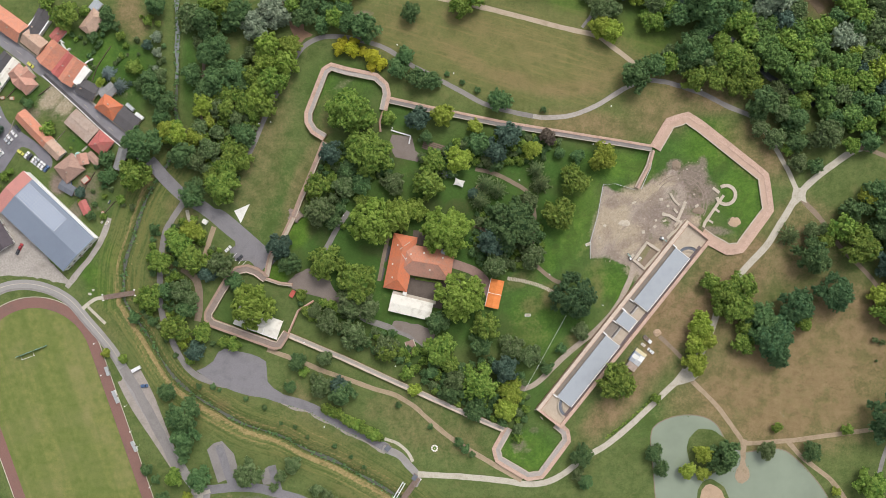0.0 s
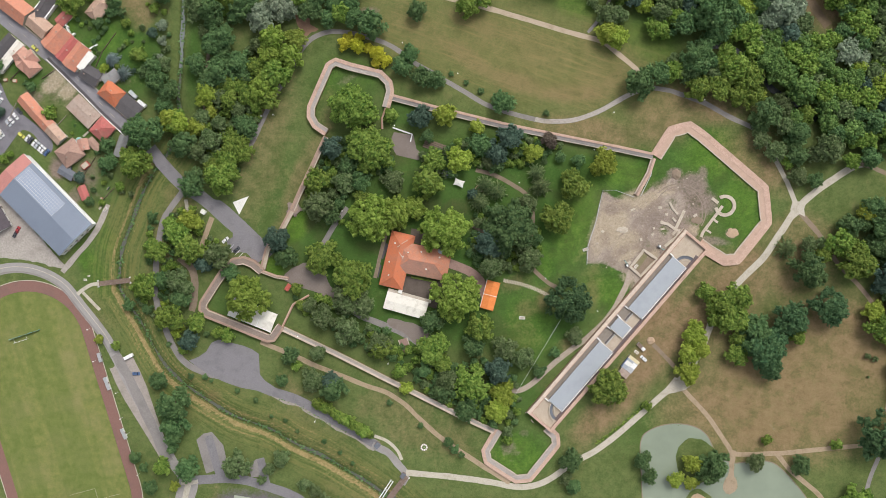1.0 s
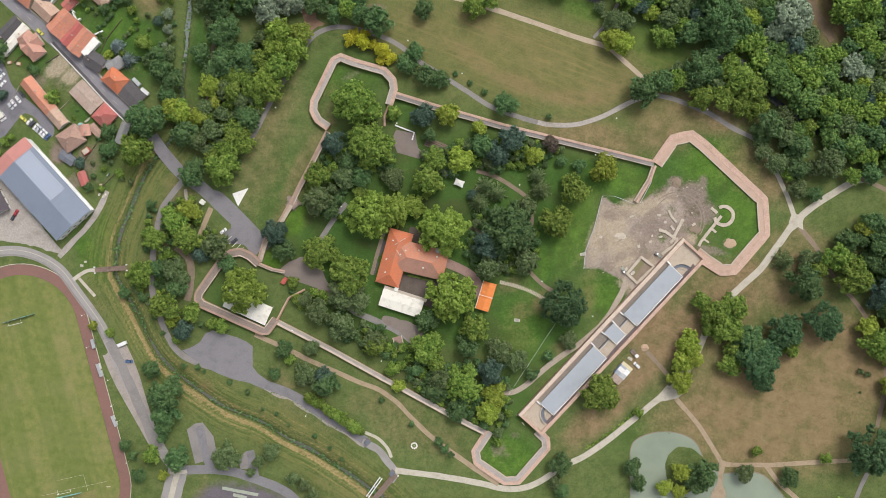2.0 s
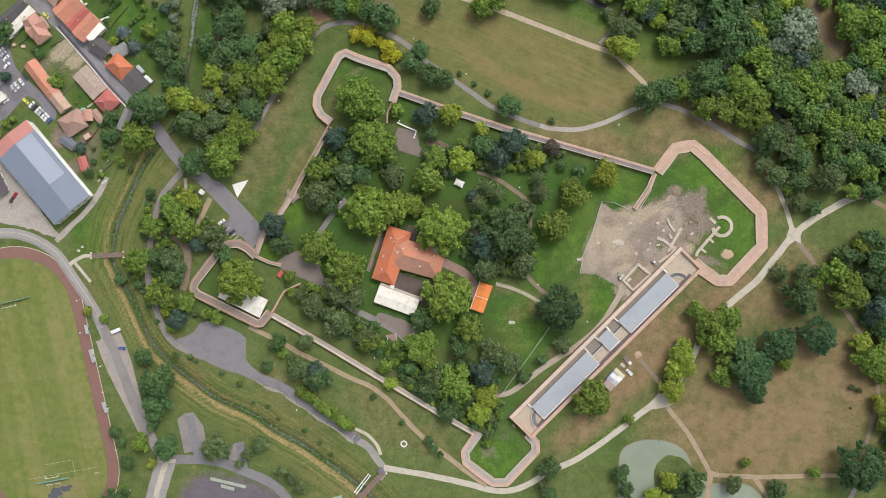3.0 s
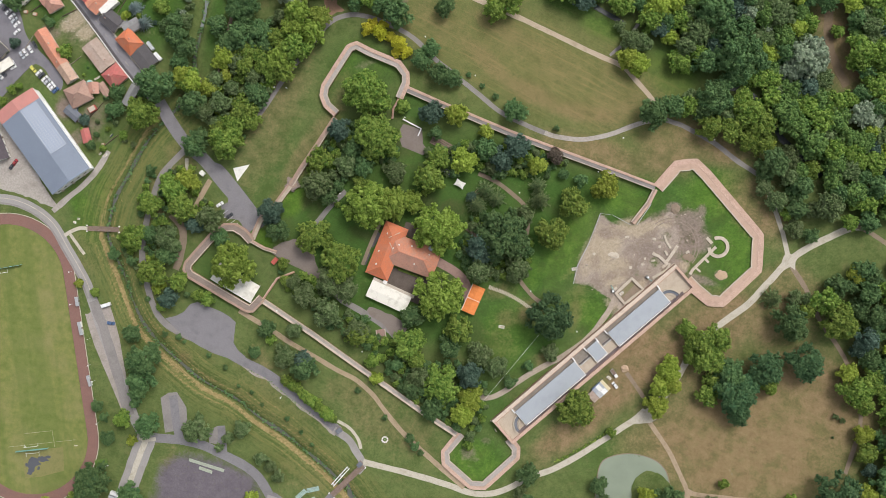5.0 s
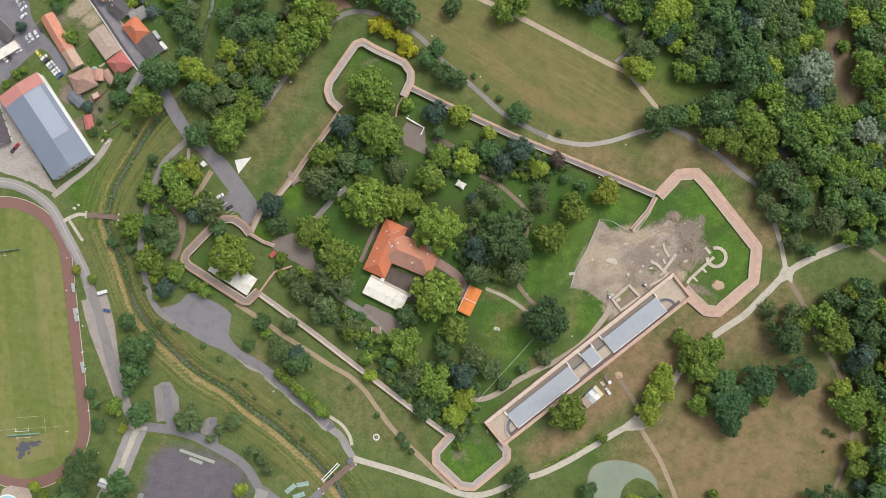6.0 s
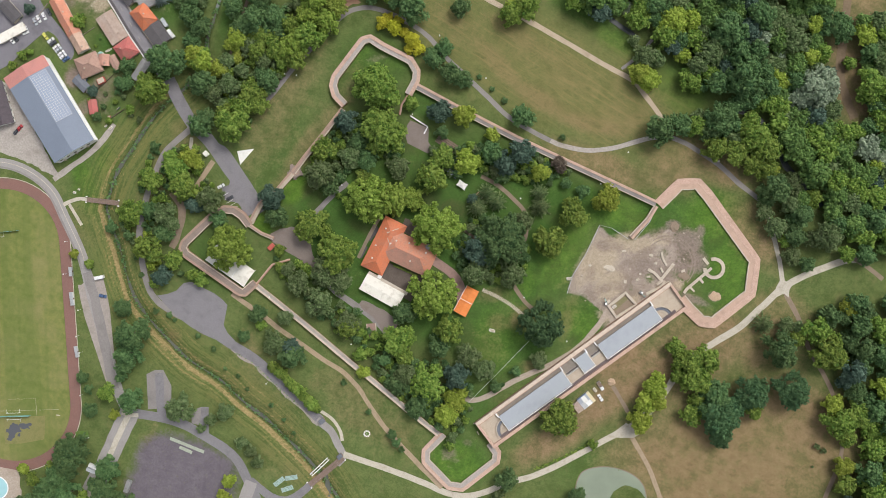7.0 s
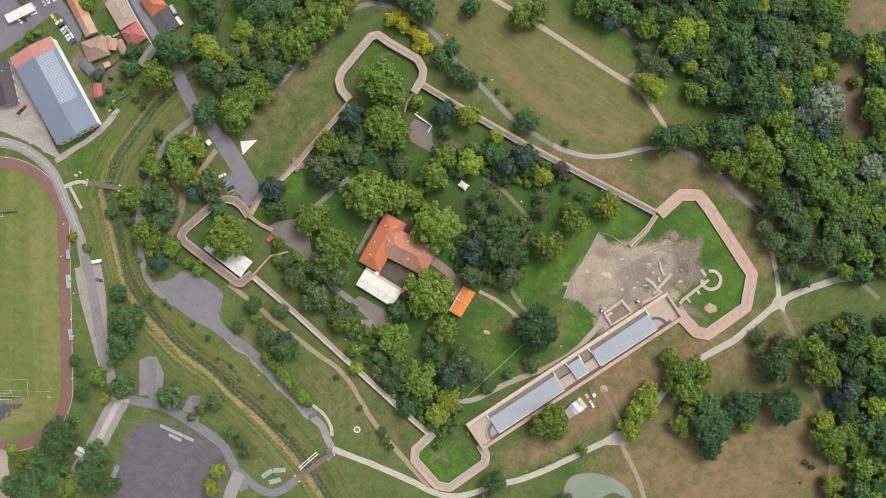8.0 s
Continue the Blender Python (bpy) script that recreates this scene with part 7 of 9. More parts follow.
plant("maple", [(-192.7, -213.4, 3.1), (-150.5, -169.1, 2.8), (-195.7, -86.9, 2.5), (81.0, 93.1, 6.2), (3.9, 108.4, 4.4), (131.6, -152.2, 4.4), (140.3, -143.1, 5.0), (140.7, -154.3, 3.8), (215.8, -164.9, 2.5), (-78.0, -187.3, 3.8), (-78.0, -197.3, 4.4), (-152.6, 35.7, 5.9), (-145.6, -18.1, 5.6), (-141.6, -18.9, 3.8), (-21.8, -107.3, 3.5), (32.4, -107.8, 6.5), (29.8, -117.6, 6.5), (-5.4, 45.3, 5.9), (12.0, 39.8, 3.8), (3.5, 21.1, 7.5), (43.7, 26.4, 5.0), (82.8, 22.8, 7.2), (-156.6, 36.4, 5.9), (137.4, -70.1, 6.5), (134.7, -80.2, 5.9)])
plant("maple", [(140.8, -78.6, 5.3), (134.7, -91.4, 6.5), (227.9, 0.8, 4.7), (235.7, -53.9, 5.9), (251.8, -84.6, 5.3), (258.6, -118.4, 7.2)])
plant("golden", [(-62.6, 82.0, 3.4), (-55.8, 81.7, 3.9), (-49.9, 80.4, 2.6), (-44.6, 77.7, 4.0), (-39.7, 73.8, 3.2), (-60.7, 86.4, 2.5), (-45.0, 72.0, 2.6), (-54.6, 86.1, 2.5)])
plant("spruce", [(-137.2, -41.7, 4.7), (-143.8, -85.1, 5.0), (-63.6, -105.1, 5.6), (29.2, -94.5, 7.2), (-66.9, 25.2, 6.2), (-19.4, 43.9, 5.9), (-96.0, -26.9, 6.9), (23.1, 26.0, 6.5), (30.6, 34.4, 7.2), (22.0, -23.4, 8.7), (11.3, 2.2, 2.8), (-208.1, 3.4, 2.8), (-253.1, 37.4, 2.8), (-257.5, 32.2, 1.3), (239.6, -32.2, 7.2), (238.3, -39.2, 4.4)])
plant("spruce", [(260.4, -104.7, 4.1)])
plant("olive", [(-115.1, -154.3, 8.1), (-90.7, -150.4, 4.7), (80.9, 102.9, 6.2), (72.7, 109.8, 3.1), (70.4, -155.0, 3.5), (175.7, -141.1, 5.0), (-76.9, -164.6, 3.5), (-70.8, -168.0, 3.5), (-65.2, -172.9, 3.5), (-97.6, -156.6, 3.1), (-101.6, -163.6, 2.5), (-128.7, -36.5, 7.5), (-151.1, -51.4, 6.5), (-147.0, -55.5, 4.7), (-57.2, -55.0, 7.8), (-47.9, -60.8, 7.8), (-57.4, -61.5, 5.6), (-69.2, -69.1, 6.5), (-76.8, -63.1, 4.1)])
plant("olive", [(-54.8, -75.4, 8.1), (-37.4, -82.6, 6.5), (-71.8, -89.6, 4.1), (-73.5, -104.2, 6.5), (1.7, -101.0, 5.9), (32.9, -82.6, 7.2), (43.1, -87.6, 5.9), (36.6, -129.6, 3.1), (71.2, -74.5, 4.7), (-60.6, 6.0, 5.9), (-73.1, -7.7, 8.1), (-33.1, 8.6, 6.2), (19.7, 20.8, 4.1), (41.8, -1.5, 5.3), (22.8, -36.1, 7.2), (43.8, -31.2, 7.2), (-201.2, 3.8, 1.6), (-191.1, 5.2, 1.9), (-179.3, -4.9, 2.2), (-184.4, -3.8, 1.6), (-211.6, -12.4, 1.6), (197.6, -17.3, 4.1), (205.4, -17.3, 3.8), (235.9, -79.3, 2.2), (240.2, -80.7, 1.9), (237.4, -91.2, 0.9)])
plant("willow", [(65.6, 125.9, 3.8)])
plant("fir", [(18.3, 8.3, 5.3), (15.1, -1.0, 5.9), (25.0, 4.5, 5.0), (46.2, 15.8, 5.0), (48.7, 8.4, 5.6), (186.4, -20.7, 5.6)])
plant("chestnut", [(-31.9, -10.4, 8.4), (4.1, -53.7, 12.5), (-4.0, -17.7, 12.8), (-44.5, -12.8, 11.8), (-29.8, -8.4, 8.4), (-20.3, -6.8, 6.5), (-110.8, -59.6, 11.5)])

# the wood to the north-east, its edge in the south-east, and the undergrowth between the park trees
def wood(poly, gap, low, high, mix, seed, into, clear=0.0):
    rng = random.Random(seed)
    xs, ys = [p[0] for p in poly], [p[1] for p in poly]
    for _ in range(6000):
        x, y = rng.uniform(min(xs), max(xs)), rng.uniform(min(ys), max(ys))
        r = rng.uniform(low, high)
        if not inside(x, y, poly) or any(math.hypot(x - a, y - b) < gap * (r + c) for a, b, c in PLANTED):
            continue
        if clear and any(math.hypot(x - a, y - b) < clear * r + c for a, b, c in PATH_POINTS):
            continue
        PLANTED.append((x, y, r))
        into.append((rng.choice(mix), x, y, r))


WOOD, UNDER = [], []
MIX = ["linden"] * 3 + ["beech"] * 5 + ["plane"] * 4 + ["olive"] * 4 + ["spruce"] * 2 + ["maple"]


STREAM = [(57.8, 118.5), (76.1, 112.3), (96.0, 104.5), (113.3, 97.4), (124.8, 94.3), (133.9, 90.8), (152.6, 87.8), (161.7, 80.5), (169.3, 72.2), (174.9, 66.6), (181.7, 63.5), (189.5, 58.3), (200.0, 51.0)]
TRACK = [(177.9, 150.0), (181.8, 134.7), (188.0, 123.1), (196.1, 111.8), (201.0, 106.0)]
PATH_POINTS.extend((*p, 2.6) for p in curve_points(STREAM, 2.0))
PATH_POINTS.extend((*p, 6.0) for p in curve_points(TRACK, 2.0))
# only the tree-covered stretches, in water colour darkened for shade
for stretch in (STREAM[:2], STREAM[5:]):
    ribbon("water", "stream in the wood, coloured dark for the shade of the trees", stretch, 2.8, M_SHADEWATER, 0.3, "water")


def spots_of(kind, spots):
    PLANTED.extend(spots)
    WOOD.extend((kind, *s) for s in spots)


spots_of("maple", [(90.4, 124.7, 8.7), (99.2, 128.4, 5.6), (101.3, 108.9, 4.7), (156.2, 109.5, 6.2), (193.5, 146.0, 6.9), (86.8, 90.8, 6.2)])
spots_of("linden", [(119.6, 127.8, 10.6), (135.0, 105.5, 10.6), (129.1, 117.8, 8.1), (176.9, 145.5, 8.7), (134.2, 139.9, 8.1), (198.2, 137.7, 5.6)])
spots_of("olive", [(114.1, 114.4, 8.1), (156.3, 132.3, 8.1), (157.1, 142.8, 5.6), (206.1, 134.3, 6.9), (87.0, 102.7, 5.0), (172.1, 122.6, 4.4)])
spots_of("plane", [(88.9, 116.6, 7.5), (173.4, 131.0, 5.0), (190.5, 129.7, 3.4), (203.6, 120.6, 9.7)])
spots_of("willow", [(139.6, 130.0, 5.6), (151.9, 122.6, 3.4), (175.9, 111.6, 11.2)])
spots_of("beech", [(170.2, 81.8, 9.2), (188.3, 90.3, 7.3), (177.9, 74.2, 7.9), (198.5, 82.2, 7.9), (188.0, 66.7, 8.5), (206.5, 73.4, 6.6), (203.5, 59.4, 7.3), (215.8, 73.2, 6.6), (216.4, 45.4, 7.3), (204.2, 49.0, 5.4)])
spots_of("linden", [(228.6, 31.3, 5.4), (228.0, 49.8, 7.6), (140.3, 98.2, 8.9), (122.0, 99.4, 7.3), (209.6, 98.6, 5.4), (156.3, 82.3, 4.1)])
spots_of("plane", [(180.3, 85.6, 7.3), (189.7, 79.3, 7.6), (198.7, 65.6, 7.0), (210.8, 65.8, 6.3), (221.1, 41.0, 5.1), (218.4, 28.8, 4.4), (161.3, 87.3, 5.7), (152.1, 97.0, 6.3), (108.7, 97.7, 6.6), (216.5, 105.6, 8.5), (223.3, 97.6, 6.3), (113.0, 93.9, 2.8), (224.8, 63.7, 7.0)])
spots_of("willow", [(211.7, 88.0, 7.6), (219.8, 85.0, 5.1), (169.8, 104.8, 6.6), (164.9, 102.2, 3.8)])
wood([(57.6, 128.8), (76.8, 117.8), (90.4, 112.1), (102.2, 107.7), (113.9, 94.5), (125.4, 92.5), (135.1, 87.8), (139.2, 82.1), (126.9, 83.3), (116.7, 78.6), (122.1, 65.3), (132.8, 59.0), (147.1, 58.8), (160.5, 54.6), (173.1, 46.4), (184.5, 45.0), (196.9, 47.0), (207.8, 39.2), (212.3, 49.4), (212.1, 68.4), (204.0, 98.6), (191.9, 118.6), (180.4, 138.6), (175.1, 150.2)], 0.56, 4.5, 8.0, MIX, 3, WOOD, 1.1)
wood([(185.8, 151.8), (194.3, 131.4), (207.9, 108.6), (213.5, 81.2), (215.4, 49.9), (217.7, 37.6), (236.5, 38.9), (257.1, 31.1), (272.8, 49.4), (265.6, 120.7), (244.3, 167.1)], 0.56, 4.5, 9.0, MIX, 4, WOOD, 0.7)
wood([(246.1, 13.4), (269.1, 1.0), (297.8, -117.9), (272.3, -128.6), (260.7, -78.0), (254.9, -39.9)], 0.60, 6.0, 9.0, ["linden"] * 5 + ["plane"] * 5 + ["maple"], 5, WOOD)
wood([(25.7, 149.3), (37.5, 119.2), (55.3, 115.3), (68.4, 120.6), (82.3, 113.4), (96.6, 110.3), (105.3, 97.5), (119.4, 96.9), (132.7, 96.7), (186.1, 114.2), (178.2, 141.0), (167.0, 163.3), (155.3, 191.7)], 0.56, 4.5, 9.0, MIX, 7, WOOD, 0.5)
wood([(190.0, 149.7), (199.6, 157.8), (219.8, 167.6), (261.8, 69.9), (234.1, 54.2), (223.9, 64.1), (203.4, 116.6)], 0.56, 4.5, 9.0, MIX, 8, WOOD, 0.5)
wood([(-93.2, 114.6), (-49.1, 115.3), (-65.1, 95.6), (-80.5, 93.2)], 0.70, 4.0, 6.0, ["linden", "plane"], 6, WOOD)
LIGHT = ["plane"] * 5 + ["maple"] + ["olive"] * 2 + ["linden"] * 2
DARK = ["linden"] * 4 + ["plane"] * 4 + ["olive"] * 2
# the open strip of lawn inside the south-west wall
PATH_POINTS.extend((*p, 3.5) for p in [(-85.1, -66.5), (-76.3, -73.9), (-66.7, -79.8), (-58.2, -85.0), (-48.9, -89.5), (-39.7, -93.3), (-31.3, -97.5), (-21.8, -102.6)])
for seed, poly in enumerate([[(-136.0, 50.0), (-122.0, 46.0), (-102.3, 47.4), (-109.8, 33.6), (-115.5, 29.5), (-119.1, 10.0), (-120.8, 0.1), (-130.0, -2.9), (-134.0, 14.0), (-138.3, 21.2), (-138.0, 41.8)], [(-170.7, -20.5), (-145.0, -10.1), (-140.5, -18.9), (-129.3, -30.0), (-124.3, -38.2), (-132.7, -40.1), (-140.7, -39.8), (-150.6, -38.2), (-151.7, -62.5), (-147.3, -84.4), (-147.6, -91.0), (-157.6, -79.6), (-174.0, -66.0), (-178.5, -57.0), (-168.4, -49.0)], [(-73.7, 26.6), (-39.9, 35.1), (-35.3, 26.3), (-33.4, 13.9), (-57.9, 6.9), (-60.8, -16.0), (-79.0, -12.4), (-81.8, 6.3)]] + [[(-18.8, 22.5), (5.1, 32.7), (45.5, 39.0), (59.4, 31.7), (42.0, 21.0), (23.4, 18.1), (10.7, 17.7), (-1.3, 12.6), (-13.3, 7.5)], [(-86.6, -58.6), (-64.1, -58.3), (-40.2, -67.4), (-34.1, -85.9), (-12.1, -82.4), (2.5, -93.1), (30.9, -88.6), (43.4, -106.1), (38.5, -136.4), (14.4, -127.2), (-18.6, -103.0), (-50.3, -85.2), (-77.7, -75.0)], [(13.1, -7.5), (42.2, 0.3), (50.5, -20.8), (48.3, -37.2), (17.0, -42.2), (9.8, -27.2)]]):
    wood(poly, 0.8, 1.2, 3.0, LIGHT if seed < 2 else DARK, 20 + seed, UNDER, 0.9)

for seed, poly in enumerate(([(-248.2, 57.2), (-238.6, 56.0), (-232.3, 50.6), (-237.5, 46.7), (-245.4, 45.7)], [(-207.4, 82.1), (-169.4, 87.2), (-166.1, 59.6), (-177.1, 51.2), (-185.9, 66.3), (-196.8, 64.8), (-202.2, 70.3)], [(-221.2, 42.7), (-210.7, 34.6), (-213.0, 26.4), (-220.4, 30.2)], [(-204.4, 21.3), (-192.0, 10.3), (-197.0, -1.5), (-207.9, 9.8)])):
    wood(poly, 3.4, 0.5, 1.3, DARK + LIGHT + ["spruce"], 60 + seed, UNDER, 0.5)


def woodland(name, label, trees):
    """All trees of the wood in one mesh, each turned and scaled by itself."""
    mats = [*FOLIAGE.values(), M_BARK]
    V, F, S, base = [], [], [], 0
    for kind, x, y, r in trees:
        rng = random.Random(int(x * 13 + y * 29))
        size = int(np.argmin([abs(math.log(r / s)) for s in SIZES]))
        k, a = r / SIZES[size] * 1.2, rng.uniform(0, 6.283)
        tall = k * rng.uniform(0.9, 1.2)
        turn = np.array(((math.cos(a), math.sin(a), 0), (-math.sin(a), math.cos(a), 0), (0, 0, 1))) * np.array((k, k, tall))
        crown, trunk = mold(kind, size, rng.randrange(3))
        for me, slot in ((crown, list(FOLIAGE).index(kind)), (trunk, len(FOLIAGE))):
            me.calc_loop_triangles()
            v = np.empty(len(me.vertices) * 3, np.float32)
            me.vertices.foreach_get("co", v)
            f = np.empty(len(me.loop_triangles) * 3, np.int32)
            me.loop_triangles.foreach_get("vertices", f)
            V.append(v.reshape(-1, 3) @ turn + np.array((x, y, 0)))
            F.append(f + base)
            S.append(np.full(len(f) // 3, slot, np.int32))
            base += len(v) // 3
    V, F, S = np.concatenate(V).astype(np.float32), np.concatenate(F), np.concatenate(S)
    me = bpy.data.meshes.new(name)
    me.vertices.add(len(V))
    me.vertices.foreach_set("co", V.reshape(-1))
    me.loops.add(len(F))
    me.loops.foreach_set("vertex_index", F)
    me.polygons.add(len(S))
    me.polygons.foreach_set("loop_start", np.arange(0, len(F), 3, dtype=np.int32))
    me.polygons.foreach_set("material_index", S)
    for m in mats:
        me.materials.append(m)
    me.update(calc_edges=True)
    tagged(new(name, me), label, "wood", kind="stuff")


woodland("woodland", "dense mixed wood with crowns of many greens", WOOD)
woodland("undergrowth", "dark bushes and young trees between the park trees", UNDER)


# ---- vehicles ----
def car_molds(van):
    L, W, H = (5.4, 2.0, 2.3) if van else (4.3, 1.75, 1.45)
    body = box(L, W, H * (0.9 if van else 0.5), (0, 0, 0.28), 0.14)
    cabin = box(L * (0.9 if van else 0.52), W * 0.86, H * (0.12 if van else 0.36), (-0.1 * (not van) * L / 4, 0, 0.28 + H * (0.9 if van else 0.5) - 0.02), 0.0)
    for vert in cabin.verts:
        if vert.co.z > H * 0.7 and not van:
            vert.co.x *= 0.74
            vert.co.y *= 0.86
    out = []
    for bm in (body, cabin):
        me = bpy.data.meshes.new("shell")
        bm.to_mesh(me)
        bm.free()
        out.append(me)
    roof = bpy.data.meshes.new("roof_panel")
    bm = box(L * (0.86 if van else 0.36), W * 0.74, 0.05, (-0.1 * (not van) * L / 4, 0, 0.26 + H * (1.02 if van else 0.86)), 0.02)
    bm.to_mesh(roof)
    bm.free()
    glass = bpy.data.meshes.new("windscreen")
    bm = box(0.5, W * 0.8, 0.5, (L * 0.43, 0, 0.28 + H * 0.42))
    bm.to_mesh(glass)
    bm.free()
    return out[0], out[1], roof, glass, L, W


WHEEL = bpy.data.meshes.new("wheel")
bm = tube(0.33, 0.33, 0.22, (0, 0, 0), 14, pose(0, 0, 0, 90))
bm.to_mesh(WHEEL)
bm.free()
WHEEL.materials.append(M_RUBBER)
PAINT_NAMES = ("white", "black", "dark red", "blue", "yellow", "silver")
SHELLS = {}


def vehicle(x, y, turn, colour, van=False, where="parked on the asphalt"):
    if (van, colour) not in SHELLS:
        body, cabin, roof, glass, L, W = car_molds(van)
        body.materials.append(CAR_PAINT[colour])
        cabin.materials.append(CAR_PAINT[colour] if van else M_GLASS)
        roof.materials.append(CAR_PAINT[colour])
        glass.materials.append(M_GLASS)
        SHELLS[(van, colour)] = (body, cabin, roof, glass, L, W)
    body, cabin, roof, glass, L, W = SHELLS[(van, colour)]
    kind = "van" if van else "car"
    top = thing(kind, "%s %s %s" % (PAINT_NAMES[colour], "delivery van" if van else "passenger car", where), kind, pose(x, y, 0.05, 0, 0, turn), "parked vehicles")
    shell = put("body", body, top)
    put("roof_panel", roof, shell)
    put("cabin", cabin, top, label="" if van else "dark glazed cabin")
    if van:
        put("windscreen", glass, top)
    for sx in (-0.31, 0.31):
        for sy in (-0.5, 0.5):
            put("wheel", WHEEL, top, Matrix.Translation((sx * L, sy * W + 0.11, 0.33)))


for x, y, turn, colour in [(-234.9, 73.9, -40.2, 4)] + [(-241.7, 25.5, -37.2, 4), (-238.2, 24.1, 52.2, 0), (-236.6, 22.9, 52.3, 1), (-234.4, 21.5, 52.3, 0), (-232.8, 20.2, 52.3, 5), (-230.9, 18.8, 52.3, 0), (-229.4, 17.5, 52.3, 0), (-227.5, 16.4, 52.3, 3), (-249.1, 31.8, -47.5, 5), (-247.6, 33.7, -47.5, 0), (-245.1, 35.9, -47.5, 0), (-243.2, 38.9, -47.4, 1), (-254.4, 24.8, -52.7, 0), (-252.8, 26.1, -52.7, 0), (-259.2, 18.2, -32.2, 0), (-257.6, 19.9, -32.1, 1), (-253.9, 44.0, 52.1, 0), (-254.7, 48.0, 52.1, 0), (-256.5, 50.1, 52.1, 5), (-258.1, 51.9, 52.1, 0), (-260.5, 53.9, 52.1, 0), (-262.8, 55.9, 52.1, 1), (-265.2, 57.9, 52.1, 0)]:
    vehicle(x, y, turn, colour)
for x, y, turn, colour in [(-126.1, -28.5, 43.6, 0), (-119.6, -33.6, 43.7, 1), (-243.1, -27.5, 62.8, 2), (-244.4, -29.9, 62.8, 1), (-174.6, -106.2, 4.0, 3)]:
    vehicle(x, y, turn, colour)
for x, y, turn, colour in [(111.1, -85.8, -39.5, 0)]:
    vehicle(x, y, turn, colour, where="on the grass beside the casemates")
for x, y, turn, colour in [(-178.9, -96.5, 28.9, 0), (-174.3, 45.5, -36.2, 0), (-179.4, 50.4, -41.3, 5)] + [(-155.2, -201.8, -7.1, 0), (-155.8, -204.4, -7.1, 5)]:
    vehicle(x, y, turn, colour, True)


# ---- small buildings and fittings ----
def hut(name, label, place, height, roof, wall, category):
    x, y, L, W, turn = place
    top = thing(name, label, category, pose(x, y, 0, 0, 0, turn))
    part("wall", box(L - 0.3, W - 0.3, height, (0, 0, 0)), wall, top)
    part("roof", box(L, W, 0.18, (0, 0, height), 0.04), roof, top)
    part("door", box(0.9, 0.1, min(2.0, height * 0.85), (0, W / 2 - 0.12, 0)), M_WOOD, top)
    return top


hut("kiosk", "small white kiosk beside the parking place", (-138.6, -13.2, 2.9, 2.5, -31.9), 2.4, M_WHITE, M_WHITE, "kiosk")
hut("gatehouse", "small dark-roofed hut at the path", (-36.7, -141.1, 3.4, 2.8, 50.4), 2.5, M_SLATE, M_WOOD, "hut")
hut("court_hut", "small grey hut beside the sports court", (-133.4, -207.6, 7.1, 2.8, 85.7), 2.2, M_GREYROOF, M_METAL, "hut")
hut("tool_shelter", "low shelter with a slate-blue sheet roof under the trees", (-2.9, 13.9, 6.2, 4.0, -25.0), 2.3, M_HALLROOF, M_WOOD, "shelter")
hut("dugout", "pale grey players' shelter beside the track", (-190.8, -112.3, 7.6, 1.9, -67.6), 2.0, M_METAL, M_PAINT, "shelter")
hut("dugout", "pale grey players' shelter beside the track", (-180.8, -140.7, 6.4, 1.7, -64.7), 2.0, M_METAL, M_PAINT, "shelter")
hut("dugout", "small grey shelter beside the track", (-195.2, -97.6, 5.2, 1.9, -71.6), 2.0, M_METAL, M_METAL, "shelter")


def pickup(x, y, turn):
    """A work truck with a white cab and an open dark bed."""
    top = thing("pickup_truck", "white pickup truck with an open dark bed on the grass", "truck", pose(x, y, 0.05, 0, 0, turn), "parked vehicles")
    part("chassis", box(5.6, 1.7, 0.35, (0, 0, 0.4), 0.05), M_DARK, top)
    cab = part("cab", box(1.9, 1.9, 1.3, (1.8, 0, 0.7), 0.16), CAR_PAINT[0], top)
    part("windscreen", box(0.5, 1.6, 0.5, (2.3, 0, 1.42), 0.05), M_GLASS, cab)
    part("bed", box(3.4, 1.9, 0.12, (-0.95, 0, 0.75)), M_WOOD, top, "dark wooden load bed")
    for sy in (-0.95, 0.95):
        part("side_board", box(3.4, 0.08, 0.45, (-0.95, sy, 0.8)), M_METAL, top)
    part("tail_board", box(0.08, 1.9, 0.45, (-2.65, 0, 0.8)), M_METAL, top)
    for sx in (-1.7, 1.8):
        for sy in (-0.85, 0.85):
            put("wheel", WHEEL, top, Matrix.Translation((sx, sy + 0.11, 0.33)))


pickup(109.2, -79.2, -43.2)


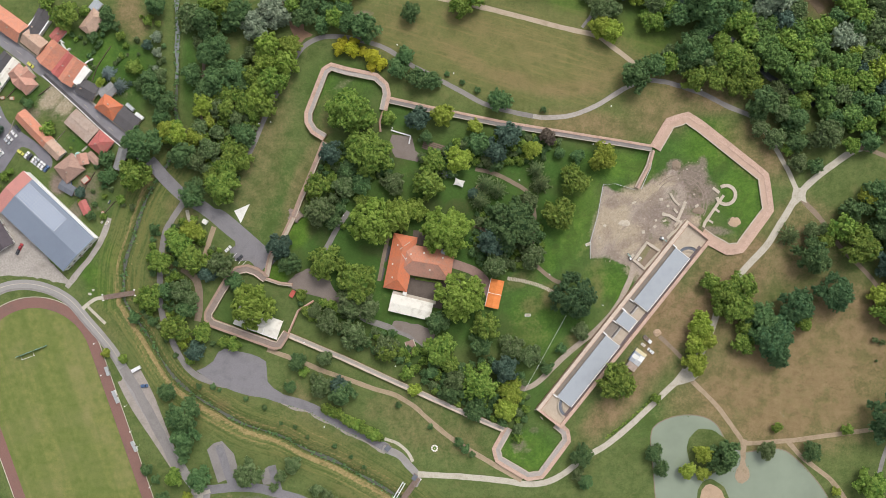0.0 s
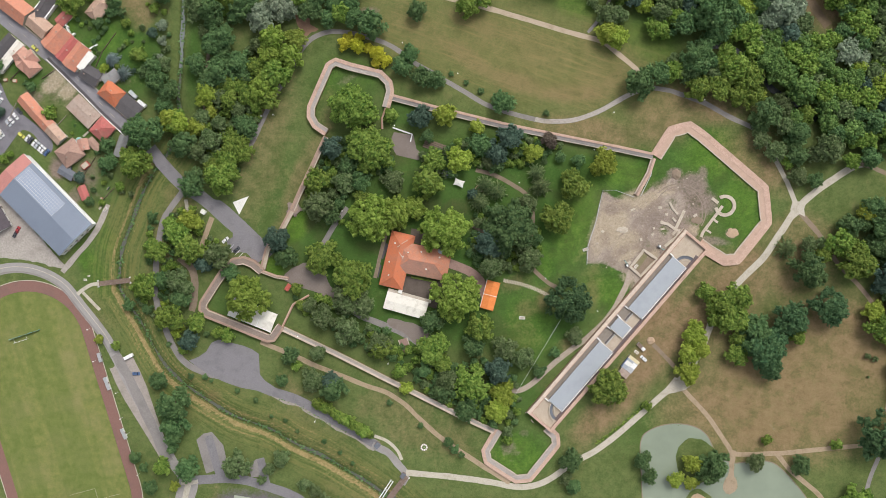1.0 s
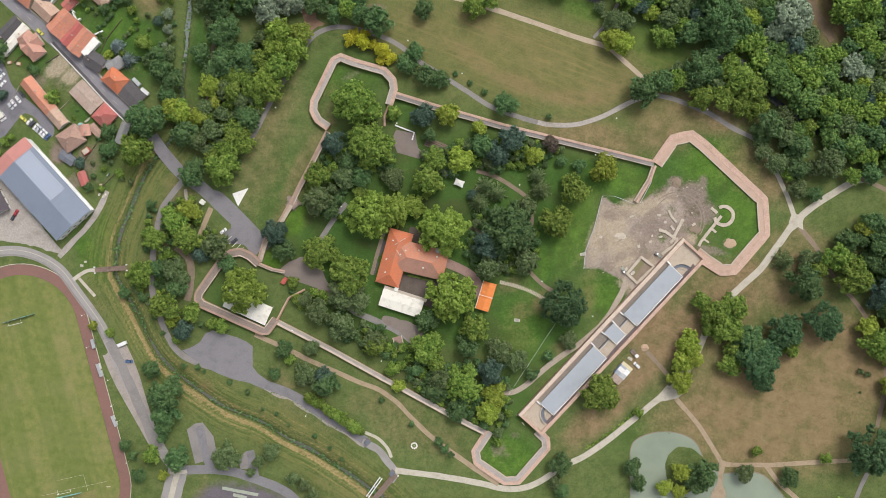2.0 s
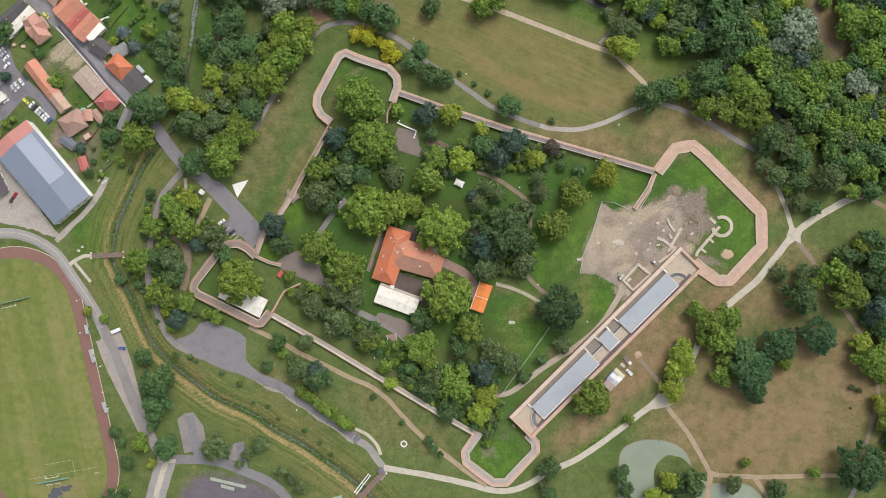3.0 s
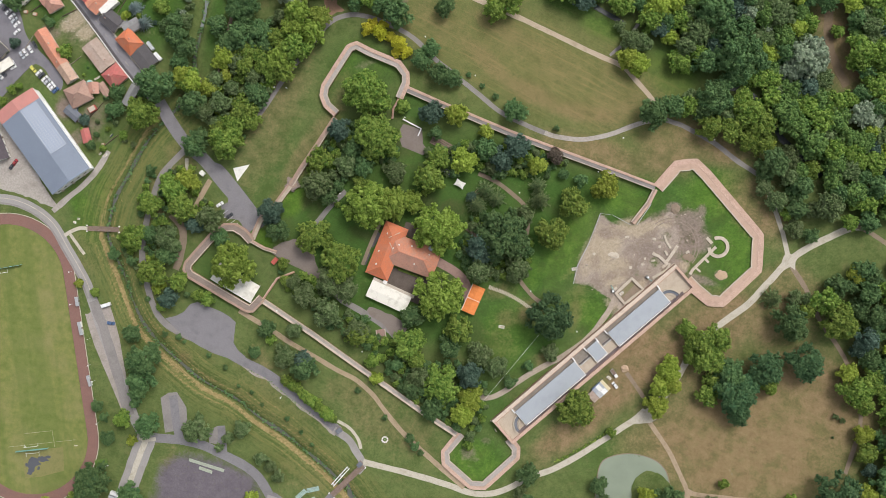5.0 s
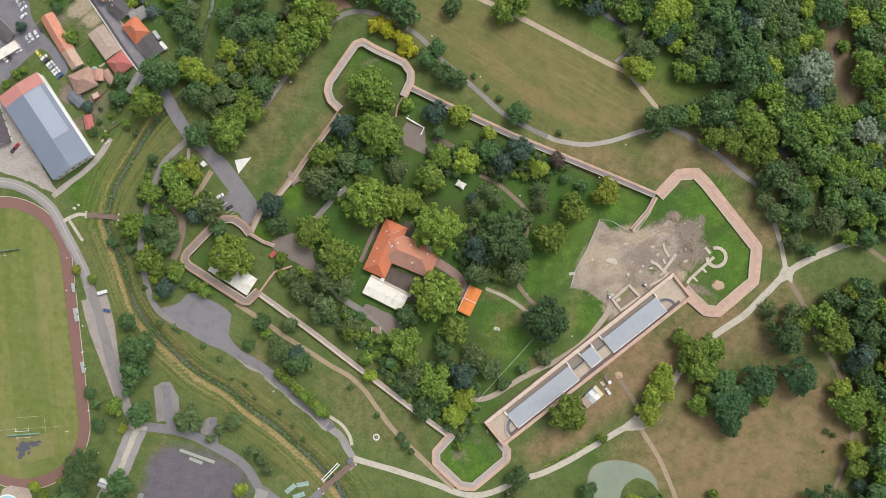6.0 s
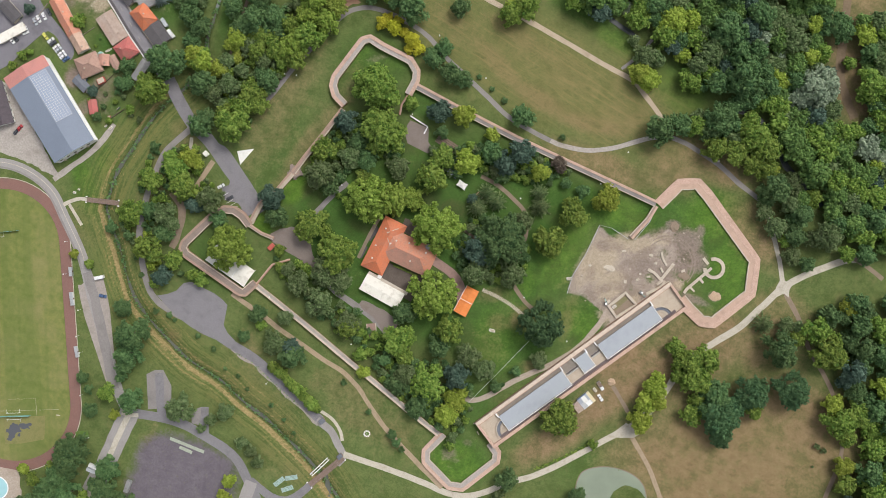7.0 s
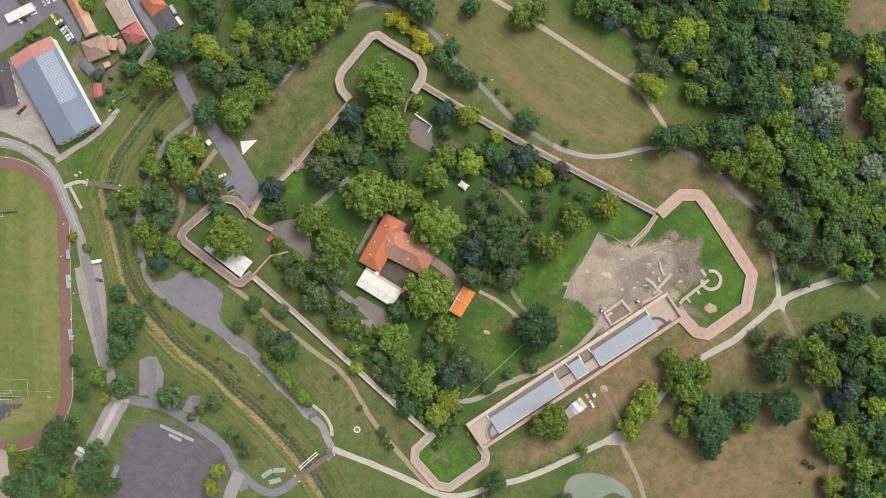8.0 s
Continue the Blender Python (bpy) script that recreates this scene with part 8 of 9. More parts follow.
def site_container():
    x, y, L, W, turn = (103.6, -89.1, 8.2, 7.0, 54.7)
    top = thing("site_container", "site container with white, pale blue and cream roof sheets", "container", pose(x, y, 0, 0, 0, turn))
    part("wall", box(L, W, 2.4), M_METAL, top)
    for x0, x1, y0, y1, mat, tag in ((-0.5, -0.22, 0.02, 0.5, M_ROOFMETAL, "pale blue roof sheet"), (-0.5, -0.16, -0.5, 0.0, M_METAL, "grey roof sheet"), (-0.20, 0.10, -0.1, 0.5, M_WHITE, "white roof sheet"),
                                     (-0.14, 0.22, -0.5, -0.12, M_PAINT, "white roof sheet"), (0.12, 0.26, -0.1, 0.5, M_ROOFMETAL, "pale blue roof sheet"), (0.28, 0.5, -0.5, 0.5, M_SHEET_CREAM, "cream-yellow roof sheet")):
        part("roof_sheet", box((x1 - x0) * L, (y1 - y0) * W, 0.12, ((x0 + x1) / 2 * L, (y0 + y1) / 2 * W, 2.4)), mat, top, tag)
    part("trim", box(L * 0.75, 0.5, 0.3, (-0.1 * L, W / 2 - 0.1, 2.4)), CAR_PAINT[3], top, "blue edge strip")
    part("vent", box(0.7, 0.7, 0.5, (-0.12 * L, -0.15 * W, 2.45), 0.08), M_PAINT, top)
    part("door", box(0.9, 0.1, 2.0, (2, -W / 2 - 0.03, 0)), M_PAINT, top)
    annex = thing("site_hut", "small site hut with a dull brown roof under a tree", "hut", pose(x, y, 0, 0, 0, turn))
    part("wall", box(3.6, W * 0.8, 2.1, (-L / 2 - 2.0, -0.3, 0)), M_METAL, annex)
    part("roof", box(3.9, W * 0.85, 0.14, (-L / 2 - 2.05, -0.3, 2.1), 0.03), M_TILE_DULL, annex)


site_container()


def ruins():
    """Low stone foundations in the excavation: a ring with a spur, an angled wall and a rectangular cellar."""
    ring = thing("ruin_ring", "ring-shaped low stone foundation on the grass", "ruin")
    cx, cy = (152.0, 1.7)
    arc = np.array([(cx + 5.2 * math.cos(radians(a)), cy + 5.2 * math.sin(radians(a))) for a in np.linspace(-165, 125, 34)])
    v, f = strip_mesh(arc, [-0.95, -0.95, 0.95, 0.95], [-0.1, 0.7, 0.7, -0.1])
    put("foundation", mesh_of("foundation", v, f, M_STONE), ring)
    for i, (line, wide) in enumerate([([(144.6, 5.6), (148.2, 3.0)], 0.8), ([(150.7, 1.5), (140.6, -13.6), (139.7, -16.3)], 0.8), ([(145.6, -5.7), (148.5, -7.8)], 0.6), ([(142.2, -12.1), (145.1, -13.8)], 0.5)]):
        h = 0.55 + 0.012 * i
        v, f = strip_mesh(dense(line, 1.0), [-wide, -wide, wide, wide], [-0.1, h, h, -0.1])
        put("spur_wall", mesh_of("spur_wall", v, f, M_STONE), ring)
    rest = thing("ruin_walls", "branching low stone foundation walls in bare soil", "ruin")
    for i, (line, wide) in enumerate([([(121.1, 2.6), (123.0, -1.0), (126.1, -4.0)], 0.6), ([(129.6, -1.9), (125.1, -12.8)], 0.8), ([(116.7, -9.0), (120.7, -9.7), (126.4, -13.3)], 0.8), ([(123.6, -15.6), (126.3, -12.6)], 0.7), ([(127.6, -12.4), (124.3, -21.3), (122.1, -25.5)], 0.5), ([(125.2, -8.3), (123.3, -6.1)], 0.6), ([(119.6, -22.3), (122.6, -19.6), (125.4, -17.4), (130.2, -12.4)], 0.75)]):
        h = 0.6 + 0.012 * i
        v, f = strip_mesh(dense(line, 1.0), [-wide, -wide, wide, wide], [-0.1, h, h, -0.1])
        put("foundation", mesh_of("foundation", v, f, M_STONE), rest)
    cellar = thing("ruin_cellar", "square stone cellar foundation with a brown floor", "ruin")
    box_line = [(101.2, -34.6), (108.2, -24.8), (115.8, -29.7), (107.1, -39.5)]
    v, f = strip_mesh(np.array([np.array(p) for p in dense(box_line + box_line[:1], 3.0)[:-1]]), [-0.8, -0.8, 0.8, 0.8], [-0.1, 1.0, 1.0, -0.1], True)
    put("foundation", mesh_of("foundation", v, f, M_STONE), cellar)
    me = mesh_of("floor_slab", [(*p, 0.12) for p in box_line], [(3, 2, 1, 0)], M_TRAIL)
    put("floor_slab", me, cellar, label="reddish-brown earth floor")
    me = mesh_of("grass_strip", [(x, y, 0.16) for x, y in ((103.2, -34.2), (108.4, -26.6), (110.6, -28.0), (105.6, -35.8))], [(3, 2, 1, 0)], M_EARTHGRASS)
    put("grass_strip", me, cellar, label="strip of green grass on the cellar floor")
    rng = random.Random(8)
    for x, y in [(100.9, -2.6), (117.3, -8.6), (119.8, -4.4), (112.7, -15.8), (118.0, -12.7), (113.2, -12.5), (135.8, -4.4), (106.3, -19.0), (116.0, -0.8), (84.8, -15.4), (100.5, -32.2)]:
        b = thing("stone_block", "single pale stone block on the bare soil", "stone block", pose(x, y, 0, 0, 0, rng.uniform(0, 90)), "stone blocks of the excavation")
        part("stone", box(rng.uniform(1.2, 2.4), rng.uniform(1.0, 1.8), 0.6, (0, 0, -0.05), 0.08), M_STONE, b)


ruins()


def rubble(poly, count, seed, label, mat):
    """Scattered stones and clods on bare ground."""
    rng = random.Random(seed)
    V, F, base = [], [], 0
    xs, ys = [p[0] for p in poly], [p[1] for p in poly]
    for _ in range(count):
        x, y = rng.uniform(min(xs), max(xs)), rng.uniform(min(ys), max(ys))
        if not inside(x, y, poly):
            continue
        s = rng.uniform(0.1, 0.32) * (2.2 if rng.random() < 0.05 else 1)
        V.append(ICO_V * np.array((s * rng.uniform(0.7, 1.5), s, s * 0.5)) + np.array((x, y, 0.2)))
        F.append(ICO_F + base)
        base += len(ICO_V)
    tagged(new("rubble", mesh_of("rubble", np.concatenate(V), np.concatenate(F).tolist(), mat)), label, "rubble", kind="stuff")


rubble(DIG, 420, 21, "loose stones scattered over the excavation", M_GRAVEL)
rubble([(-231.9, 53.2), (-224.2, 63.6), (-218.5, 61.2), (-212.9, 53.8), (-212.4, 49.5), (-216.5, 45.8), (-220.4, 46.6), (-227.2, 50.7)], 170, 22, "broken stones of old foundations in a yard", M_STONE)


def stepping_stones():
    line = curve_points([(31.0, -45.1), (40.2, -46.6), (48.7, -49.1), (56.6, -52.7)], 0.9)
    side = sides_of(line)
    top = thing("stepping_path", "path of pale stepping slabs across the lawn", "path", kind="structure")
    slab = bpy.data.meshes.new("slab")
    b = box(0.74, 2.0, 0.16, (0, 0, -0.06), 0.03)
    b.to_mesh(slab)
    b.free()
    slab.materials.append(M_STONE)
    for i, (p, s) in enumerate(zip(line, side)):
        put("slab", slab, top, pose(p[0] + s[0] * 0.14 * (-1) ** i, p[1] + s[1] * 0.14 * (-1) ** i, 0, 0, 0, math.degrees(math.atan2(-s[0], s[1]))))


stepping_stones()


def footbridge(name, label, a, b, width, pale):
    a, b = Vector(a), Vector(b)
    d = b - a
    top = thing(name, label, "bridge", pose(*((a + b) / 2), 0, 0, 0, math.degrees(math.atan2(d.y, d.x))))
    n = int(d.length / 0.6)
    plank = bpy.data.meshes.new("plank")
    bm = box(0.56, width, 0.1, (0, 0, 0.12), 0.02)
    bm.to_mesh(plank)
    bm.free()
    plank.materials.append(M_WOOD)
    for i in range(n):
        put("plank", plank, top, Matrix.Translation(((i - (n - 1) / 2) * d.length / n, 0, 0)))
    for sy in (-1, 1):
        part("girder", box(d.length, 0.25, 0.35, (0, sy * width * 0.35, -0.24)), M_METAL, top)
        part("handrail", box(d.length, 0.1, 0.1, (0, sy * (width / 2 + 0.05), 1.1)), pale, top)
        for i in range(int(d.length / 2.5) + 1):
            part("rail_post", box(0.1, 0.1, 1.1, (-d.length / 2 + 0.1 + i * 2.5, sy * (width / 2 + 0.05), 0.05)), pale, top)
        for sx in (-1, 1):
            part("abutment", box(0.8, 0.7, 1.0, (sx * d.length / 2, sy * (width / 2 + 0.3), -0.3), 0.05), M_PAINT, top, "white abutment")


footbridge("footbridge", "brown plank footbridge over the creek with white ends", (-197.3, -56.1),(-179.3, -53.3), 2.6, M_WOOD)
footbridge("footbridge", "brown plank bridge beside the path junction", (-19.7, -158.6),(-34.0, -179.2), 3.2, M_WOOD)


def pipe_rack(a, b):
    """Two white pipes on low trestles across the ditch."""
    a, b = Vector(a), Vector(b)
    d = b - a
    top = thing("pipe_bridge", "two white pipes on trestles beside the bridge", "pipe", pose(*((a + b) / 2), 0, 0, 0, math.degrees(math.atan2(d.y, d.x))))
    for sy in (-0.7, 0.7):
        part("pipe", tube(0.28, 0.28, d.length, (-d.length / 2, sy, 0.9), 10, Matrix.Rotation(radians(90), 4, "Y")), M_PAINT, top)
    for sx in (-0.45, 0, 0.45):
        part("trestle", box(0.25, 2.0, 2.4, (sx * d.length, 0, -1.75)), M_METAL, top)


pipe_rack((-34.6, -173.2),(-27.6, -161.3))
hut("gatehouse", "small dark-roofed hut at the end of the bridge", (-21.6, -157.9, 3.2, 2.5, 55.4), 2.5, M_SLATE, M_WOOD, "hut")
ribbon("path", "pale path from the road to the footbridge", [(-209.0, -62.5), (-205.5, -59.4), (-201.1, -56.7), (-197.0, -56.1)], 2.0, M_CONCRETE)
ribbon("path", "short pale path down to the road", [(-205.9, -61.4), (-201.4, -65.8), (-196.2, -70.8)], 1.6, M_CONCRETE)


def lamp(x, y):
    top = thing("street_lamp", "slim grey lamp post with a white globe", "street lamp", pose(x, y, 0), "lamp posts of the park")
    part("pole", tube(0.09, 0.05, 4.2, (0, 0, 0)), M_METAL, top)
    bm = bmesh.new()
    bmesh.ops.create_uvsphere(bm, u_segments=10, v_segments=6, radius=0.38, matrix=Matrix.Translation((0, 0, 4.4)))
    part("globe", bm, M_PAINT, top, "white globe")


for x, y in [(136.5, 59.3), (-30.7, 84.1), (-60.8, -9.6), (36.8, 10.0), (53.7, -42.5), (-33.4, 38.6), (-45.5, -7.1), (87.1, 50.6), (0.3, 68.5), (-100.8, 42.0), (-107.3, 41.0), (-201.5, -81.7), (-197.8, -99.6), (-184.8, -117.1), (-182.1, -131.7), (-178.0, -140.2), (-171.6, -163.5), (52.9, -96.8), (83.5, -59.7), (-32.2, -94.1), (-72.3, -128.6), (-83.3, -80.7), (77.3, 29.7), (-71.0, 93.1)]:
    lamp(x, y)


def goal(x, y, turn):
    top = thing("goal", "white football goal frame on the grass", "football goal", pose(x, y, 0.05, 0, 0, turn), "goals of the pitch")
    part("crossbar", box(7.4, 0.16, 0.16, (0, 0, 2.4)), M_PAINT, top)
    for sx in (-1, 1):
        part("post", box(0.16, 0.16, 2.45, (sx * 3.65, 0, 0)), M_PAINT, top)
        part("stay", box(0.08, 2.0, 0.08, (sx * 3.65, 1.0, 1.2)), M_PAINT, top)
    part("back_bar", box(7.4, 0.1, 0.1, (0, 2.0, 0)), M_PAINT, top)


def net(x, y, turn):
    top = thing("ball_net", "low teal ball-catching net behind the goal", "net", pose(x, y, 0.05, 0, 0, turn))
    part("mesh", box(18, 0.12, 2.6, (0, 0, 0.2)), M_TEAL, top)
    for i in range(4):
        part("post", tube(0.07, 0.07, 3.0, (-9 + 6 * i, 0.15, 0)), M_TEAL, top)


for x, y, turn in [(-206.9, -184.3, 17.2), (-205.5, -187.8, -162.8), (-240.1, -90.1, 19.0)]:
    goal(x, y, turn)
for x, y, turn in [(-206.0, -186.2, 17.2), (-238.0, -86.5, 20.9)]:
    net(x, y, turn)


def table_set(x, y, turn, label="small round white fountain basin on the lawn"):
    top = thing("fountain", label, "fountain", pose(x, y, 0, 0, 0, turn))
    arc = np.array([(1.55 * math.cos(q), 1.55 * math.sin(q)) for q in np.linspace(0, 2 * math.pi, 25)[:-1]])
    put("rim", mesh_of("rim", *strip_mesh(arc, [-0.4, -0.4, 0.4, 0.4], [-0.1, 0.5, 0.5, -0.1], True), M_STONE), top)
    part("planting", tube(1.2, 0.9, 0.45, (0, 0, -0.05), 14), M_TURFSTRIP, top, "low green planting inside the rim")
    for i in range(9):
        q = i * 2 * math.pi / 9
        part("seat_stone", box(0.75, 0.6, 0.2, (1.6 * math.cos(q), 1.6 * math.sin(q), 0.45), 0.06, math.degrees(q)), M_PAINT, top)
    part("spout", tube(0.3, 0.15, 1.1, (0, 0, 0.4)), M_STONE, top)


table_set(*(-10.3, -141.6), 0)


def canopy(x, y, turn):
    """A small sail-like canopy with four drawn-out corners."""
    top = thing("party_tent", "small white oblong canopy with pointed corners", "tent", pose(x, y, 0, 0, 0, turn), "")
    bm = bmesh.new()
    bmesh.ops.create_grid(bm, x_segments=8, y_segments=8, size=1, matrix=Matrix.Translation((0, 0, 2.4)))
    for vert in bm.verts:
        u, w = vert.co.x, vert.co.y
        vert.co.x = 2.9 * u * (1 - 0.14 * (1 - w * w))
        vert.co.y = 2.0 * w * (1 - 0.18 * (1 - u * u))
        vert.co.z += 0.9 * (1 - max(abs(u), abs(w)))
    ext = bmesh.ops.extrude_face_region(bm, geom=bm.faces[:])
    bmesh.ops.translate(bm, vec=(0, 0, -0.04), verts=[g for g in ext["geom"] if isinstance(g, bmesh.types.BMVert)])
    part("canopy", bm, M_WHITE, top)
    for sx in (-1, 1):
        for sy in (-1, 1):
            part("pole", tube(0.04, 0.04, 2.42, (2.85 * sx, 1.95 * sy, 0)), M_METAL, top)


canopy(*(3.5, 8.5), -18)


def steps(a, b):
    """Long weathered seating planks beside the square."""
    a, b = Vector(a), Vector(b)
    d = b - a
    top = thing("seating_steps", "rows of weathered brown plank seats", "bench", pose(*((a + b) / 2), 0, 0, 0, math.degrees(math.atan2(d.y, d.x))))
    for i in range(5):
        part("plank", box(d.length, 0.84, 0.12, (0, (i - 2) * 1.05, 0.35), 0.02), M_WOOD, top)
        for sx in (-0.4, 0, 0.4):
            part("leg", box(0.2, 0.4, 0.36, (sx * d.length, (i - 2) * 1.0, 0)), M_STONE, top)


steps((-16.8, 30.2),(-2.7, 25.7))


def tower_stub(x, y):
    """A ragged remnant with broken spurs of wall and a trodden middle."""
    top = thing("tower_stub", "ragged remnant of a brick tower with broken spurs", "ruin", pose(x, y, 0))
    rng = random.Random(8)
    turns = np.linspace(0, 2 * math.pi, 31)[:-1]
    rim = np.array([(3.0 + 0.35 * math.cos(5 * a + 0.6) + rng.uniform(-0.3, 0.3)) * np.array((math.cos(a), math.sin(a))) for a in turns])
    v, f = strip_mesh(rim, [-0.55, -0.5, 0.5, 0.55], [-0.1, 2.2, 2.3, -0.1], True)
    put("masonry", mesh_of("masonry", v, f, M_WALKDULL), top)
    part("fill", tube(2.6, 2.5, 2.1, (0, 0, 0), 20), M_WALK, top)
    for i in range(5):
        a = i * 1.257 - 0.12
        part("spur", box(1.5, 1.6, rng.uniform(1.2, 2.2), (3.8 * math.cos(a), 3.8 * math.sin(a), -0.05), 0.15, math.degrees(a)), M_WALKDULL, top)
    for _ in range(9):
        a, r = rng.uniform(0, 6.283), rng.uniform(0.4, 2.0)
        part("brick", box(rng.uniform(0.4, 0.8), 0.4, 0.3, (r * math.cos(a), r * math.sin(a), 2.08), 0.05, math.degrees(a)), M_WALLTOP, top)


tower_stub(*(-88.1, -9.4))


def fence(points):
    top = thing("fence", "pale wire fence round the excavation", "fence", kind="structure")
    line = dense(points, 2.5)
    for p in line:
        part("post", tube(0.06, 0.06, 1.9, (p[0], p[1], 0), 6), M_METAL, top)
    for z in (0.3, 1.0, 1.7):
        v, f = strip_mesh(line, [-0.05, -0.05, 0.05, 0.05], [z, z + 0.1, z + 0.1, z])
        put("wire", mesh_of("wire", v, f, M_METAL), top)


fence([(101.3, 4.5), (90.5, 7.9), (83.6, 7.5), (80.7, -9.6), (76.9, -23.7), (76.7, -34.0)])
fence([(111.3, 26.5), (109.8, 16.7), (104.7, 5.1)])


def cable(a, b):
    a, b = Vector((*a, 3.0)), Vector((*b, 3.0))
    d = b - a
    top = thing("cable", "thin pale cable strung across the lawn", "cable")
    part("line", tube(0.07, 0.07, d.length, a, 6, d.to_track_quat("Z", "Y").to_matrix().to_4x4()), M_PAINT, top)
    for p in (a, b):
        part("mast", tube(0.08, 0.07, 3.1, (p.x, p.y, 0), 8), M_WOOD, top)


cable((63.3, -65.5),(39.9, -108.7))


def bench(x, y, turn):
    top = thing("bench", "pale wooden park bench on the grass", "bench", pose(x, y, 0, 0, 0, turn), "benches of the park")
    part("seat", box(2.2, 0.5, 0.08, (0, 0, 0.42), 0.02), M_STONE, top)
    part("backrest", box(2.2, 0.08, 0.45, (0, 0.27, 0.5), 0.02), M_STONE, top)
    for sx in (-0.9, 0.9):
        part("leg", box(0.1, 0.45, 0.42, (sx, 0, 0)), M_METAL, top)


for x, y, turn in [(14.2, 5.5, 59.0), (16.0, 4.2, 59.0), (42.3, -65.3, 9.0), (75.9, -25.4, -11.0), (47.1, -119.3, 9.1), (50.2, -124.1, -51.2), (-135.9, -28.5, -31.3), (-182.2, -179.1, 9.1)]:
    bench(x, y, turn)


def picnic_table(x, y, turn):
    top = thing("picnic_table", "pale wooden picnic table with two benches on the lawn", "table", pose(x, y, 0, 0, 0, turn))
    for i in range(3):
        part("plank", box(3.2, 0.28, 0.06, (0, (i - 1) * 0.31, 0.72), 0.01), M_PALEWOOD, top)
    for sy in (-1.0, 1.0):
        part("bench", box(3.2, 0.42, 0.07, (0, sy, 0.44), 0.01), M_PALEWOOD, top)
    for sx in (-1.2, 1.2):
        part("brace", box(0.1, 2.1, 0.1, (sx, 0, 0.36)), M_WOOD, top)
        for sy in (-0.85, 0.85):
            part("leg", box(0.1, 0.1, 0.74, (sx, sy * 0.6, -0.02)), M_WOOD, top)


picnic_table(14.3, 6.4, 58)


def low_wall(points, label, height=1.2):
    top = thing("low_wall", label, "low wall", kind="structure")
    v, f = strip_mesh(dense(points, 2.0), [-0.35, -0.35, 0.35, 0.35], [-0.1, height, height, -0.1])
    put("masonry", mesh_of("masonry", v, f, M_PAINT), top)


low_wall([(-226.2, 105.1), (-237.8, 91.2)], "white parapet along the dark-roofed outbuilding", 3.3)
low_wall([(-221.3, 100.1), (-228.7, 90.0)], "white parapet along the dark-roofed outbuilding", 3.3)
low_wall([(-218.6, 87.8), (-215.9, 86.0)], "white yard wall behind the row houses", 2.2)
low_wall([(-217.1, 86.0), (-214.4, 81.3), (-212.5, 82.9)], "white yard wall behind the row houses", 2.2)
low_wall([(-204.4, 74.8), (-200.0, 77.2)], "white garden wall beside the gable house")
low_wall([(-34.6, 37.8), (-29.9, 36.3), (-23.6, 34.5), (-24.5, 30.2)], "low white wall at the edge of the square")


def monument(place):
    x, y, L, W, turn = place
    top = thing("monument", "small stone enclosure with a brick floor", "monument", pose(x, y, 0, 0, 0, turn))
    part("plinth", box(L * 0.6, W, 0.4, (0, 0, -0.1), 0.05), M_BRICKPATH, top)
    for sy in (-1, 1):
        part("side_wall", box(L * 0.6, 0.5, 1.0, (0, sy * W / 2, -0.1), 0.05), M_STONE, top)
    part("end_wall", box(0.5, W, 1.2, (L * 0.3, 0, -0.1), 0.05), M_STONE, top)


monument((-23.3, -84.2, 13.7, 5.0, -70.5))
def pool(x, y):
    top = thing("garden_pool", "small round turquoise garden pool", "pool", pose(x, y, 0))
    part("rim", tube(1.75, 1.7, 0.8, (0, 0, -0.1), 22), M_PAINT, top)
    part("surface", tube(1.55, 1.55, 0.06, (0, 0, 0.7), 22), M_TEAL, top, "still turquoise water")


pool(*(-209.5, 24.0))


def swimming_pool(x, y, rx, ry):
    top = thing("swimming_pool", "rounded turquoise swimming pool with a pale rim in a paved yard", "pool", pose(x, y, 0.12))
    loop = np.array([(rx * math.cos(a), ry * math.sin(a)) for a in np.linspace(0, 2 * math.pi, 49)[:-1]])
    v, f = strip_mesh(loop, [-0.3, -0.3, 0.3, 0.3], [-0.1, 0.22, 0.22, -0.1], True)
    put("rim", mesh_of("rim", v, f, M_PAINT), top)
    put("surface", mesh_of("surface", [(*p, 0.1) for p in loop], [tuple(range(48))], M_POOL), top, label="clear turquoise water")


swimming_pool(-206.3, -229.5, 7.0, 6.7)


def garden_fence(points, label, mat, height=1.1):
    top = thing("garden_fence", label, "fence", kind="structure")
    line = dense(points, 2.4)
    for p in line:
        part("post", box(0.14, 0.14, height + 0.1, (p[0], p[1], -0.05)), mat, top)
    for z in (0.25, height - 0.15):
        v, f = strip_mesh(line, [-0.06, -0.06, 0.06, 0.06], [z, z + 0.12, z + 0.12, z])
        put("rail", mesh_of("rail", v, f, mat), top)
    v, f = strip_mesh(line, [-0.03, -0.03, 0.03, 0.03], [0.05, height, height, 0.05])
    put("boards", mesh_of("boards", v, f, mat), top)


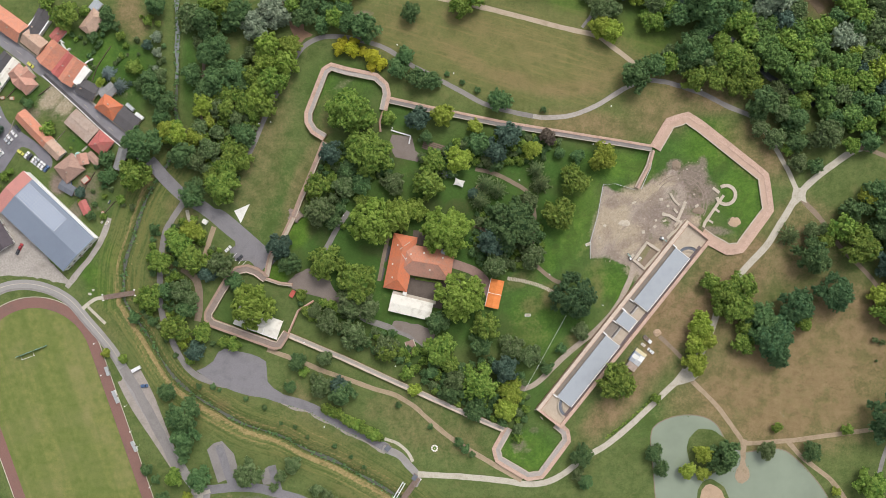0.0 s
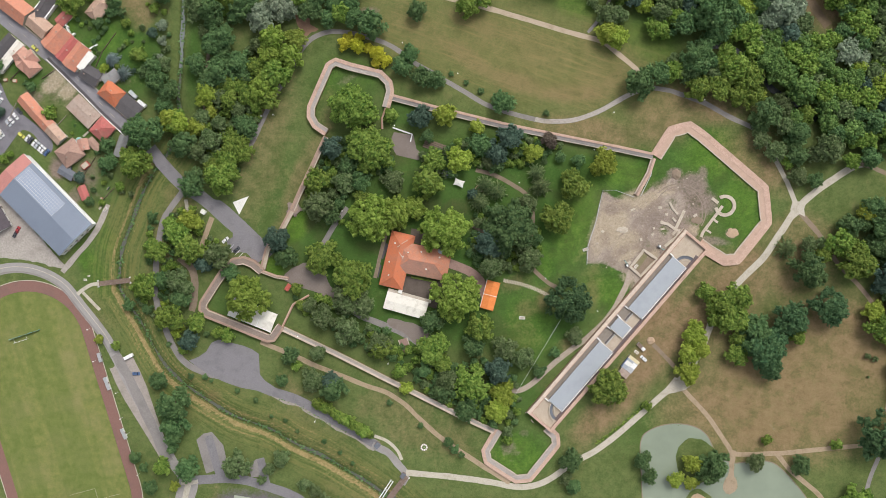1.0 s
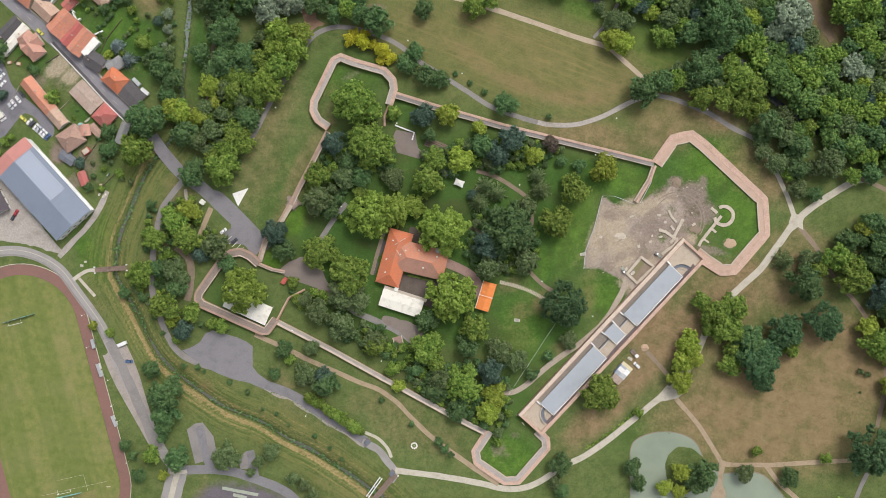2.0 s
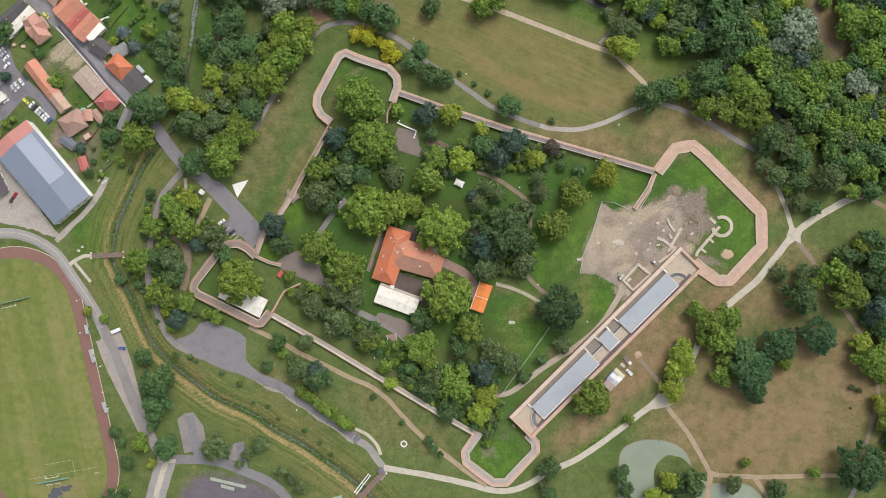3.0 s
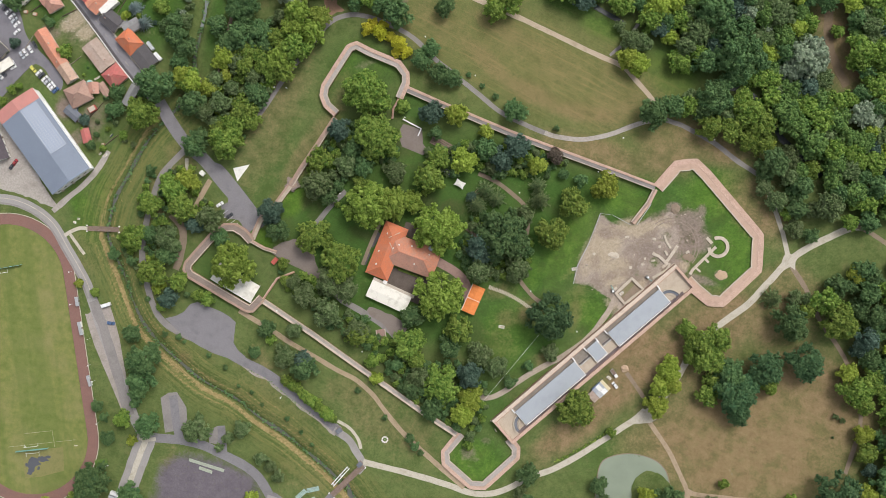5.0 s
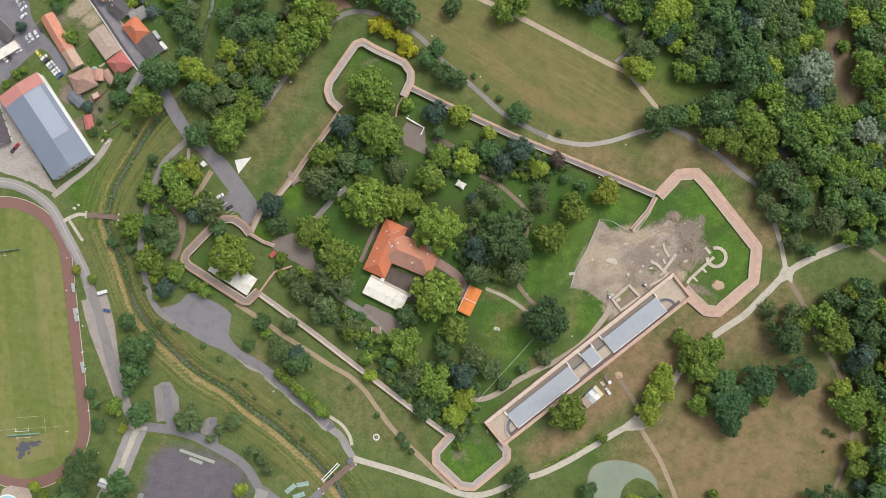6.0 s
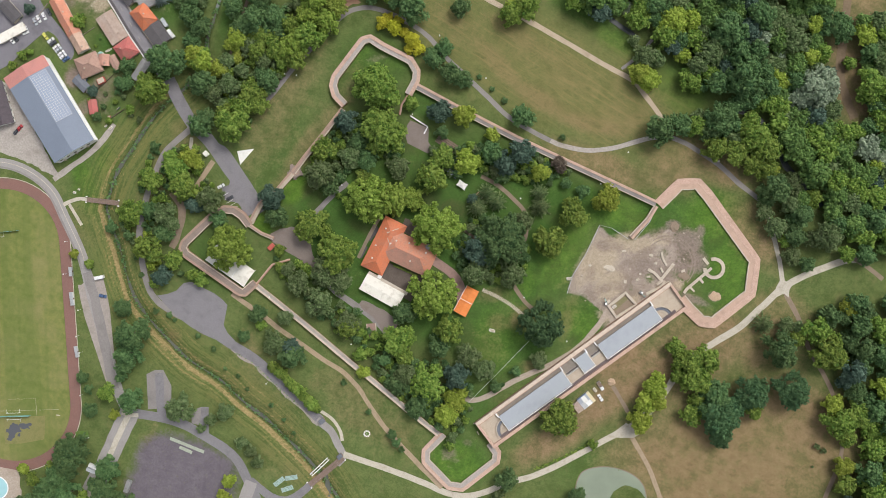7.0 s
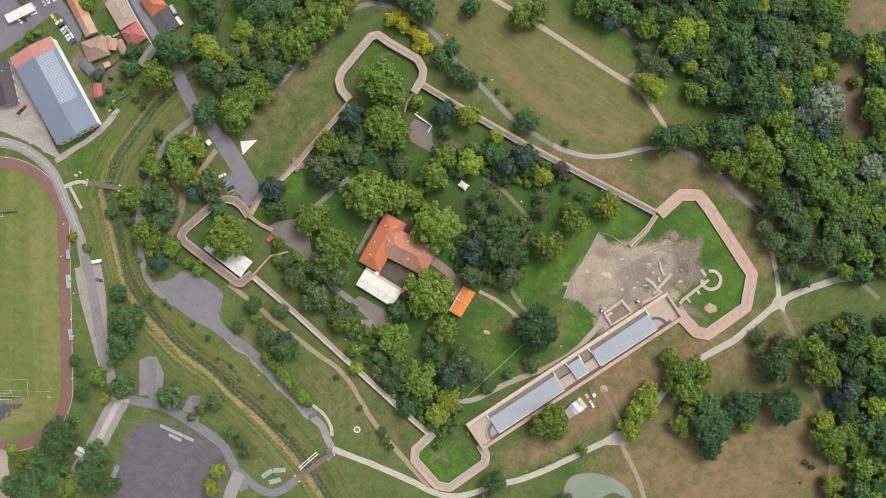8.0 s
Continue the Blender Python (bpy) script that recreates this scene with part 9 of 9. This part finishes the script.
for points, label, mat in [([(-230.8, 57.2), (-223.6, 62.4)], "low wooden garden fence", "wood"), ([(-250.2, 30.6), (-244.9, 43.4)], "pale concrete garden wall", "pale"), ([(-221.7, 31.9), (-216.7, 37.4)], "pale wall beside the lawn", "pale"), ([(-219.6, 25.9), (-212.1, 24.5), (-207.2, 24.0)], "low pale garden wall", "pale"), ([(-196.8, -10.2), (-189.3, -1.7)], "wooden fence of the garden", "wood"), ([(-207.6, 3.0), (-200.2, 14.7)], "brown board fence", "wood"), ([(-200.8, 65.1), (-197.5, 73.4), (-190.1, 84.0)], "wooden fence between gardens", "wood"), ([(-248.5, 56.0), (-241.2, 63.5)], "low wooden garden fence", "wood")]:
    garden_fence(points, label, {"pale": M_STONE, "wood": M_WOOD, "white": M_PAINT}[mat])


def clutter():
    """Small garden things: benches, tubs, stacked timber and toys."""
    for x, y, sx, sy, h, turn, mat, name, label in [(-206.4, 27.0, 2.4, 1.0, 0.7, 40, "w", "garden_bench", "white garden bench on the lawn"), (-205.3, 28.1, 2.0, 0.9, 0.7, 40, "w", "garden_bench", "white garden bench on the lawn"), (-251.0, 55.7, 2.2, 1.6, 1.2, 10, "o", "planter_box", "orange-brown planter box in the garden"), (-245.9, 55.5, 2.4, 1.8, 1.0, 0, "o", "planter_box", "orange-brown planter box in the garden"), (-192.5, -2.2, 2.0, 0.5, 1.6, 60, "b", "play_frame", "blue play frame on the lawn"), (-196.5, -8.0, 1.6, 1.2, 0.6, 20, "r", "sandpit", "small red sandpit on the grass"), (-194.1, -14.0, 2.6, 1.2, 0.9, 50, "w", "timber_stack", "pale stack of boards by the lane"), (-197.0, -13.5, 1.6, 1.0, 0.8, 50, "w", "timber_stack", "pale stack of boards by the lane"), (-214.6, 7.7, 2.4, 2.4, 1.2, 0, "b", "water_tank", "dark blue water tank beside the shed")] + [(-210.2, 3.3, 4.0, 3.0, 2.0, 20, "g", "garden_shed", "small grey-green garden shed"), (-205.3, 10.1, 4.6, 3.4, 2.2, 40, "r", "garden_shed", "small dark red garden shed"), (107.0, -82.4, 2.6, 1.5, 0.9, -32.6, "w", "trailer", "small white trailer beside the cars"), (15.3, 4.7, 3.0, 1.2, 0.7, 50, "t", "picnic_table", "wooden picnic table on the lawn"), (-2.4, 13.7, 3.2, 4.2, 0.5, 20, "b", "tarpaulin", "blue tarpaulin over stacked things"), (-204.6, -54.1, 1.6, 1.2, 0.8, 0, "w", "planter_box", "white planter box beside the road"), (-202.7, -51.8, 1.2, 1.0, 0.8, 0, "w", "planter_box", "white planter box beside the road"), (42.0, -65.7, 3.2, 1.6, 0.5, 0, "w", "planter_box", "low white box on the lawn"), (75.7, -25.8, 3.0, 1.6, 0.6, 20, "w", "planter_box", "low white box on the lawn"), (104.3, -34.1, 2.4, 1.4, 1.2, 50, "w", "site_toilet", "small white cabin at the excavation")]:
        top = thing(name, label, name.replace("_", " "), pose(x, y, 0, 0, 0, turn))
        part("body", box(sx, sy, h, (0, 0, -0.03), min(sx, sy, h) * 0.15), {"w": M_PAINT, "r": M_REDPAINT, "b": CAR_PAINT[3], "o": M_TILE, "g": M_GREYROOF, "t": M_WOOD, "y": CAR_PAINT[4]}[mat], top)
        part("lid", box(sx * 0.8, sy * 0.8, 0.12, (0, 0, h - 0.05)), M_STONE, top)


clutter()


def mound(name, label, x, y, rx, ry, h, mat, turn=0):
    """A low irregular heap."""
    bm = bmesh.new()
    bmesh.ops.create_icosphere(bm, subdivisions=3, radius=1)
    for vert in bm.verts:
        k = 1 + 0.28 * noise.noise(vert.co * 1.7 + Vector((x, y, 0))) + 0.12 * noise.noise(vert.co * 5 + Vector((y, x, 0)))
        vert.co = Vector((vert.co.x * rx * k, vert.co.y * ry * k, max(-0.15, vert.co.z * h * k)))
    top = thing(name, label, "heap", pose(x, y, 0, 0, 0, turn))
    part("mound_body", bm, mat, top)


for name, label, x, y, rx, ry, h, mat in (
    ("sand_heap", "round heap of pale sand on the grass", *(114.8, -75.5), 2.4, 2.1, 1.0, M_SAND),
    ("rubble_heap", "pale rubble tipped on the excavation", *(95.9, -14.0), 3.2, 1.8, 0.5, M_STONE),
    ("soil_heap", "dark heap of dug soil on the lawn", *(124.2, 18.0), 2.6, 2.8, 0.8, M_TRAIL),
    ("soil_heap", "tan patch of tipped earth on the lawn", *(157.1, -13.2), 3.4, 2.6, 0.4, M_SAND),
    ("soil_heap", "low mound of brown earth in the excavation", *(136.9, -7.1), 3.5, 2.0, 0.4, M_TRAIL),
    ("soil_heap", "low bank of brown earth beside the casemates", *(128.4, -17.4), 5.0, 1.6, 0.4, M_TRAIL),
):
    mound(name, label, x, y, rx, ry, h, mat)


def ruts():
    """Curved wheel ruts round the dig."""
    for cx, cy, r, a0, a1, wide in [(126.5, -2.4, 13.5, -40, 150, 0.25), (126.5, -2.4, 15.2, -30, 140, 0.25)]:
        arc = np.array([(cx + r * math.cos(radians(s)), cy + r * math.sin(radians(s))) for s in np.linspace(a0, a1, 40)])
        z = 0.02
        v, f = strip_mesh(arc, [-wide, -wide, wide, wide], [-0.1, z, z, -0.1])
        tagged(new("rut", mesh_of("rut", v, f, M_RUT)), "faint curved wheel rut in the soil", "wheel track", kind="structure")


ruts()


def shore_sedge():
    """Tufts of sedge along the pond shore and round the islands."""
    rng = np.random.default_rng(31)
    V, F, base = [], [], 0
    for poly in (POND, *ISLANDS):
        line = curve_points(poly, 0.7, True)
        for p in line:
            if noise.noise((p[0] * 0.12, p[1] * 0.12, 3.0)) < 0.12:
                continue
            for _ in range(3):
                c, h, w = p + rng.normal(size=2) * 0.5, rng.uniform(0.2, 0.5), rng.uniform(0.2, 0.4)
                a = rng.uniform(0, 6.283)
                d, lean = np.array((math.cos(a), math.sin(a))) * w, rng.normal(size=2) * 0.35
                V += [(*(c - d), -0.05), (*(c + d), -0.05), (*(c + lean), h)]
                F.append((base, base + 1, base + 2))
                base += 3
    tagged(new("shore_sedge", mesh_of("shore_sedge", V, F, M_SEDGE)), "tufts of green sedge along the pond shore", "grass", kind="stuff")


shore_sedge()


def road_marks():
    line = curve_points([(-272.0, 104.9), (-254.4, 90.8), (-236.0, 76.8), (-215.5, 61.2), (-203.8, 50.4), (-192.5, 39.6), (-185.0, 33.5), (-174.1, 24.2)], 1.0)
    side = sides_of(line)
    for i in range(10, len(line) - 6, 9):
        a, b = line[i], line[i + 3]
        me = mesh_of("road_mark", *strip_mesh(np.array([a, b]), [-0.07, -0.07, 0.07, 0.07], [0.03, 0.064, 0.064, 0.03]), M_STONE)
        tagged(new("road_mark", me), "faded white dash on the street", "road marking", kind="structure")


road_marks()
hut("booth", "small dark red booth beside the square", (-90.0, -53.6, 4.1, 2.5, 60.0), 2.0, M_REDPAINT, M_WOOD, "booth")


def stand(x, y, turn):
    top = thing("bleacher", "low stand with pale green slatted seats", "bench", pose(x, y, 0, 0, 0, turn), "stands by the turning place")
    for i in range(4):
        part("slat", box(7.0, 0.55, 0.1, (0, (i - 1.5) * 0.7, 0.4 + 0.15 * i), 0.02), M_STAND, top)
    for sx in (-3.0, 0, 3.0):
        part("leg", box(0.15, 2.6, 0.5, (sx, 0, -0.02)), M_METAL, top)


def long_bench(a, b):
    a, b = Vector(a), Vector(b)
    d = b - a
    top = thing("spectator_bench", "long mossy pale green concrete bench beside the court", "bench", pose(*((a + b) / 2), 0, 0, 0, math.degrees(math.atan2(d.y, d.x))))
    part("seat", box(d.length, 1.2, 0.15, (0, 0, 0.4), 0.03), M_BENCH, top)
    part("step", box(d.length, 0.8, 0.25, (0, -0.9, 0), 0.03), M_BENCH, top)
    for i in range(6):
        part("support", box(0.3, 1.0, 0.42, ((i - 2.5) * d.length / 6, 0, 0)), M_BENCH, top)


long_bench((-117.4, -174.3),(-96.7, -176.7))
long_bench((-111.0, -177.7),(-103.2, -178.9))
for x, y, turn in [(-51.1, -181.8, 53.5), (-45.0, -177.7, 23.5), (-45.6, -184.5, 33.6)]:
    stand(x, y, turn)


def bay_lines():
    """Faded white parking lines before the gate."""
    for i in range(5):
        a = Vector((-121.4 + 1.75 * i, -31.0 - 1.45 * i))
        b = a + Vector((-2.9, -3.1))
        me = mesh_of("bay_line", *strip_mesh(np.array([a[:], b[:]]), [-0.08, -0.08, 0.08, 0.08], [0.0, 0.30, 0.30, 0.0]), M_PAINT)
        tagged(new("bay_line", me), "faded white parking line", "road marking", kind="structure")


def verge_tufts(points, count, spread, seed, label, leaf="olive", z=0.1, low=0.2, high=0.5):
    """Rough tufts of grass along the edge of a path."""
    rng = np.random.default_rng(seed)
    line = curve_points(points, 0.5)
    V, F, base = [], [], 0
    for _ in range(count):
        p = line[rng.integers(len(line))] + rng.normal(size=2) * spread
        s = rng.uniform(low, high)
        V.append(ICO_V * np.array((s, s * rng.uniform(0.6, 1.0), s * 0.6)) * (1 + 0.3 * rng.normal(size=(len(ICO_V), 1))) + np.array((*p, z)))
        F.append(ICO_F + base)
        base += len(ICO_V)
    tagged(new("verge_tufts", mesh_of("verge_tufts", np.concatenate(V), np.concatenate(F).tolist(), FOLIAGE[leaf])), label, "grass", kind="stuff")


def digger(x, y, turn):
    top = thing("mini_digger", "small grey-green excavator on the bare soil", "excavator", pose(x, y, 0, 0, 0, turn))
    for sy in (-0.65, 0.65):
        part("track", box(2.2, 0.4, 0.55, (0, sy, 0), 0.15), M_RUBBER, top)
    body = part("body", box(1.7, 1.5, 0.8, (-0.2, 0, 0.6), 0.12), M_GREYROOF, top)
    cab = part("cab", box(1.0, 0.9, 1.1, (0.0, 0.25, 1.4), 0.1), M_GLASS, top)
    part("cab_roof", box(1.1, 1.0, 0.1, (0.0, 0.25, 2.5), 0.03), M_PAINT, cab)
    boom = part("boom", box(2.6, 0.28, 0.3, (1.8, -0.3, 1.5), 0.05), M_TEAL, top)
    part("bucket", box(0.6, 0.7, 0.6, (3.0, -0.3, 0.2), 0.1), M_DARK, boom)


bay_lines()
verge_tufts([(86.2, -135.6), (97.0, -127.4), (106.6, -118.6), (113.4, -112.0)], 80, 0.35, 41, "rough green tufts along the edge of the path", "plane", 0.15, 0.3, 0.75)
verge_tufts(CREEK[5:], 420, 0.75, 43, "dark clumps of waterside plants in the creek", "linden", -1.62, 0.35, 0.9)
verge_tufts(CREEK[:6], 120, 0.9, 44, "dark clumps of waterside plants in the creek", "linden", -1.62, 0.35, 0.9)
verge_tufts([(-94.8, -116.7), (-82.9, -120.9), (-74.3, -125.6), (-63.9, -130.7), (-51.8, -136.9)], 60, 0.5, 42, "rough tufts along the crumbling edge of the lane")
digger(99.2, -33.6, 125)
digger(116.6, -22.5, -25.9)


def track_mat(points):
    """A green jump mat with a white rail at the end of the running track."""
    top = thing("jump_mat", "flat green jumping mat with a white rail beside the track", "mat")
    v = [(x, y, z) for z in (0.05, 0.45) for x, y in points]
    put("pad", mesh_of("pad", v, [(0, 1, 2, 3), (7, 6, 5, 4), (0, 4, 5, 1), (1, 5, 6, 2), (2, 6, 7, 3), (3, 7, 4, 0)], M_TURFSTRIP), top)
    put("rail", mesh_of("rail", *strip_mesh(np.array(points[2:4]), [-0.2, -0.2, 0.2, 0.2], [0.05, 0.9, 0.9, 0.05]), M_PAINT), top, label="low white rail")


track_mat([(-170.4, -185.7), (-163.8, -183.1), (-162.1, -186.8), (-168.6, -189.4)])
